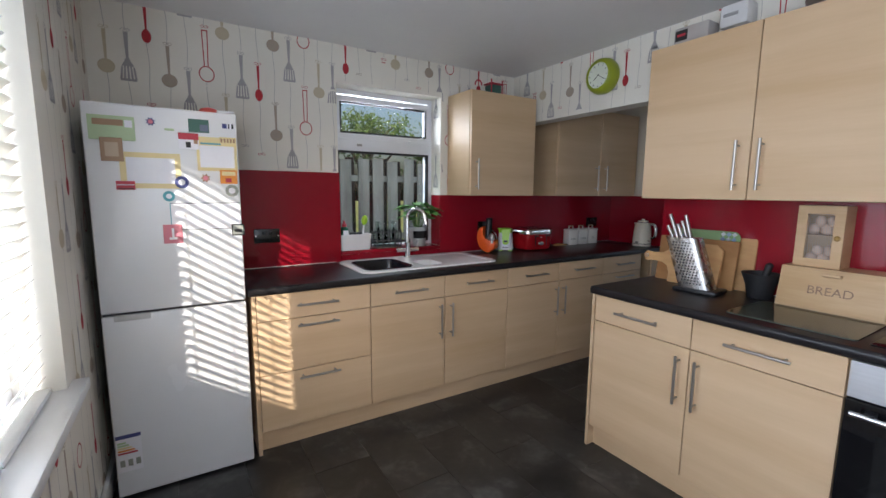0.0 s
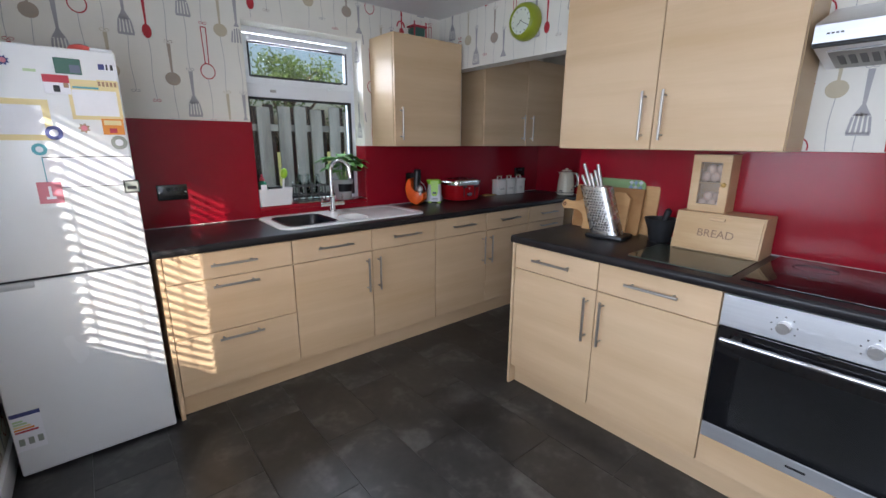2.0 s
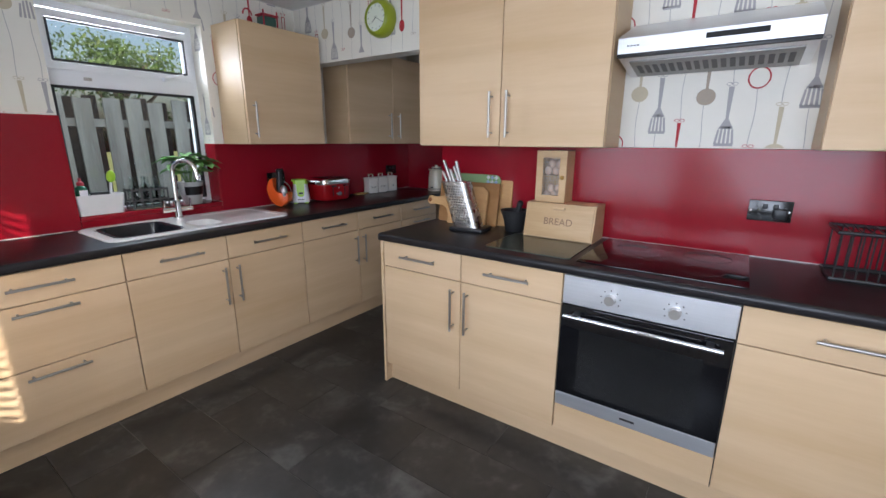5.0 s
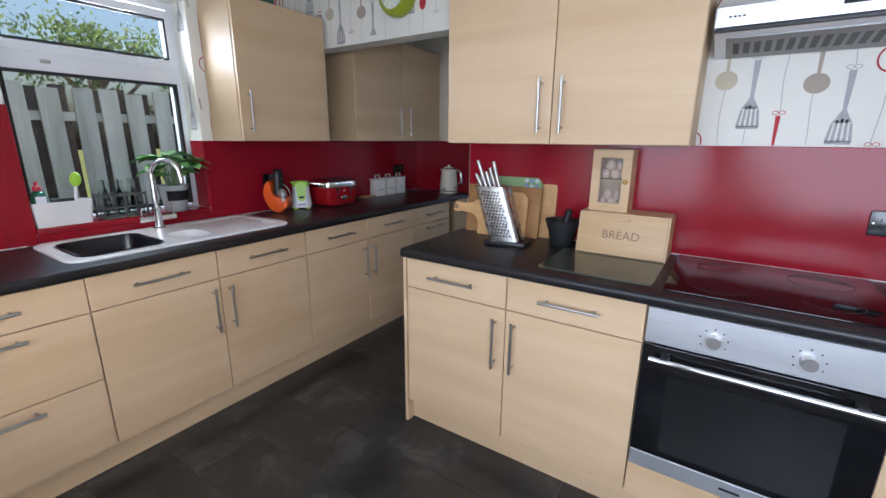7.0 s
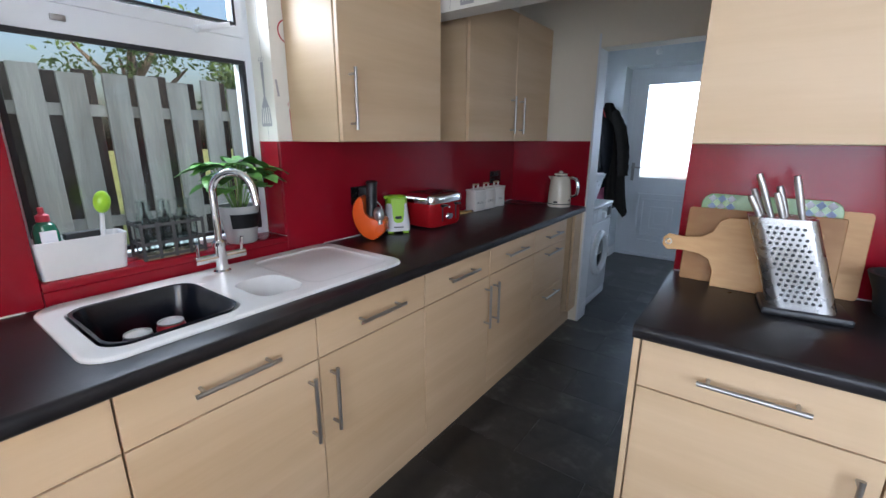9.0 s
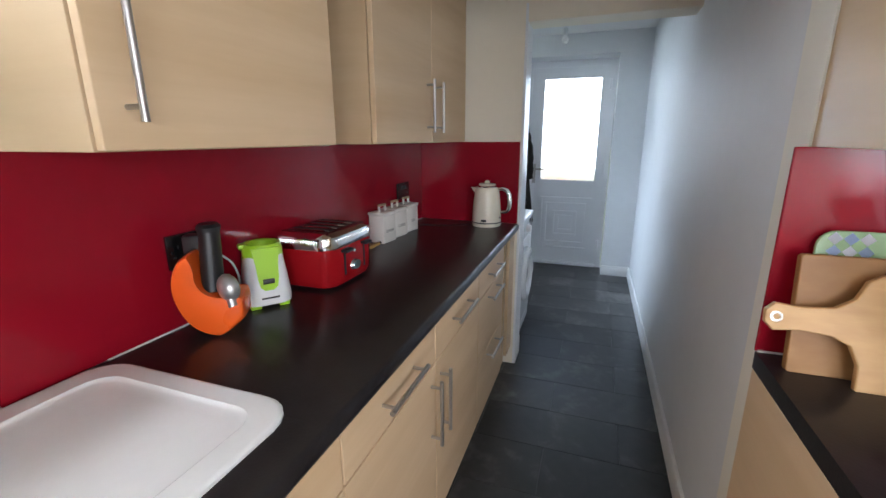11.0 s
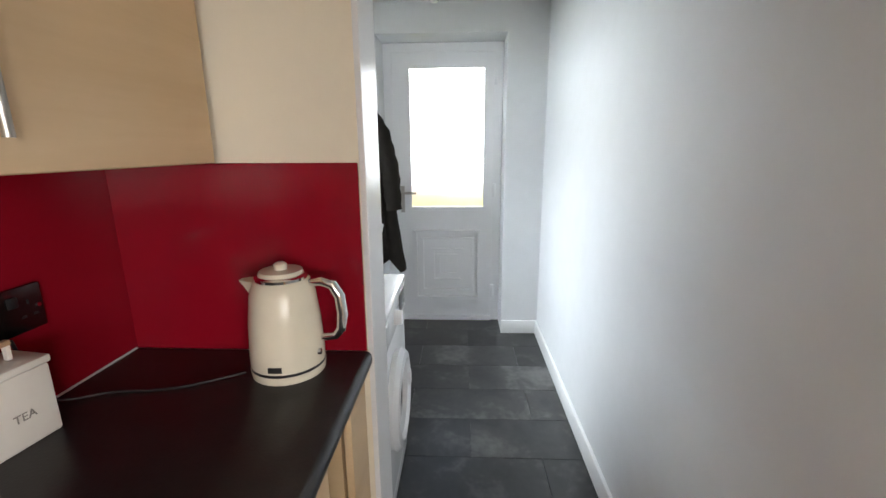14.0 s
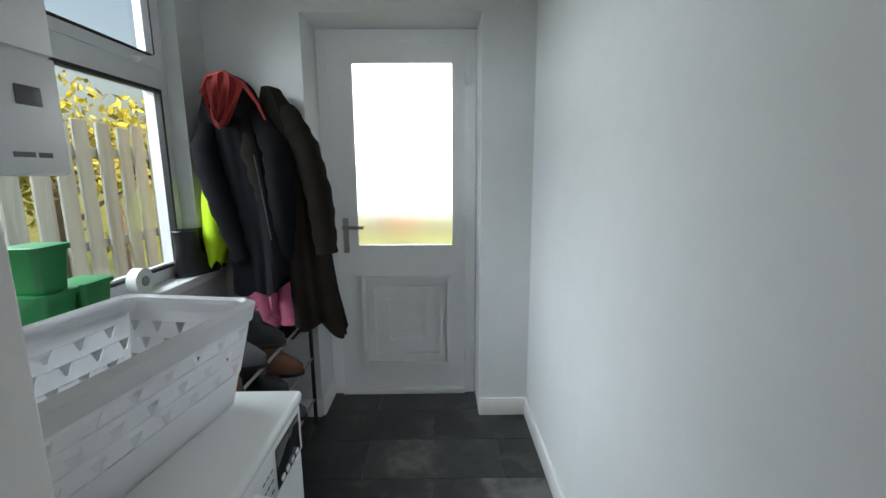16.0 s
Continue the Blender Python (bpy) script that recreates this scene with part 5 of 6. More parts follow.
bb = thing("bread_bin", pose(0.375, -1.602, ZT, 0, 0, -90), "pale wooden bread bin lettered bread", "bread bin")
prof = [(0.0, 0.0), (0.035, 0.175), (0.185, 0.175), (0.185, 0.0)]
bm = bmesh.new()
loft(bm, [[(x, y, z) for y, z in prof] for x in (-0.175, 0.175)])
part("box", bm, M_BEECH, bb)
LT = math.degrees(math.atan2(0.035, 0.175))
fl = part("flap", box(-0.168, 0.168, -0.008, 0.0, 0.012, 0.172, 0.002), M_BEECH, bb, "sloping front flap")
fl.rotation_euler = (radians(-LT), 0, 0)
lettering(bb, "BREAD", 0.048, pose(0, -0.0085 + 0.018, 0.088) @ pose(0, 0, 0, 90 - LT), flat_mat("burnt_letters", (0.22, 0.13, 0.07)))
kbm = box(-0.03, 0.03, -0.024, -0.008, 0.148, 0.160, 0.003)
kk = part("flap_pull", kbm, M_BEECH, bb)
kk.rotation_euler = (radians(-LT), 0, 0)

eg = thing("egg_cabinet", pose(0.455, -1.525, ZT + 0.1752, 0, 0, -90), "small wooden egg cabinet with a wire door", "cabinet")
for n_, a in (("side_panel", (-0.078, -0.070, 0.018, 0.115, 0, 0.255)), ("side_panel", (0.070, 0.078, 0.018, 0.115, 0, 0.255)), ("base", (-0.07, 0.07, 0.018, 0.115, 0, 0.008)), ("top", (-0.07, 0.07, 0.018, 0.115, 0.247, 0.255)), ("back", (-0.07, 0.07, 0.107, 0.115, 0.008, 0.247)), ("shelf", (-0.07, 0.07, 0.018, 0.107, 0.124, 0.131))):
    part(n_, box(*a), M_BEECH, eg, smooth=False)
ed = part("door", bar_frame(bmesh.new(), 0, -0.078, 0.078, 0.0, 0.016, 0.0, 0.255, 0.034), M_BEECH, eg, smooth=False)
bm = bmesh.new()
for k in range(12):
    cyl(bm, (-0.044 + k * 0.008, 0.009, 0.034), (-0.044 + k * 0.008, 0.009, 0.221), 0.0006, seg=4)
for k in range(24):
    cyl(bm, (-0.044, 0.009, 0.036 + k * 0.008), (0.044, 0.009, 0.036 + k * 0.008), 0.0006, seg=4)
part("wire_mesh", bm, flat_mat("pale_galvanised_wire", (0.55, 0.54, 0.52), 0.4), ed)
bm = bmesh.new()
bmesh.ops.create_uvsphere(bm, u_segments=14, v_segments=8, radius=0.011, matrix=pose(0.061, -0.010, 0.125))
part("door_knob", bm, flat_mat("brass", (0.45, 0.28, 0.08), 0.3), ed)
M_EGG = flat_mat("egg_shell", (0.74, 0.54, 0.41), 0.5)
for z in (0.0085, 0.1315):
    for x, zz in ((-0.035, 0), (0.005, 0), (0.04, 0), (-0.015, 0.035), (0.025, 0.035)):
        bm = bmesh.new()
        bmesh.ops.create_uvsphere(bm, u_segments=14, v_segments=10, radius=0.021, matrix=Matrix.LocRotScale((0, 0, 0.023), None, (0.92, 0.92, 1.1)))
        solid("egg", bm, M_EGG, "brown hen's egg in the egg cabinet", "egg", "eggs in the cabinet", m=eg.matrix_world @ pose(x, 0.055, z + zz))

bm = bmesh.new()
prism(bm, [(0.05 + 0.17 + a, -1.578 + b) for a, b in rounded(0.33, 0.40, 0.015, 4)], ZT + 0.0005, ZT + 0.006)
solid("glass_board", bm, mat("grey_tempered_glass", (0.055, 0.060, 0.045), 0.12), "flat grey-green tempered glass worktop saver", "chopping board")

rk = thing("black_rack", pose(0.44, -2.79, ZT) @ Matrix.Diagonal((1, 1, 1.15, 1)), "black wire toast and dish rack", "rack")
for k in range(12):
    bm = bmesh.new()
    tube(bm, [(-0.10, -0.16 + k * 0.029, 0.01), (-0.10, -0.16 + k * 0.029, 0.15), (0.10, -0.16 + k * 0.029, 0.15), (0.10, -0.16 + k * 0.029, 0.01)], 0.003, 6)
    part("bar", bm, M_BLACK, rk)
for z in (0.006, 0.15):
    bm = bmesh.new()
    tube(bm, [(-0.10, -0.17, z), (-0.10, 0.17, z), (0.10, 0.17, z), (0.10, -0.17, z), (-0.10, -0.17, z)], 0.006, 8)
    part("rail", bm, M_BLACK, rk)

# ---- things on top of the wall units ----
tr = thing("red_tin_toy", pose(0.24, 0.42, 2.0525), "small red and green tin toy on the wall unit", "ornament")
part("base", box(-0.11, 0.11, -0.05, 0.05, 0, 0.012, 0.002), C_RED, tr)
part("cab", box(-0.04, 0.05, -0.04, 0.04, 0.012, 0.085, 0.004), C_DKGREEN, tr)
part("roof", box(-0.05, 0.07, -0.045, 0.045, 0.09, 0.10, 0.003), C_RED, tr)
for x in (-0.045, 0.055):
    bm = bmesh.new()
    cyl(bm, (x, -0.045, 0.012), (x, -0.045, 0.12), 0.005)
    part("post", bm, C_RED, tr)
bm = bmesh.new()
tube(bm, [(-0.13 + 0.03 * math.cos(radians(a)), 0, 0.075 + 0.035 * math.sin(radians(a))) for a in range(0, 181, 20)], 0.005, 8)
part("ring_handle", bm, C_RED, tr)

bk = thing("cookery_box", pose(0.455, -0.93, 2.0775, 0, 0, -90), "red and clear plastic food box on the wall unit", "box")
part("tray", box(-0.10, 0.10, -0.06, 0.06, 0, 0.022, 0.004), C_RED, bk)
part("tub", box(-0.07, 0.10, -0.05, 0.05, 0.022, 0.105, 0.01), flat_mat("milky_plastic", (0.45, 0.42, 0.40), 0.2), bk)
part("label", box(-0.06, 0.0, -0.0515, -0.049, 0.04, 0.09), M_INK, bk)
part("label_line", box(-0.05, -0.01, -0.0525, -0.051, 0.06, 0.072), C_RED, bk)
gb = thing("white_gadget", pose(0.53, -1.10, 2.145, 0, 0, -90), "white plastic alarm box on the wall", "alarm")
part("body", box(-0.06, 0.06, -0.05, 0.049, 0, 0.10, 0.008), M_WHITEP, gb)
part("arm", box(-0.045, 0.02, -0.0515, -0.049, 0.045, 0.06, 0.0005), flat_mat("grey_plastic", (0.35, 0.35, 0.35), 0.4), gb)
for k, (y, ln) in enumerate(((-1.50, 0.15), (-1.66, 0.12))):
    bm = bmesh.new()
    lathe(bm, [(ln * 0.5, 0), (ln * 0.62, 0.02), (ln * 0.72, 0.05), (ln * 0.68, 0.05), (ln * 0.55, 0.012), (0, 0.008)], 28)
    solid("metal_dish", bm, mat("dull_tin_%d" % k, (0.4, 0.39, 0.37), 0.35, 0.9), "dull metal baking dish on the wall unit", "dish", m=pose(0.45, y, 2.0775))

# ---- utility room ----
wm = thing("washing_machine", pose(2.085, 0.015, 0), "white front-loading washing machine", "washing machine")
part("cabinet", box(0.0, 0.60, 0.02, 0.555, 0.01, 0.805, 0.01, 2), M_WHITE, wm)
bm = bmesh.new()
bx(bm, -0.002, 0.604, -0.012, 0.557, 0.806, 0.833)
bmesh.ops.bevel(bm, geom=[e for e in bm.edges], offset=0.010, segments=3, affect="EDGES", profile=0.5)
part("top", bm, M_WHITE, wm)
part("front_panel", box(0.0, 0.60, -0.002, 0.02, 0.08, 0.68, 0.008), M_WHITE, wm)
cp = part("control_panel", box(0.0, 0.60, -0.006, 0.02, 0.685, 0.805, 0.008), M_WHITE, wm)
part("display", box(0.44, 0.575, -0.0085, -0.005, 0.70, 0.79, 0.002), M_BLACKGLASS, cp, "black display strip")
for k in range(4):
    part("button", box(0.455 + k * 0.028, 0.472 + k * 0.028, -0.0115, -0.008, 0.708, 0.718, 0.002), M_WHITEP, cp)
bm = bmesh.new()
bmesh.ops.create_cone(bm, cap_ends=True, segments=32, radius1=0.030, radius2=0.025, depth=0.03, matrix=pose(0.33, -0.02, 0.745, 90))
part("programme_dial", bm, M_WHITEP, cp)
bm = bmesh.new()
for k in range(9):
    bx(bm, 0.375 + (k % 3) * 0.018, 0.387 + (k % 3) * 0.018, -0.0068, -0.005, 0.715 + (k // 3) * 0.022, 0.718 + (k // 3) * 0.022)
part("printed_marks", bm, M_INK, cp)
part("detergent_drawer", box(0.02, 0.19, -0.010, 0.0, 0.70, 0.79, 0.004), M_WHITE, cp)
bm = bmesh.new()
lathe(bm, [(0.14, 0.0), (0.185, 0.0), (0.190, 0.02), (0.175, 0.038), (0.15, 0.042), (0.135, 0.03), (0.13, 0.0)], 48)
bmesh.ops.transform(bm, verts=bm.verts, matrix=pose(0.30, -0.002, 0.43, 90))
dr = part("porthole_ring", bm, M_WHITE, wm)
bm = bmesh.new()
bmesh.ops.create_uvsphere(bm, u_segments=32, v_segments=12, radius=0.135, matrix=Matrix.LocRotScale((0.30, 0.0, 0.43), None, (1, 0.2, 1)))
part("porthole_glass", bm, M_BLACKGLASS, dr, "dark bulging porthole glass")
part("door_latch", box(0.44, 0.47, -0.045, -0.03, 0.40, 0.46, 0.004), M_WHITEP, dr)
part("kick_plate", box(0.01, 0.59, 0.0, 0.02, 0.012, 0.076, 0.003), M_WHITE, wm)

# laundry basket with rows of wedge-shaped holes
lb = thing("laundry_basket", pose(2.415, 0.295, 0.8335, 0, 0, -9), "white plastic laundry basket with cut-out holes", "basket")
M_BASKET = mat("white_translucent_plastic", (0.80, 0.80, 0.82), 0.35, 0, 0.02)
_nt = M_BASKET.node_tree
_tl, _ad = _nt.nodes.new("ShaderNodeBsdfTranslucent"), _nt.nodes.new("ShaderNodeMixShader")
_tl.inputs[0].default_value = (0.88, 0.88, 0.90, 1)
_ad.inputs[0].default_value = 0.35
_nt.links.new(_nt.nodes["Principled BSDF"].outputs[0], _ad.inputs[1])
_nt.links.new(_tl.outputs[0], _ad.inputs[2])
_nt.links.new(_ad.outputs[0], _nt.nodes["Material Output"].inputs[0])


def pierced(bm, a0, a1, b0, b1, n, rows, t):
    """A wall from the lower corners a0, a1 to the upper ones b0, b1, with rows of wedge-shaped holes."""
    a0, a1, b0, b1 = (Vector(v) for v in (a0, a1, b0, b1))
    cols = n * 2 + 1
    zz = [0.0, 0.30] + [v for r in range(rows) for v in (0.30 + r * 0.17 + 0.03, 0.30 + r * 0.17 + 0.14)] + [1.0]

    def at(u, v):
        return (a0.lerp(a1, u)).lerp(b0.lerp(b1, u), v)
    faces = []
    for ri in range(len(zz) - 1):
        v0, v1 = zz[ri], zz[ri + 1]
        hole_row = ri >= 2 and ri % 2 == 0 and ri < len(zz) - 2
        shift = (0.5 / n) if (ri // 2) % 2 else 0.0
        if not hole_row:
            faces.append([at(0, v0), at(1, v0), at(1, v1), at(0, v1)])
            continue
        edges = [0.0]
        for k in range(n):
            c = (k + 0.5) / n + (shift - 0.25 / n)
            edges += [c - 0.22 / n, c + 0.22 / n]
        edges.append(1.0)
        for k in range(0, len(edges), 2):
            lo, hi = edges[k], edges[k + 1]
            pl = 0.17 / n if k > 0 else 0.0
            ph = 0.17 / n if k < len(edges) - 2 else 0.0
            faces.append([at(lo - pl, v0), at(hi + ph, v0), at(hi, v1), at(lo, v1)])
    for f in faces:
        bm.faces.new([bm.verts.new(p) for p in f])
    bmesh.ops.remove_doubles(bm, verts=bm.verts[:], dist=0.0004)


X0, X1, Y0, Y1, HB = 0.235, 0.285, 0.125, 0.155, 0.215
for a0, a1, b0, b1, n in (((-X0, -Y0, 0), (X0, -Y0, 0), (-X1, -Y1, HB), (X1, -Y1, HB), 8), ((X0, -Y0, 0), (X0, Y0, 0), (X1, -Y1, HB), (X1, Y1, HB), 5), ((X0, Y0, 0), (-X0, Y0, 0), (X1, Y1, HB), (-X1, Y1, HB), 8), ((-X0, Y0, 0), (-X0, -Y0, 0), (-X1, Y1, HB), (-X1, -Y1, HB), 5)):
    bm = bmesh.new()
    pierced(bm, a0, a1, b0, b1, n, 3, 0.002)
    bmesh.ops.solidify(bm, geom=bm.faces[:], thickness=0.003)
    part("side", bm, M_BASKET, lb, smooth=False)
part("base", box(-X0, X0, -Y0, Y0, 0, 0.004), M_BASKET, lb)
bm = bmesh.new()
loft(bm, [rr_ring(0, 0, 2 * X1 - 0.004, 2 * Y1 - 0.004, 0.03, HB - 0.030), rr_ring(0, 0, 2 * X1 + 0.026, 2 * Y1 + 0.026, 0.045, HB - 0.030), rr_ring(0, 0, 2 * X1 + 0.038, 2 * Y1 + 0.038, 0.045, HB + 0.004), rr_ring(0, 0, 2 * X1 + 0.004, 2 * Y1 + 0.004, 0.03, HB + 0.012), rr_ring(0, 0, 2 * X1 - 0.008, 2 * Y1 - 0.008, 0.03, HB + 0.006), rr_ring(0, 0, 2 * X1 - 0.004, 2 * Y1 - 0.004, 0.03, HB - 0.030)], False, False)
part("rim", bm, M_BASKET, lb, "broad rolled rim")

# boiler
bo = thing("boiler", pose(2.30, 0.482, 1.33), "white wall-hung gas boiler", "boiler")
part("casing", box(0.0, 0.405, 0.0, 0.317, 0.0, 0.70, 0.006), mat("boiler_enamel", (0.62, 0.62, 0.64), 0.35), bo)
part("front_cover", box(0.002, 0.403, -0.010, 0.0, 0.003, 0.235, 0.004), mat("boiler_cover", (0.62, 0.62, 0.64), 0.3), bo)
part("upper_cover", box(0.002, 0.403, -0.010, 0.0, 0.240, 0.697, 0.004), mat("boiler_cover_upper", (0.62, 0.62, 0.64), 0.3), bo)
part("display", box(0.303, 0.358, -0.0125, -0.009, 0.135, 0.172, 0.002), mat("grey_display", (0.10, 0.10, 0.10), 0.2), bo, "grey display window")
for k, (a, b) in enumerate(((0.281, 0.325), (0.333, 0.362))):
    part("name_bar", box(a, b, -0.0112, -0.009, 0.036, 0.046), mat("name_grey_%d" % k, (0.12, 0.12, 0.12), 0.4), bo)
for k, x in enumerate((0.06, 0.12, 0.18, 0.26)):
    bm = bmesh.new()
    tube(bm, [(x, 0.22, 0.0), (x, 0.22, -0.20), (x, 0.22, -0.36)], 0.009, 10)
    part("pipe", bm, mat("white_pipe_%d" % k, (0.7, 0.7, 0.7), 0.4), bo)
bm = bmesh.new()
tube(bm, [(0.02, -0.02, -0.05), (0.02, -0.02, -0.30), (0.025, -0.015, -0.33), (0.04, 0.03, -0.335), (0.04, 0.30, -0.335)], 0.011, 10)
part("drain_pipe", bm, M_WHITEP, bo)

# green tubs on the sill
M_GRN = flat_mat("green_tub_plastic", (0.01, 0.20, 0.06), 0.35)


def tub_box(m, w, d, h, label):
    t = thing("plastic_tub", m, label, "tub", "green tubs on the sill")
    bm = bmesh.new()
    loft(bm, [rr_ring(0, 0, w * 0.8, d * 0.8, 0.015, 0), rr_ring(0, 0, w, d, 0.02, h), rr_ring(0, 0, w * 0.95, d * 0.95, 0.018, h), rr_ring(0, 0, w * 0.76, d * 0.76, 0.013, 0.004)])
    part("tub", bm, M_GRN, t)
    bm = bmesh.new()
    loft(bm, [rr_ring(0, 0, w + 0.012, d + 0.012, 0.022, h - 0.012), rr_ring(0, 0, w + 0.012, d + 0.012, 0.022, h + 0.004), rr_ring(0, 0, w - 0.01, d - 0.01, 0.018, h + 0.006)])
    part("lid", bm, M_GRN, t)
    return t


tub_box(pose(2.965, 0.835, 0.880), 0.125, 0.115, 0.115, "large green plastic tub with a lid")
tub_box(pose(2.965, 0.835, 1.0015), 0.12, 0.11, 0.13, "green plastic tub stacked on another")
tub_box(pose(3.105, 0.835, 0.880), 0.13, 0.11, 0.115, "green plastic tub beside the stack")
rl = thing("tape_reel", pose(3.36, 0.83, 0.880), "white plastic cable reel on the sill", "reel")
bm = bmesh.new()
cyl(bm, (0, -0.02, 0.05), (0, 0.02, 0.05), 0.05, seg=24)
part("drum", bm, M_WHITEP, rl)
bm = bmesh.new()
cyl(bm, (0, -0.024, 0.05), (0, -0.02, 0.05), 0.02, seg=16)
part("hub", bm, C_GREY, rl)


def boot(m, material, label, h=0.19, group="boots on the sill"):
    b = thing("boot", m, label, "boot", group)
    bm = bmesh.new()
    rings = []
    for z, cx, w, ln in ((0.0, 0.045, 0.08, 0.22), (0.03, 0.045, 0.085, 0.225), (0.06, 0.03, 0.08, 0.19), (0.09, 0.005, 0.078, 0.125), (0.13, 0.0, 0.082, 0.11), (h, -0.005, 0.09, 0.115), (h + 0.005, -0.005, 0.08, 0.10), (h - 0.05, -0.003, 0.07, 0.09)):
        rings.append([(cx + ln / 2 * math.cos(a), w / 2 * math.sin(a), z + 0.014) for a in (2 * math.pi * k / 16 for k in range(16))])
    loft(bm, rings)
    part("upper", bm, material, b)
    bm = bmesh.new()
    loft(bm, [[(0.045 + 0.117 * math.cos(2 * math.pi * k / 16), 0.045 * math.sin(2 * math.pi * k / 16), z) for k in range(16)] for z in (0, 0.016)])
    part("sole", bm, M_BLACK, b)
    bm = bmesh.new()
    for k in range(5):
        tube(bm, [(0.062 - k * 0.006, -0.03, 0.075 + k * 0.022), (0.072 - k * 0.006, 0.0, 0.08 + k * 0.022), (0.062 - k * 0.006, 0.03, 0.075 + k * 0.022)], 0.0022, 6)
    part("laces", bm, M_INK, b)


M_LEATHER = mat("black_leather", (0.012, 0.012, 0.013), 0.45, 0, 0.2, 20, bump=0.2, bump_scale=150)
boot(pose(3.66, 0.815, 0.880, 0, 0, -20), M_LEATHER, "black lace-up leather boot on the sill")
boot(pose(3.74, 0.835, 0.880, 0, 0, -25), M_LEATHER, "black lace-up leather boot on the sill")
bm = bmesh.new()
lathe(bm, [(0.04, 0), (0.042, 0.004), (0.042, 0.085), (0.044, 0.088), (0.044, 0.10), (0.0, 0.10)], 24)
solid("polish_tin", bm, mat("olive_tin", (0.18, 0.17, 0.10), 0.4), "olive tin with a dark lid on the sill", "tin", m=pose(3.855, 0.80, 0.880))


def cloth(name, label, material, x, y, top, length, w0, w1, depth, seed, hood=None, group="coats on the hooks", lean=0.0):
    """A hanging garment: a creased, sagging tube that widens downwards, flattened against the wall, with a placket and sleeves."""
    c = thing(name, pose(x, y, 0, 0, 0, -90), label, "coat", group)
    r = random.Random(seed)
    bm = bmesh.new()
    rings, n, m_, ph = [], 80, 34, r.uniform(0, 6)
    creases = [(r.uniform(0, 6.28), r.uniform(0.15, 0.95), r.uniform(0.03, 0.10), r.uniform(-3, 3)) for _ in range(9)]
    for k in range(m_):
        t = k / (m_ - 1)
        w = (w0 + (w1 - w0) * t ** 0.7) * min(1.0, 0.35 + 4.5 * t)
        ring = []
        for i in range(n):
            a = 2 * math.pi * i / n
            fold = 1 + (0.04 + 0.15 * t) * math.sin(5 * a + ph + 2.5 * t) + 0.07 * t * math.sin(11 * a - ph + 4 * t) + 0.03 * math.sin(17 * a + 9 * t + ph)
            for ca, ct, cd_, sl_ in creases:
                da = (a - ca - sl_ * (t - ct) + math.pi) % (2 * math.pi) - math.pi
                fold -= cd_ * math.exp(-(da / 0.16) ** 2 - ((t - ct) / 0.22) ** 2)
            ring.append((math.cos(a) * w / 2 * fold + 0.03 * math.sin(3 * t + ph) + lean * t, math.sin(a) * depth / 2 * fold * (0.55 + 0.45 * t) - depth * 0.35, top - length * t - (0.05 * math.sin(2 * a + ph) + 0.02 * math.sin(7 * a)) * t ** 3))
        rings.append(ring)
    loft(bm, rings)
    part("body", bm, material, c)
    for s_ in (-1, 1):
        sl = bmesh.new()
        keys = [(w0 * 0.36, -depth * 0.4, top - 0.10), (w0 * 0.5 + 0.02, -depth * 0.62, top - 0.27), (w1 * 0.40, -depth * 0.64, top - 0.50), (w1 * 0.28, -depth * 0.6, top - min(length, 0.78) + 0.02)]
        pts, rad = [], []
        for k in range(25):
            q = k / 24 * 3
            j, f_ = min(2, int(q)), q - min(2, int(q))
            p_ = Vector(keys[j]).lerp(Vector(keys[j + 1]), f_)
            pts.append((lean * (0.1 + 0.8 * k / 24) + s_ * p_.x, p_.y, p_.z))
            rad.append(0.052 + 0.010 * math.sin(math.pi * k / 24) + 0.004 * math.sin(k * 1.9 + seed + s_))
        tube(sl, pts, rad, 18)
        part("sleeve", sl, material, c)
    if hood is not None:
        hb = bmesh.new()
        bmesh.ops.create_uvsphere(hb, u_segments=36, v_segments=22, radius=0.135, matrix=Matrix.LocRotScale((-0.01, -depth * 0.42, top - 0.055), Euler((0.3, 0, 0)), (1.0, 0.7, 0.95)))
        for v in hb.verts:
            v.co.z += (0.25 * v.co.x - 0.02) if v.co.x < 0 else 0
            v.co.y += 0.008 * math.sin(v.co.x * 60 + v.co.z * 40)
        part("hood", hb, material, c, "drooping hood")
        hb = bmesh.new()
        rows_ = []
        for k in range(16):
            t = k / 15
            hw = 0.092 * (1 - t) ** 0.55 * (0.75 + 0.25 * min(1, t * 6)) + 0.004
            rows_.append([(0.012 - 0.02 * t + hw * u, -depth * 0.42 - 0.088 - 0.022 * math.cos(u * 1.4) - 0.016 * t + 0.007 * math.sin(9 * u + 5 * t) + 0.004 * math.sin(21 * u), top + 0.058 - 0.03 * u * u - 0.20 * t + 0.008 * math.sin(7 * u)) for u in (j / 10 - 1 for j in range(21))])
        vs = [[hb.verts.new(q) for q in row] for row in rows_]
        for p_, q_ in zip(vs, vs[1:]):
            for j in range(20):
                hb.faces.new((p_[j], p_[j + 1], q_[j + 1], q_[j]))
        bmesh.ops.solidify(hb, geom=hb.faces[:], thickness=0.012)
        part("hood_lining", hb, hood, c, "coral hood lining")
        hb = bmesh.new()
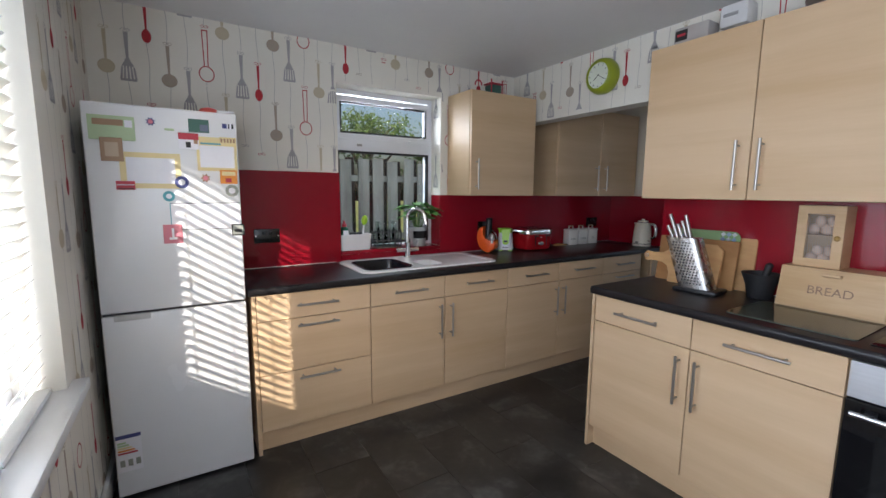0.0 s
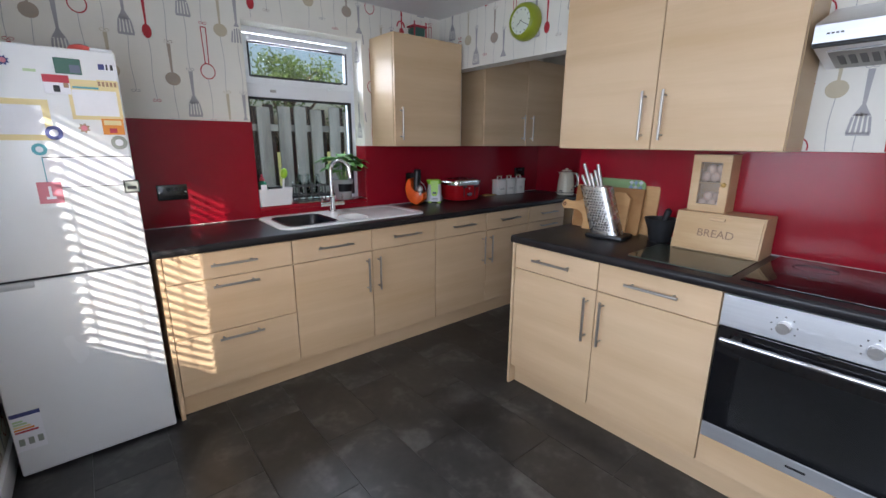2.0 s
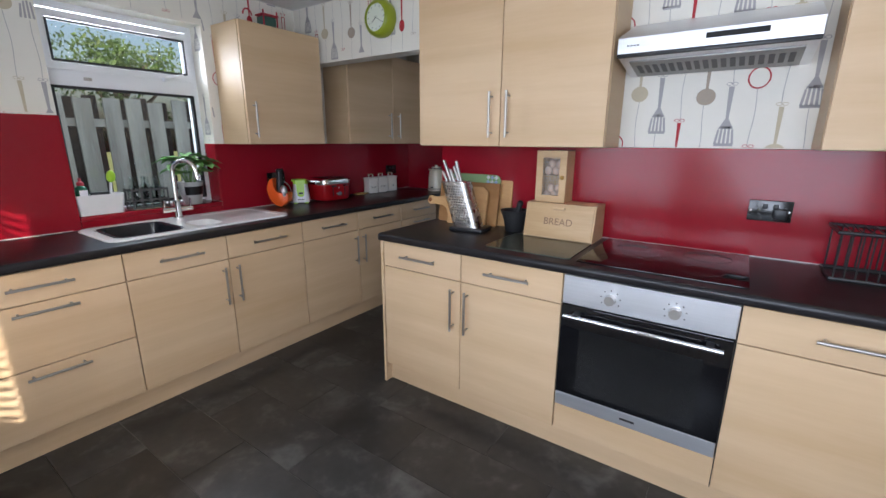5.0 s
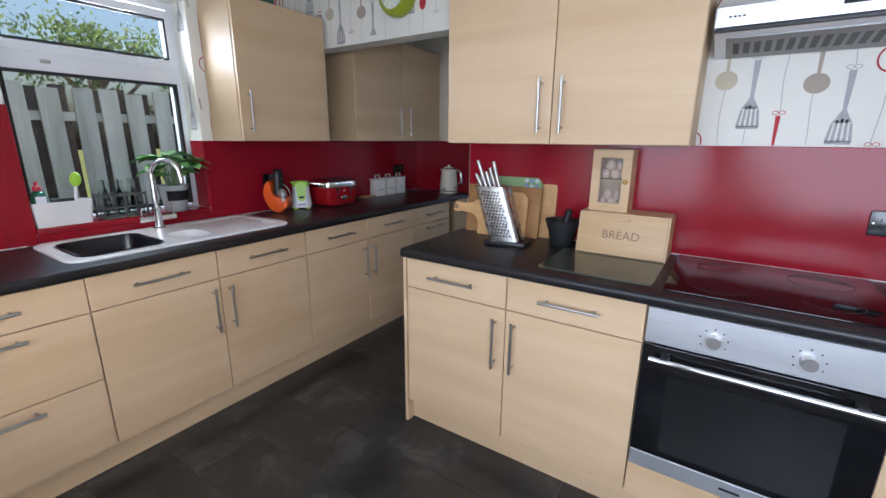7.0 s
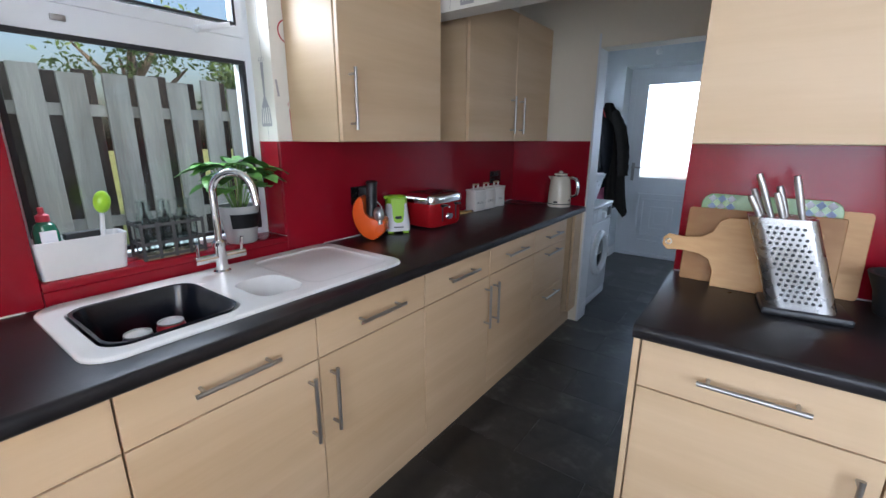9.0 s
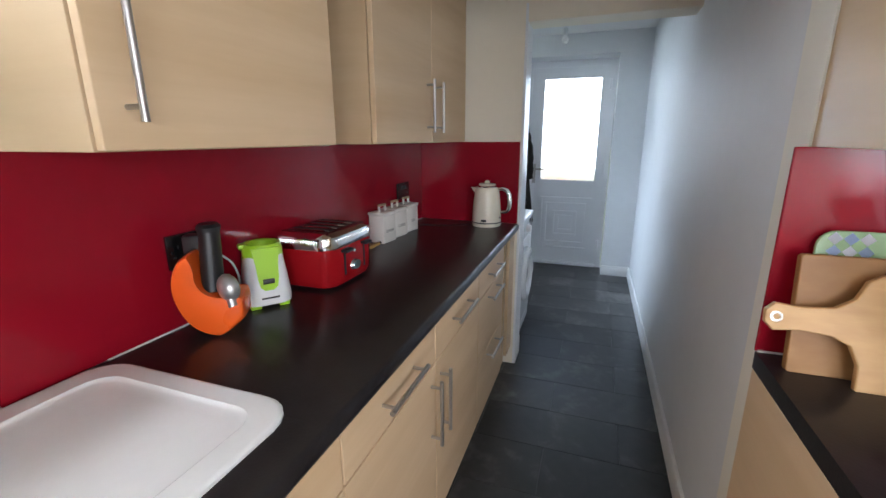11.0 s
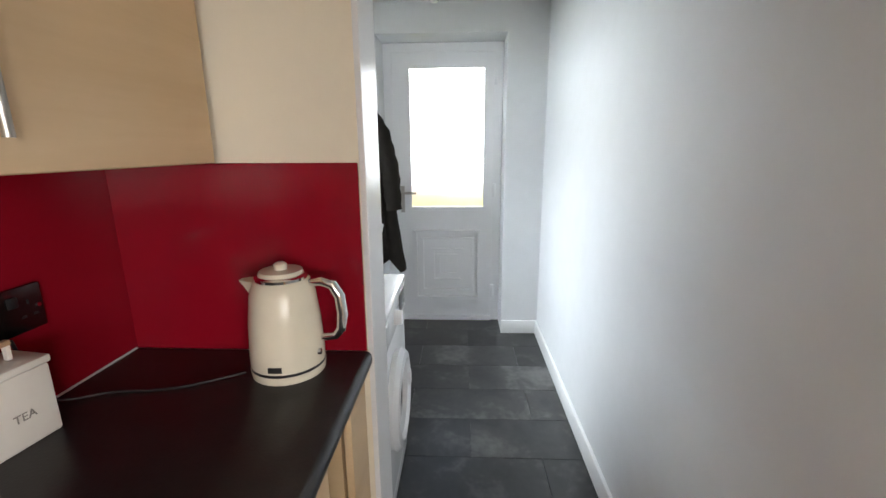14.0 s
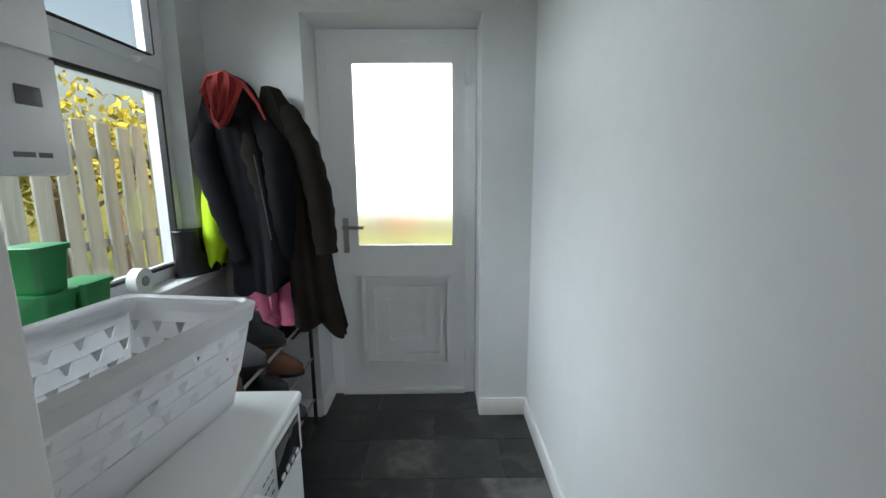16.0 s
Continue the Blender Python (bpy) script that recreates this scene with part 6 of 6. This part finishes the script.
        tube(hb, [(-0.10, -depth * 0.6 - 0.03, top - 0.02), (-0.05, -depth * 0.62 - 0.04, top + 0.045), (0.02, -depth * 0.6 - 0.04, top + 0.062), (0.09, -depth * 0.6 - 0.03, top + 0.02), (0.14, -depth * 0.65, top - 0.06), (0.175, -depth * 0.62, top - 0.15)], [0.006, 0.010, 0.011, 0.010, 0.007, 0.004], 10)
        part("piping", hb, hood, c, "coral hood edge")
        hb = bmesh.new()
        tube(hb, [(0.10 + lean * k * 0.16, -depth * (0.72 + 0.045 * k), top - 0.16 - k * 0.125) for k in range(1, 5)], 0.0025, 8)
        part("zip", hb, M_WIRE, c, "pale metal zip")
    return c


M_COAT = mat("black_coat_cloth", (0.007, 0.007, 0.009), 0.9, 0, 0.3, 12, bump=0.3, bump_scale=400, spec=0.15)
M_COAT2 = mat("dark_brown_coat_cloth", (0.016, 0.013, 0.011), 0.9, 0, 0.3, 12, bump=0.3, bump_scale=400, spec=0.15)
M_CORAL = mat("coral_lining", (0.40, 0.035, 0.035), 0.8, 0, 0.15, 20)
M_PINKC = mat("pink_fleece", (0.50, 0.12, 0.22), 0.9, 0, 0.15, 30, bump=0.4, bump_scale=300)
M_HIVIS = mat("hi_vis_cloth", (0.55, 0.85, 0.02), 0.7, 0, 0.1, 20)
cloth("long_coat", "long dark brown coat on a wall hook", M_COAT2, 3.925, 0.48, 1.72, 1.16, 0.20, 0.30, 0.26, 4, lean=0.20)
cloth("hooded_coat", "black hooded coat with a coral lining", M_COAT, 3.905, 0.615, 1.70, 0.88, 0.28, 0.34, 0.28, 2, M_CORAL, lean=0.13)
cloth("pink_fleece", "pink fleece hanging under the coats", M_PINKC, 3.93, 0.52, 1.12, 0.47, 0.12, 0.15, 0.26, 7, lean=0.10)
hv = thing("hi_vis_vest", pose(3.86, 0.715, 0.0, 0, 0, -90), "bright yellow-green safety vest behind the coats", "vest", "coats on the hooks")
bm = bmesh.new()
rings = []
for k in range(10):
    t = k / 9
    rings.append([(math.cos(2 * math.pi * i / 24) * (0.015 + 0.042 * math.sin(math.pi * (0.2 + 0.7 * t))) * (1 + 0.2 * math.sin(3 * i + 4 * t)) - 0.02 * t, -0.10 + math.sin(2 * math.pi * i / 24) * 0.06, 1.28 - 0.36 * t + 0.02 * math.sin(i)) for i in range(24)])
loft(bm, rings)
part("cloth", bm, M_HIVIS, hv)
rail = thing("coat_rail", pose(XU - 0.022, 0.60, 1.66, 0, 0, -90), "dark coat hook rail on the wall", "coat rail")
part("board", box(-0.15, 0.19, 0.0, 0.021, -0.02, 0.02, 0.003), M_BLACK, rail)
for x in (-0.12, 0.0, 0.12):
    bm = bmesh.new()
    tube(bm, [(x, 0, 0.0), (x, -0.04, -0.005), (x, -0.055, 0.02), (x, -0.05, 0.045)], 0.005, 8)
    part("hook", bm, M_BLACK, rail)

sr = thing("shoe_rack", pose(2.76, 0.35, 0), "black tubular shoe rack below the coats", "shoe rack")
for z in (0.15, 0.38, 0.61):
    for y in (0.0, 0.10, 0.20, 0.30):
        bm = bmesh.new()
        cyl(bm, (0, y, z), (1.10, y, z), 0.006, seg=8)
        part("bar", bm, M_STEEL if y == 0 else M_BLACK, sr)
for x in (0.0, 1.10):
    for y in (0.0, 0.30):
        bm = bmesh.new()
        cyl(bm, (x, y, 0), (x, y, 0.65), 0.010, seg=10)
        part("leg", bm, M_BLACK, sr)
for z, row in ((0.157, 5), (0.387, 5), (0.617, 4)):
    for k in range(row):
        mm, lab = ((M_LEATHER, "dark leather ankle boot on the rack"), (mat("brown_suede_%d_%d" % (k, int(z * 10)), (0.16, 0.07, 0.04), 0.9), "brown suede boot on the rack"), (mat("grey_canvas_%d_%d" % (k, int(z * 10)), (0.12, 0.12, 0.13), 0.8), "grey canvas shoe on the rack"))[(k + int(z * 10)) % 3]
        boot(pose(2.87 + k * 0.20, 0.49, z, 0, 0, -90), mm, lab, 0.13, "shoes on the rack")

pb = thing("pendant_bulb", pose(3.30, -0.095, CEIL) @ Matrix.Diagonal((1, 1, 0.76, 1)), "bare light bulb hanging from the ceiling", "lamp")
bm = bmesh.new()
lathe(bm, [(0.0, 0.0), (0.045, 0.0), (0.045, -0.012), (0.015, -0.025), (0.0, -0.025)], 24)
part("rose", bm, M_WHITEP, pb)
bm = bmesh.new()
cyl(bm, (0, 0, -0.02), (0, 0, -0.13), 0.003, seg=8)
part("flex", bm, M_WHITEP, pb)
bm = bmesh.new()
cyl(bm, (0, 0, -0.12), (0, 0, -0.185), 0.016, seg=16)
part("lamp_holder", bm, M_WHITEP, pb)
bm = bmesh.new()
lathe(bm, [(0.0, -0.27), (0.018, -0.265), (0.029, -0.24), (0.026, -0.215), (0.013, -0.19), (0.012, -0.18)], 24)
part("bulb", bm, flat_mat("opal_glass", (0.8, 0.8, 0.8), 0.2), pb)

# ---- outside ----
structure("ground", box(-60, 60, -60, 60, -0.30, -0.13), mat("lawn", (0.26, 0.29, 0.08), 0.95, 0, 0.4, 2.0, bump=0.5, bump_scale=40), "grass and ground round the house", "ground")
structure("pavement_side_path", box(-4, 9, 0.84, 1.66, -0.13, -0.10), mat("concrete_path", (0.25, 0.24, 0.22), 0.9, 0, 0.2, 3), "concrete path between house and fence", "pavement")
M_FENCE = wood("weathered_fence_wood", (0.36, 0.36, 0.325), (0.21, 0.21, 0.19), 0.9, (12, 12, 0.9))
fe = thing("fence", pose(0, 1.95, -0.12), "weathered grey board fence beside the house", "fence")
plank = mesh_of("board", box(-0.058, 0.058, -0.009, 0.009, 0, 1.79, 0.003, 1), M_FENCE)
# Back boards: shade behind the front boards is put into a darker wood colour.
slim = mesh_of("board", box(-0.046, 0.046, -0.009, 0.009, 0, 1.80, 0.003, 1), wood("shaded_fence_wood", (0.07, 0.055, 0.045), (0.035, 0.028, 0.024), 0.9, (12, 12, 0.9)))
for i in range(60):
    x = -2.6 + i * 0.17
    b = new("board", plank)
    b.parent = fe
    b.matrix_basis = pose(x, -0.03, 0.02 * math.sin(i * 2.7), 0, 0.5 * math.sin(i * 1.9), 0)
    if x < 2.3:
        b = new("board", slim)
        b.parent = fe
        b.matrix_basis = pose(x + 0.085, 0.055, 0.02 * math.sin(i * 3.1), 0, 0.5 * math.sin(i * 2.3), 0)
for z in (0.4, 1.0, 1.6):
    part("rail", box(-2.7, 7.7, -0.012, 0.012, z - 0.03, z + 0.03), M_FENCE, fe, smooth=False)


def crown_mesh(centre, size, count, seed, leaf=0.05):
    """Many small leaf blades in uneven clumps."""
    r = np.random.RandomState(seed)
    clumps = r.normal(0, 0.42, (26, 3)) * size
    verts, faces = [], []
    for k in range(count):
        c = clumps[r.randint(26)] + r.normal(0, 0.16, 3) * size + centre
        a, b = r.normal(0, 1, 3), r.normal(0, 1, 3)
        a /= np.linalg.norm(a)
        b = np.cross(a, b)
        b /= np.linalg.norm(b)
        s = leaf * r.uniform(0.6, 1.5)
        n = len(verts)
        verts += [tuple(c - a * s), tuple(c + b * s * 0.45), tuple(c + a * s), tuple(c - b * s * 0.45)]
        faces.append((n, n + 1, n + 2, n + 3))
    me = bpy.data.meshes.new("crown")
    me.from_pydata(verts, [], faces)
    return me


M_FOL = mat("foliage", (0.07, 0.12, 0.03), 0.6, 0, 0.5, 3)
M_FOLY = mat("yellow_foliage", (0.28, 0.27, 0.04), 0.6, 0, 0.4, 3)
M_BARK = mat("bark", (0.10, 0.08, 0.06), 0.9, 0, 0.3, 8, bump=0.5, bump_scale=30)


def tree(x, y, h, size, material, label, seed, count=2600, leaf=0.05):
    t = thing("tree", pose(x, y, -0.13), label, "tree", "trees behind the fence")
    bm = bmesh.new()
    tube(bm, [(0, 0, 0), (0.05, 0.02, h * 0.4), (0.0, 0.05, h * 0.75), (0.03, 0, h)], [0.10, 0.075, 0.05, 0.02], 10)
    r = random.Random(seed)
    for k in range(6):
        a, z = r.uniform(0, 6.28), r.uniform(0.5, 0.9) * h
        tube(bm, [(0, 0.03, z), (math.cos(a) * size[0] * 0.4, math.sin(a) * size[1] * 0.4, z + 0.3), (math.cos(a) * size[0] * 0.8, math.sin(a) * size[1] * 0.8, z + 0.5)], [0.035, 0.022, 0.008], 8)
    part("trunk", bm, M_BARK, t)
    me = crown_mesh(np.array((0, 0, h)), np.array(size), count, seed, leaf)
    me.materials.append(material)
    cr_ = new("crown", me)
    cr_.parent = t


tree(0.22, 2.9, 2.2, (0.50, 0.35, 0.34), M_FOL, "leafy green shrub tree behind the fence", 3, 2600, 0.022)
tree(1.25, 3.0, 2.0, (0.45, 0.35, 0.35), M_FOL, "leafy green shrub tree behind the fence", 8, 2600, 0.025)
tree(6.2, 3.6, 1.6, (1.2, 0.7, 0.7), M_FOLY, "yellow-leaved bush behind the fence", 5, 1300)
tree(7.8, 4.2, 1.9, (1.4, 0.8, 0.7), M_FOLY, "yellow-leaved bush behind the fence", 6, 1300)
bu = thing("garden_bush", pose(9.5, 0.35, -0.13), "rusty orange bush on the lawn", "bush")
me = crown_mesh(np.array((0, 0, 0.66)), np.array((0.45, 0.45, 0.2)), 1200, 11, 0.07)
me.materials.append(mat("rusty_leaves", (0.50, 0.24, 0.05), 0.7, 0, 0.3, 4))
cb = new("crown", me)
cb.parent = bu
bm = bmesh.new()
tube(bm, [(0, 0, 0), (0.02, 0, 0.5), (0, 0, 0.9)], [0.05, 0.03, 0.01], 8)
part("trunk", bm, M_BARK, bu)

# ---- wallpaper print ----
P_RED, P_GREY, P_TAUPE, P_BEIGE = (mat(n, c, 0.7, 0, 0.05, 20) for n, c in (("paper_red", (0.45, 0.025, 0.035)), ("paper_grey", (0.40, 0.385, 0.385)), ("paper_taupe", (0.40, 0.33, 0.26)), ("paper_beige", (0.55, 0.48, 0.34))))


class Print:
    """Flat printed shapes on a wall, gathered by ink."""

    def __init__(self, place):
        self.place, self.inks, self.lo, self.hi = place, {}, 0, 9

    def poly(self, ink, pts):
        if all(v <= self.lo for _, v in pts) or all(v >= self.hi for _, v in pts):
            return
        pts = [(u, min(max(v, self.lo + 0.0005), self.hi - 0.0005)) for u, v in pts]
        if not all(self.free(u, v) for u, v in pts):
            return
        vs, fs = self.inks.setdefault(ink.name, (ink, ([], [])))[1]
        n = len(vs)
        vs += [self.place(u, v) for u, v in pts]
        fs.append(tuple(range(n, n + len(pts))))

    def bar(self, ink, u0, v0, u1, v1, w0, w1=None):
        w1 = w0 if w1 is None else w1
        d = Vector((u1 - u0, v1 - v0)).normalized()
        s = Vector((-d.y, d.x))
        self.poly(ink, [(u0 - s.x * w0 / 2, v0 - s.y * w0 / 2), (u0 + s.x * w0 / 2, v0 + s.y * w0 / 2), (u1 + s.x * w1 / 2, v1 + s.y * w1 / 2), (u1 - s.x * w1 / 2, v1 - s.y * w1 / 2)])

    def disc(self, ink, u, v, a, b):
        for k in range(16):
            p, q = 2 * math.pi * k / 16, 2 * math.pi * (k + 1) / 16
            self.poly(ink, [(u, v), (u + a * math.cos(p), v + b * math.sin(p)), (u + a * math.cos(q), v + b * math.sin(q))])

    def ring(self, ink, u, v, a, b, w):
        for k in range(20):
            p, q = 2 * math.pi * k / 20, 2 * math.pi * (k + 1) / 20
            self.bar(ink, u + a * math.cos(p), v + b * math.sin(p), u + a * math.cos(q), v + b * math.sin(q), w)

    def string(self, ink, u, v0, v1, ph):
        n = max(2, int(abs(v1 - v0) / 0.02))
        for k in range(n):
            p, q = v0 + (v1 - v0) * k / n, v0 + (v1 - v0) * (k + 1) / n
            self.bar(ink, u + 0.004 * math.sin(p * 22 + ph), p, u + 0.004 * math.sin(q * 22 + ph), q, 0.0022)

    def tool(self, kind, ink, u, v):
        """One utensil whose lowest point is at (u, v); gives its height."""
        if kind == "spat":
            h = 0.25
            for k in range(5):
                c = (k - 2) * 0.0158
                self.bar(ink, u + c, v + 0.008, u + c * 0.78, v + 0.085 - 0.004 * (k - 2) ** 2, 0.0092, 0.0075)
            self.bar(ink, u - 0.034, v + 0.006, u + 0.034, v + 0.006, 0.012)
            self.bar(ink, u, v + 0.072, u, v + 0.094, 0.054, 0.030)
            self.bar(ink, u, v + 0.094, u, v + 0.112, 0.030, 0.013)
            self.bar(ink, u, v + 0.112, u, v + h - 0.01, 0.011, 0.020)
        elif kind == "spoon":
            h = 0.21
            self.disc(ink, u, v + 0.034, 0.021, 0.034)
            self.bar(ink, u, v + 0.064, u, v + h - 0.01, 0.008, 0.015)
        elif kind == "ladle":
            h = 0.22
            self.disc(ink, u, v + 0.034, 0.036, 0.034)
            self.bar(ink, u, v + 0.066, u, v + h - 0.01, 0.010, 0.017)
        else:
            h = 0.29
            self.ring(ink, u, v + 0.042, 0.036, 0.040, 0.0055)
            self.bar(ink, u - 0.009, v + 0.082, u - 0.013, v + h - 0.02, 0.005)
            self.bar(ink, u + 0.009, v + 0.082, u + 0.013, v + h - 0.02, 0.005)
            self.bar(ink, u - 0.014, v + h - 0.02, u + 0.014, v + h - 0.02, 0.006)
        for s_ in (-1, 1):
            self.ring(ink, u + s_ * 0.010, v + h, 0.009, 0.006, 0.0022)
        return h

    def fill(self, u0, u1, anchor, base, free, odd=None):
        self.free = free
        step, drop = 0.0882, 0.515
        kinds = (("spat", P_GREY), ("spoon", P_RED), ("ladle", P_TAUPE), ("spat", P_GREY), ("hoop", P_RED), ("ladle", P_BEIGE))
        i0, i1 = math.ceil((u0 + 0.03 - anchor) / step), math.floor((u1 - 0.03 - anchor) / step)
        for i in range(i0, i1 + 1):
            k, blk = i % 6, i // 6
            kind, ink = kinds[k]
            u = anchor + i * step
            v = base[k] if not blk % 2 else (odd[k] if odd else base[k] - drop / 2)
            while v > self.lo - 0.3:
                v -= drop
            while v < self.hi + 0.3:
                h = self.tool(kind, ink, u, v)
                self.string(P_GREY, u, v + h, v + drop, i * 1.7)
                v += drop

    def done(self, name, label):
        for n, (ink, (vs, fs)) in self.inks.items():
            me = bpy.data.meshes.new(name)
            me.from_pydata(vs, [], fs)
            me.materials.append(ink)
            structure_ob = new(name, me)
            tagged(structure_ob, label, "wallpaper", "", "structure")


BASE_A = (1.90, 2.10, 1.892, 1.75, 1.943, 2.18)
ODD_A = (1.875, 1.871, 1.648, 2.004, 1.695, 1.929)
BASE_B = (1.389, 1.235, 1.505, 1.336, 1.562, 1.28)
ODD_B = (1.481, 1.49, 1.25, 1.59, 1.30, 1.53)
p = Print(lambda u, v: (u, WA - 0.0012, v))
p.lo, p.hi = 1.33, CEIL
p.fill(WL, WB, -1.983, BASE_A, lambda u, v: not (WIN1[0] - 0.002 < u < WIN1[1] + 0.002 and v < WIN1[3] + 0.002) and not (u < WIN1[0] and v < 1.473), ODD_A)
p.done("wallpaper_print_north", "utensils hanging on strings printed on wallpaper")
p = Print(lambda u, v: (WB - 0.0012, -u, v))
p.lo, p.hi = 1.33, CEIL
p.fill(-WA, -YB, 1.964, BASE_B, lambda u, v: u > 0.80 or v > 1.892, ODD_B)
p.done("wallpaper_print_east", "utensils hanging on strings printed on wallpaper")
p = Print(lambda u, v: (WL + 0.0012, u, v))
p.lo, p.hi = 0.115, CEIL
p.fill(YB, WA, 0.31, BASE_A, lambda u, v: not (WIN3[0] - 0.06 < u < WIN3[1] + 0.10 and 0.66 < v < WIN3[3] + 0.01))
p.done("wallpaper_print_west", "utensils hanging on strings printed on wallpaper")
p = Print(lambda u, v: (WIN1[1] - 0.0012, u, v))
p.lo, p.hi = 1.33, WIN1[3]
p.fill(WA - 0.02, 0.72, 0.64, BASE_A, lambda u, v: u > WA and u < 0.708)
p.done("wallpaper_print_reveal", "utensils hanging on strings printed on wallpaper")

# ---- floor tiles ----
M_TILE = mat("slate_vinyl", (0.03, 0.03, 0.031), 0.32, 0, 0.2, 2, bump=0.14, bump_scale=25, rough_vary=0.04, spec=0.6)
_nt = M_TILE.node_tree
_p = _nt.nodes["Principled BSDF"]
_geo, _info = _nt.nodes.new("ShaderNodeNewGeometry"), _nt.nodes.new("ShaderNodeObjectInfo")
_off = _nt.nodes.new("ShaderNodeVectorMath")
_off.operation = "MULTIPLY_ADD"
_off.inputs[1].default_value = (13, 7, 3)
_nt.links.new(_info.outputs["Random"], _off.inputs[0])
_nt.links.new(_geo.outputs["Position"], _off.inputs[2])
_n1, _n2 = _nt.nodes.new("ShaderNodeTexNoise"), _nt.nodes.new("ShaderNodeTexNoise")
_n1.inputs["Scale"].default_value, _n1.inputs["Detail"].default_value, _n1.inputs["Distortion"].default_value = 4.5, 8, 0.8
_n2.inputs["Scale"].default_value, _n2.inputs["Detail"].default_value = 28, 6
for _n in (_n1, _n2):
    _nt.links.new(_off.outputs[0], _n.inputs["Vector"])
_ad = _nt.nodes.new("ShaderNodeMath")
_ad.operation = "MULTIPLY_ADD"
_ad.inputs[1].default_value = 0.35
_nt.links.new(_n2.outputs[0], _ad.inputs[0])
_nt.links.new(_n1.outputs[0], _ad.inputs[2])
_rp = _nt.nodes.new("ShaderNodeValToRGB")
_cr = _rp.color_ramp
_cr.elements[0].position, _cr.elements[0].color = 0.45, (0.015, 0.015, 0.016, 1)
_cr.elements[1].position, _cr.elements[1].color = 0.93, (0.098, 0.095, 0.091, 1)
_e = _cr.elements.new(0.72)
_e.color = (0.034, 0.033, 0.032, 1)
_nt.links.new(_ad.outputs[0], _rp.inputs[0])
_br = _nt.nodes.new("ShaderNodeMapRange")
_br.inputs[3].default_value, _br.inputs[4].default_value = 0.66, 1.25
_nt.links.new(_info.outputs["Random"], _br.inputs[0])
_mu = _nt.nodes.new("ShaderNodeVectorMath")
_mu.operation = "MULTIPLY"
_nt.links.new(_rp.outputs[0], _mu.inputs[0])
_nt.links.new(_br.outputs[0], _mu.inputs[1])
_nt.links.new(_mu.outputs[0], _p.inputs["Base Color"])

floor = thing("floor", pose(0, 0, 0), "dark slate-effect vinyl floor tiles", "floor", kind="structure")
TW, TL = 0.28, 0.634
cache = {}
for i in range(-4, 21):
    x0, x1 = max(WL, -1.325 + i * TW), min(XU + 0.27, -1.325 + (i + 1) * TW)
    if x1 - x0 < 0.01:
        continue
    for j in range(-8, 4):
        ya = -0.285 + j * TL + (TL / 2 if i % 2 else 0)
        y0, y1 = max(ya, YB), min(ya + TL, WU if x0 > 2.0 else WA)
        if x0 > WB + 0.13:
            y0 = max(y0, WG)
        if y1 - y0 < 0.01:
            continue
        key = (round(x1 - x0, 4), round(y1 - y0, 4))
        if key not in cache:
            g = 0.0007
            bm = bmesh.new()
            w_, h_ = key
            loft(bm, [[(g, g, -0.006), (w_ - g, g, -0.006), (w_ - g, h_ - g, -0.006), (g, h_ - g, -0.006)], [(g, g, -0.0008), (w_ - g, g, -0.0008), (w_ - g, h_ - g, -0.0008), (g, h_ - g, -0.0008)], [(g + 0.001, g + 0.001, 0), (w_ - g - 0.001, g + 0.001, 0), (w_ - g - 0.001, h_ - g - 0.001, 0), (g + 0.001, h_ - g - 0.001, 0)]])
            cache[key] = mesh_of("floor_tile", bm, M_TILE)
        tl = new("floor_tile", cache[key])
        tl.parent = floor
        tl.location = (x0, y0, 0)
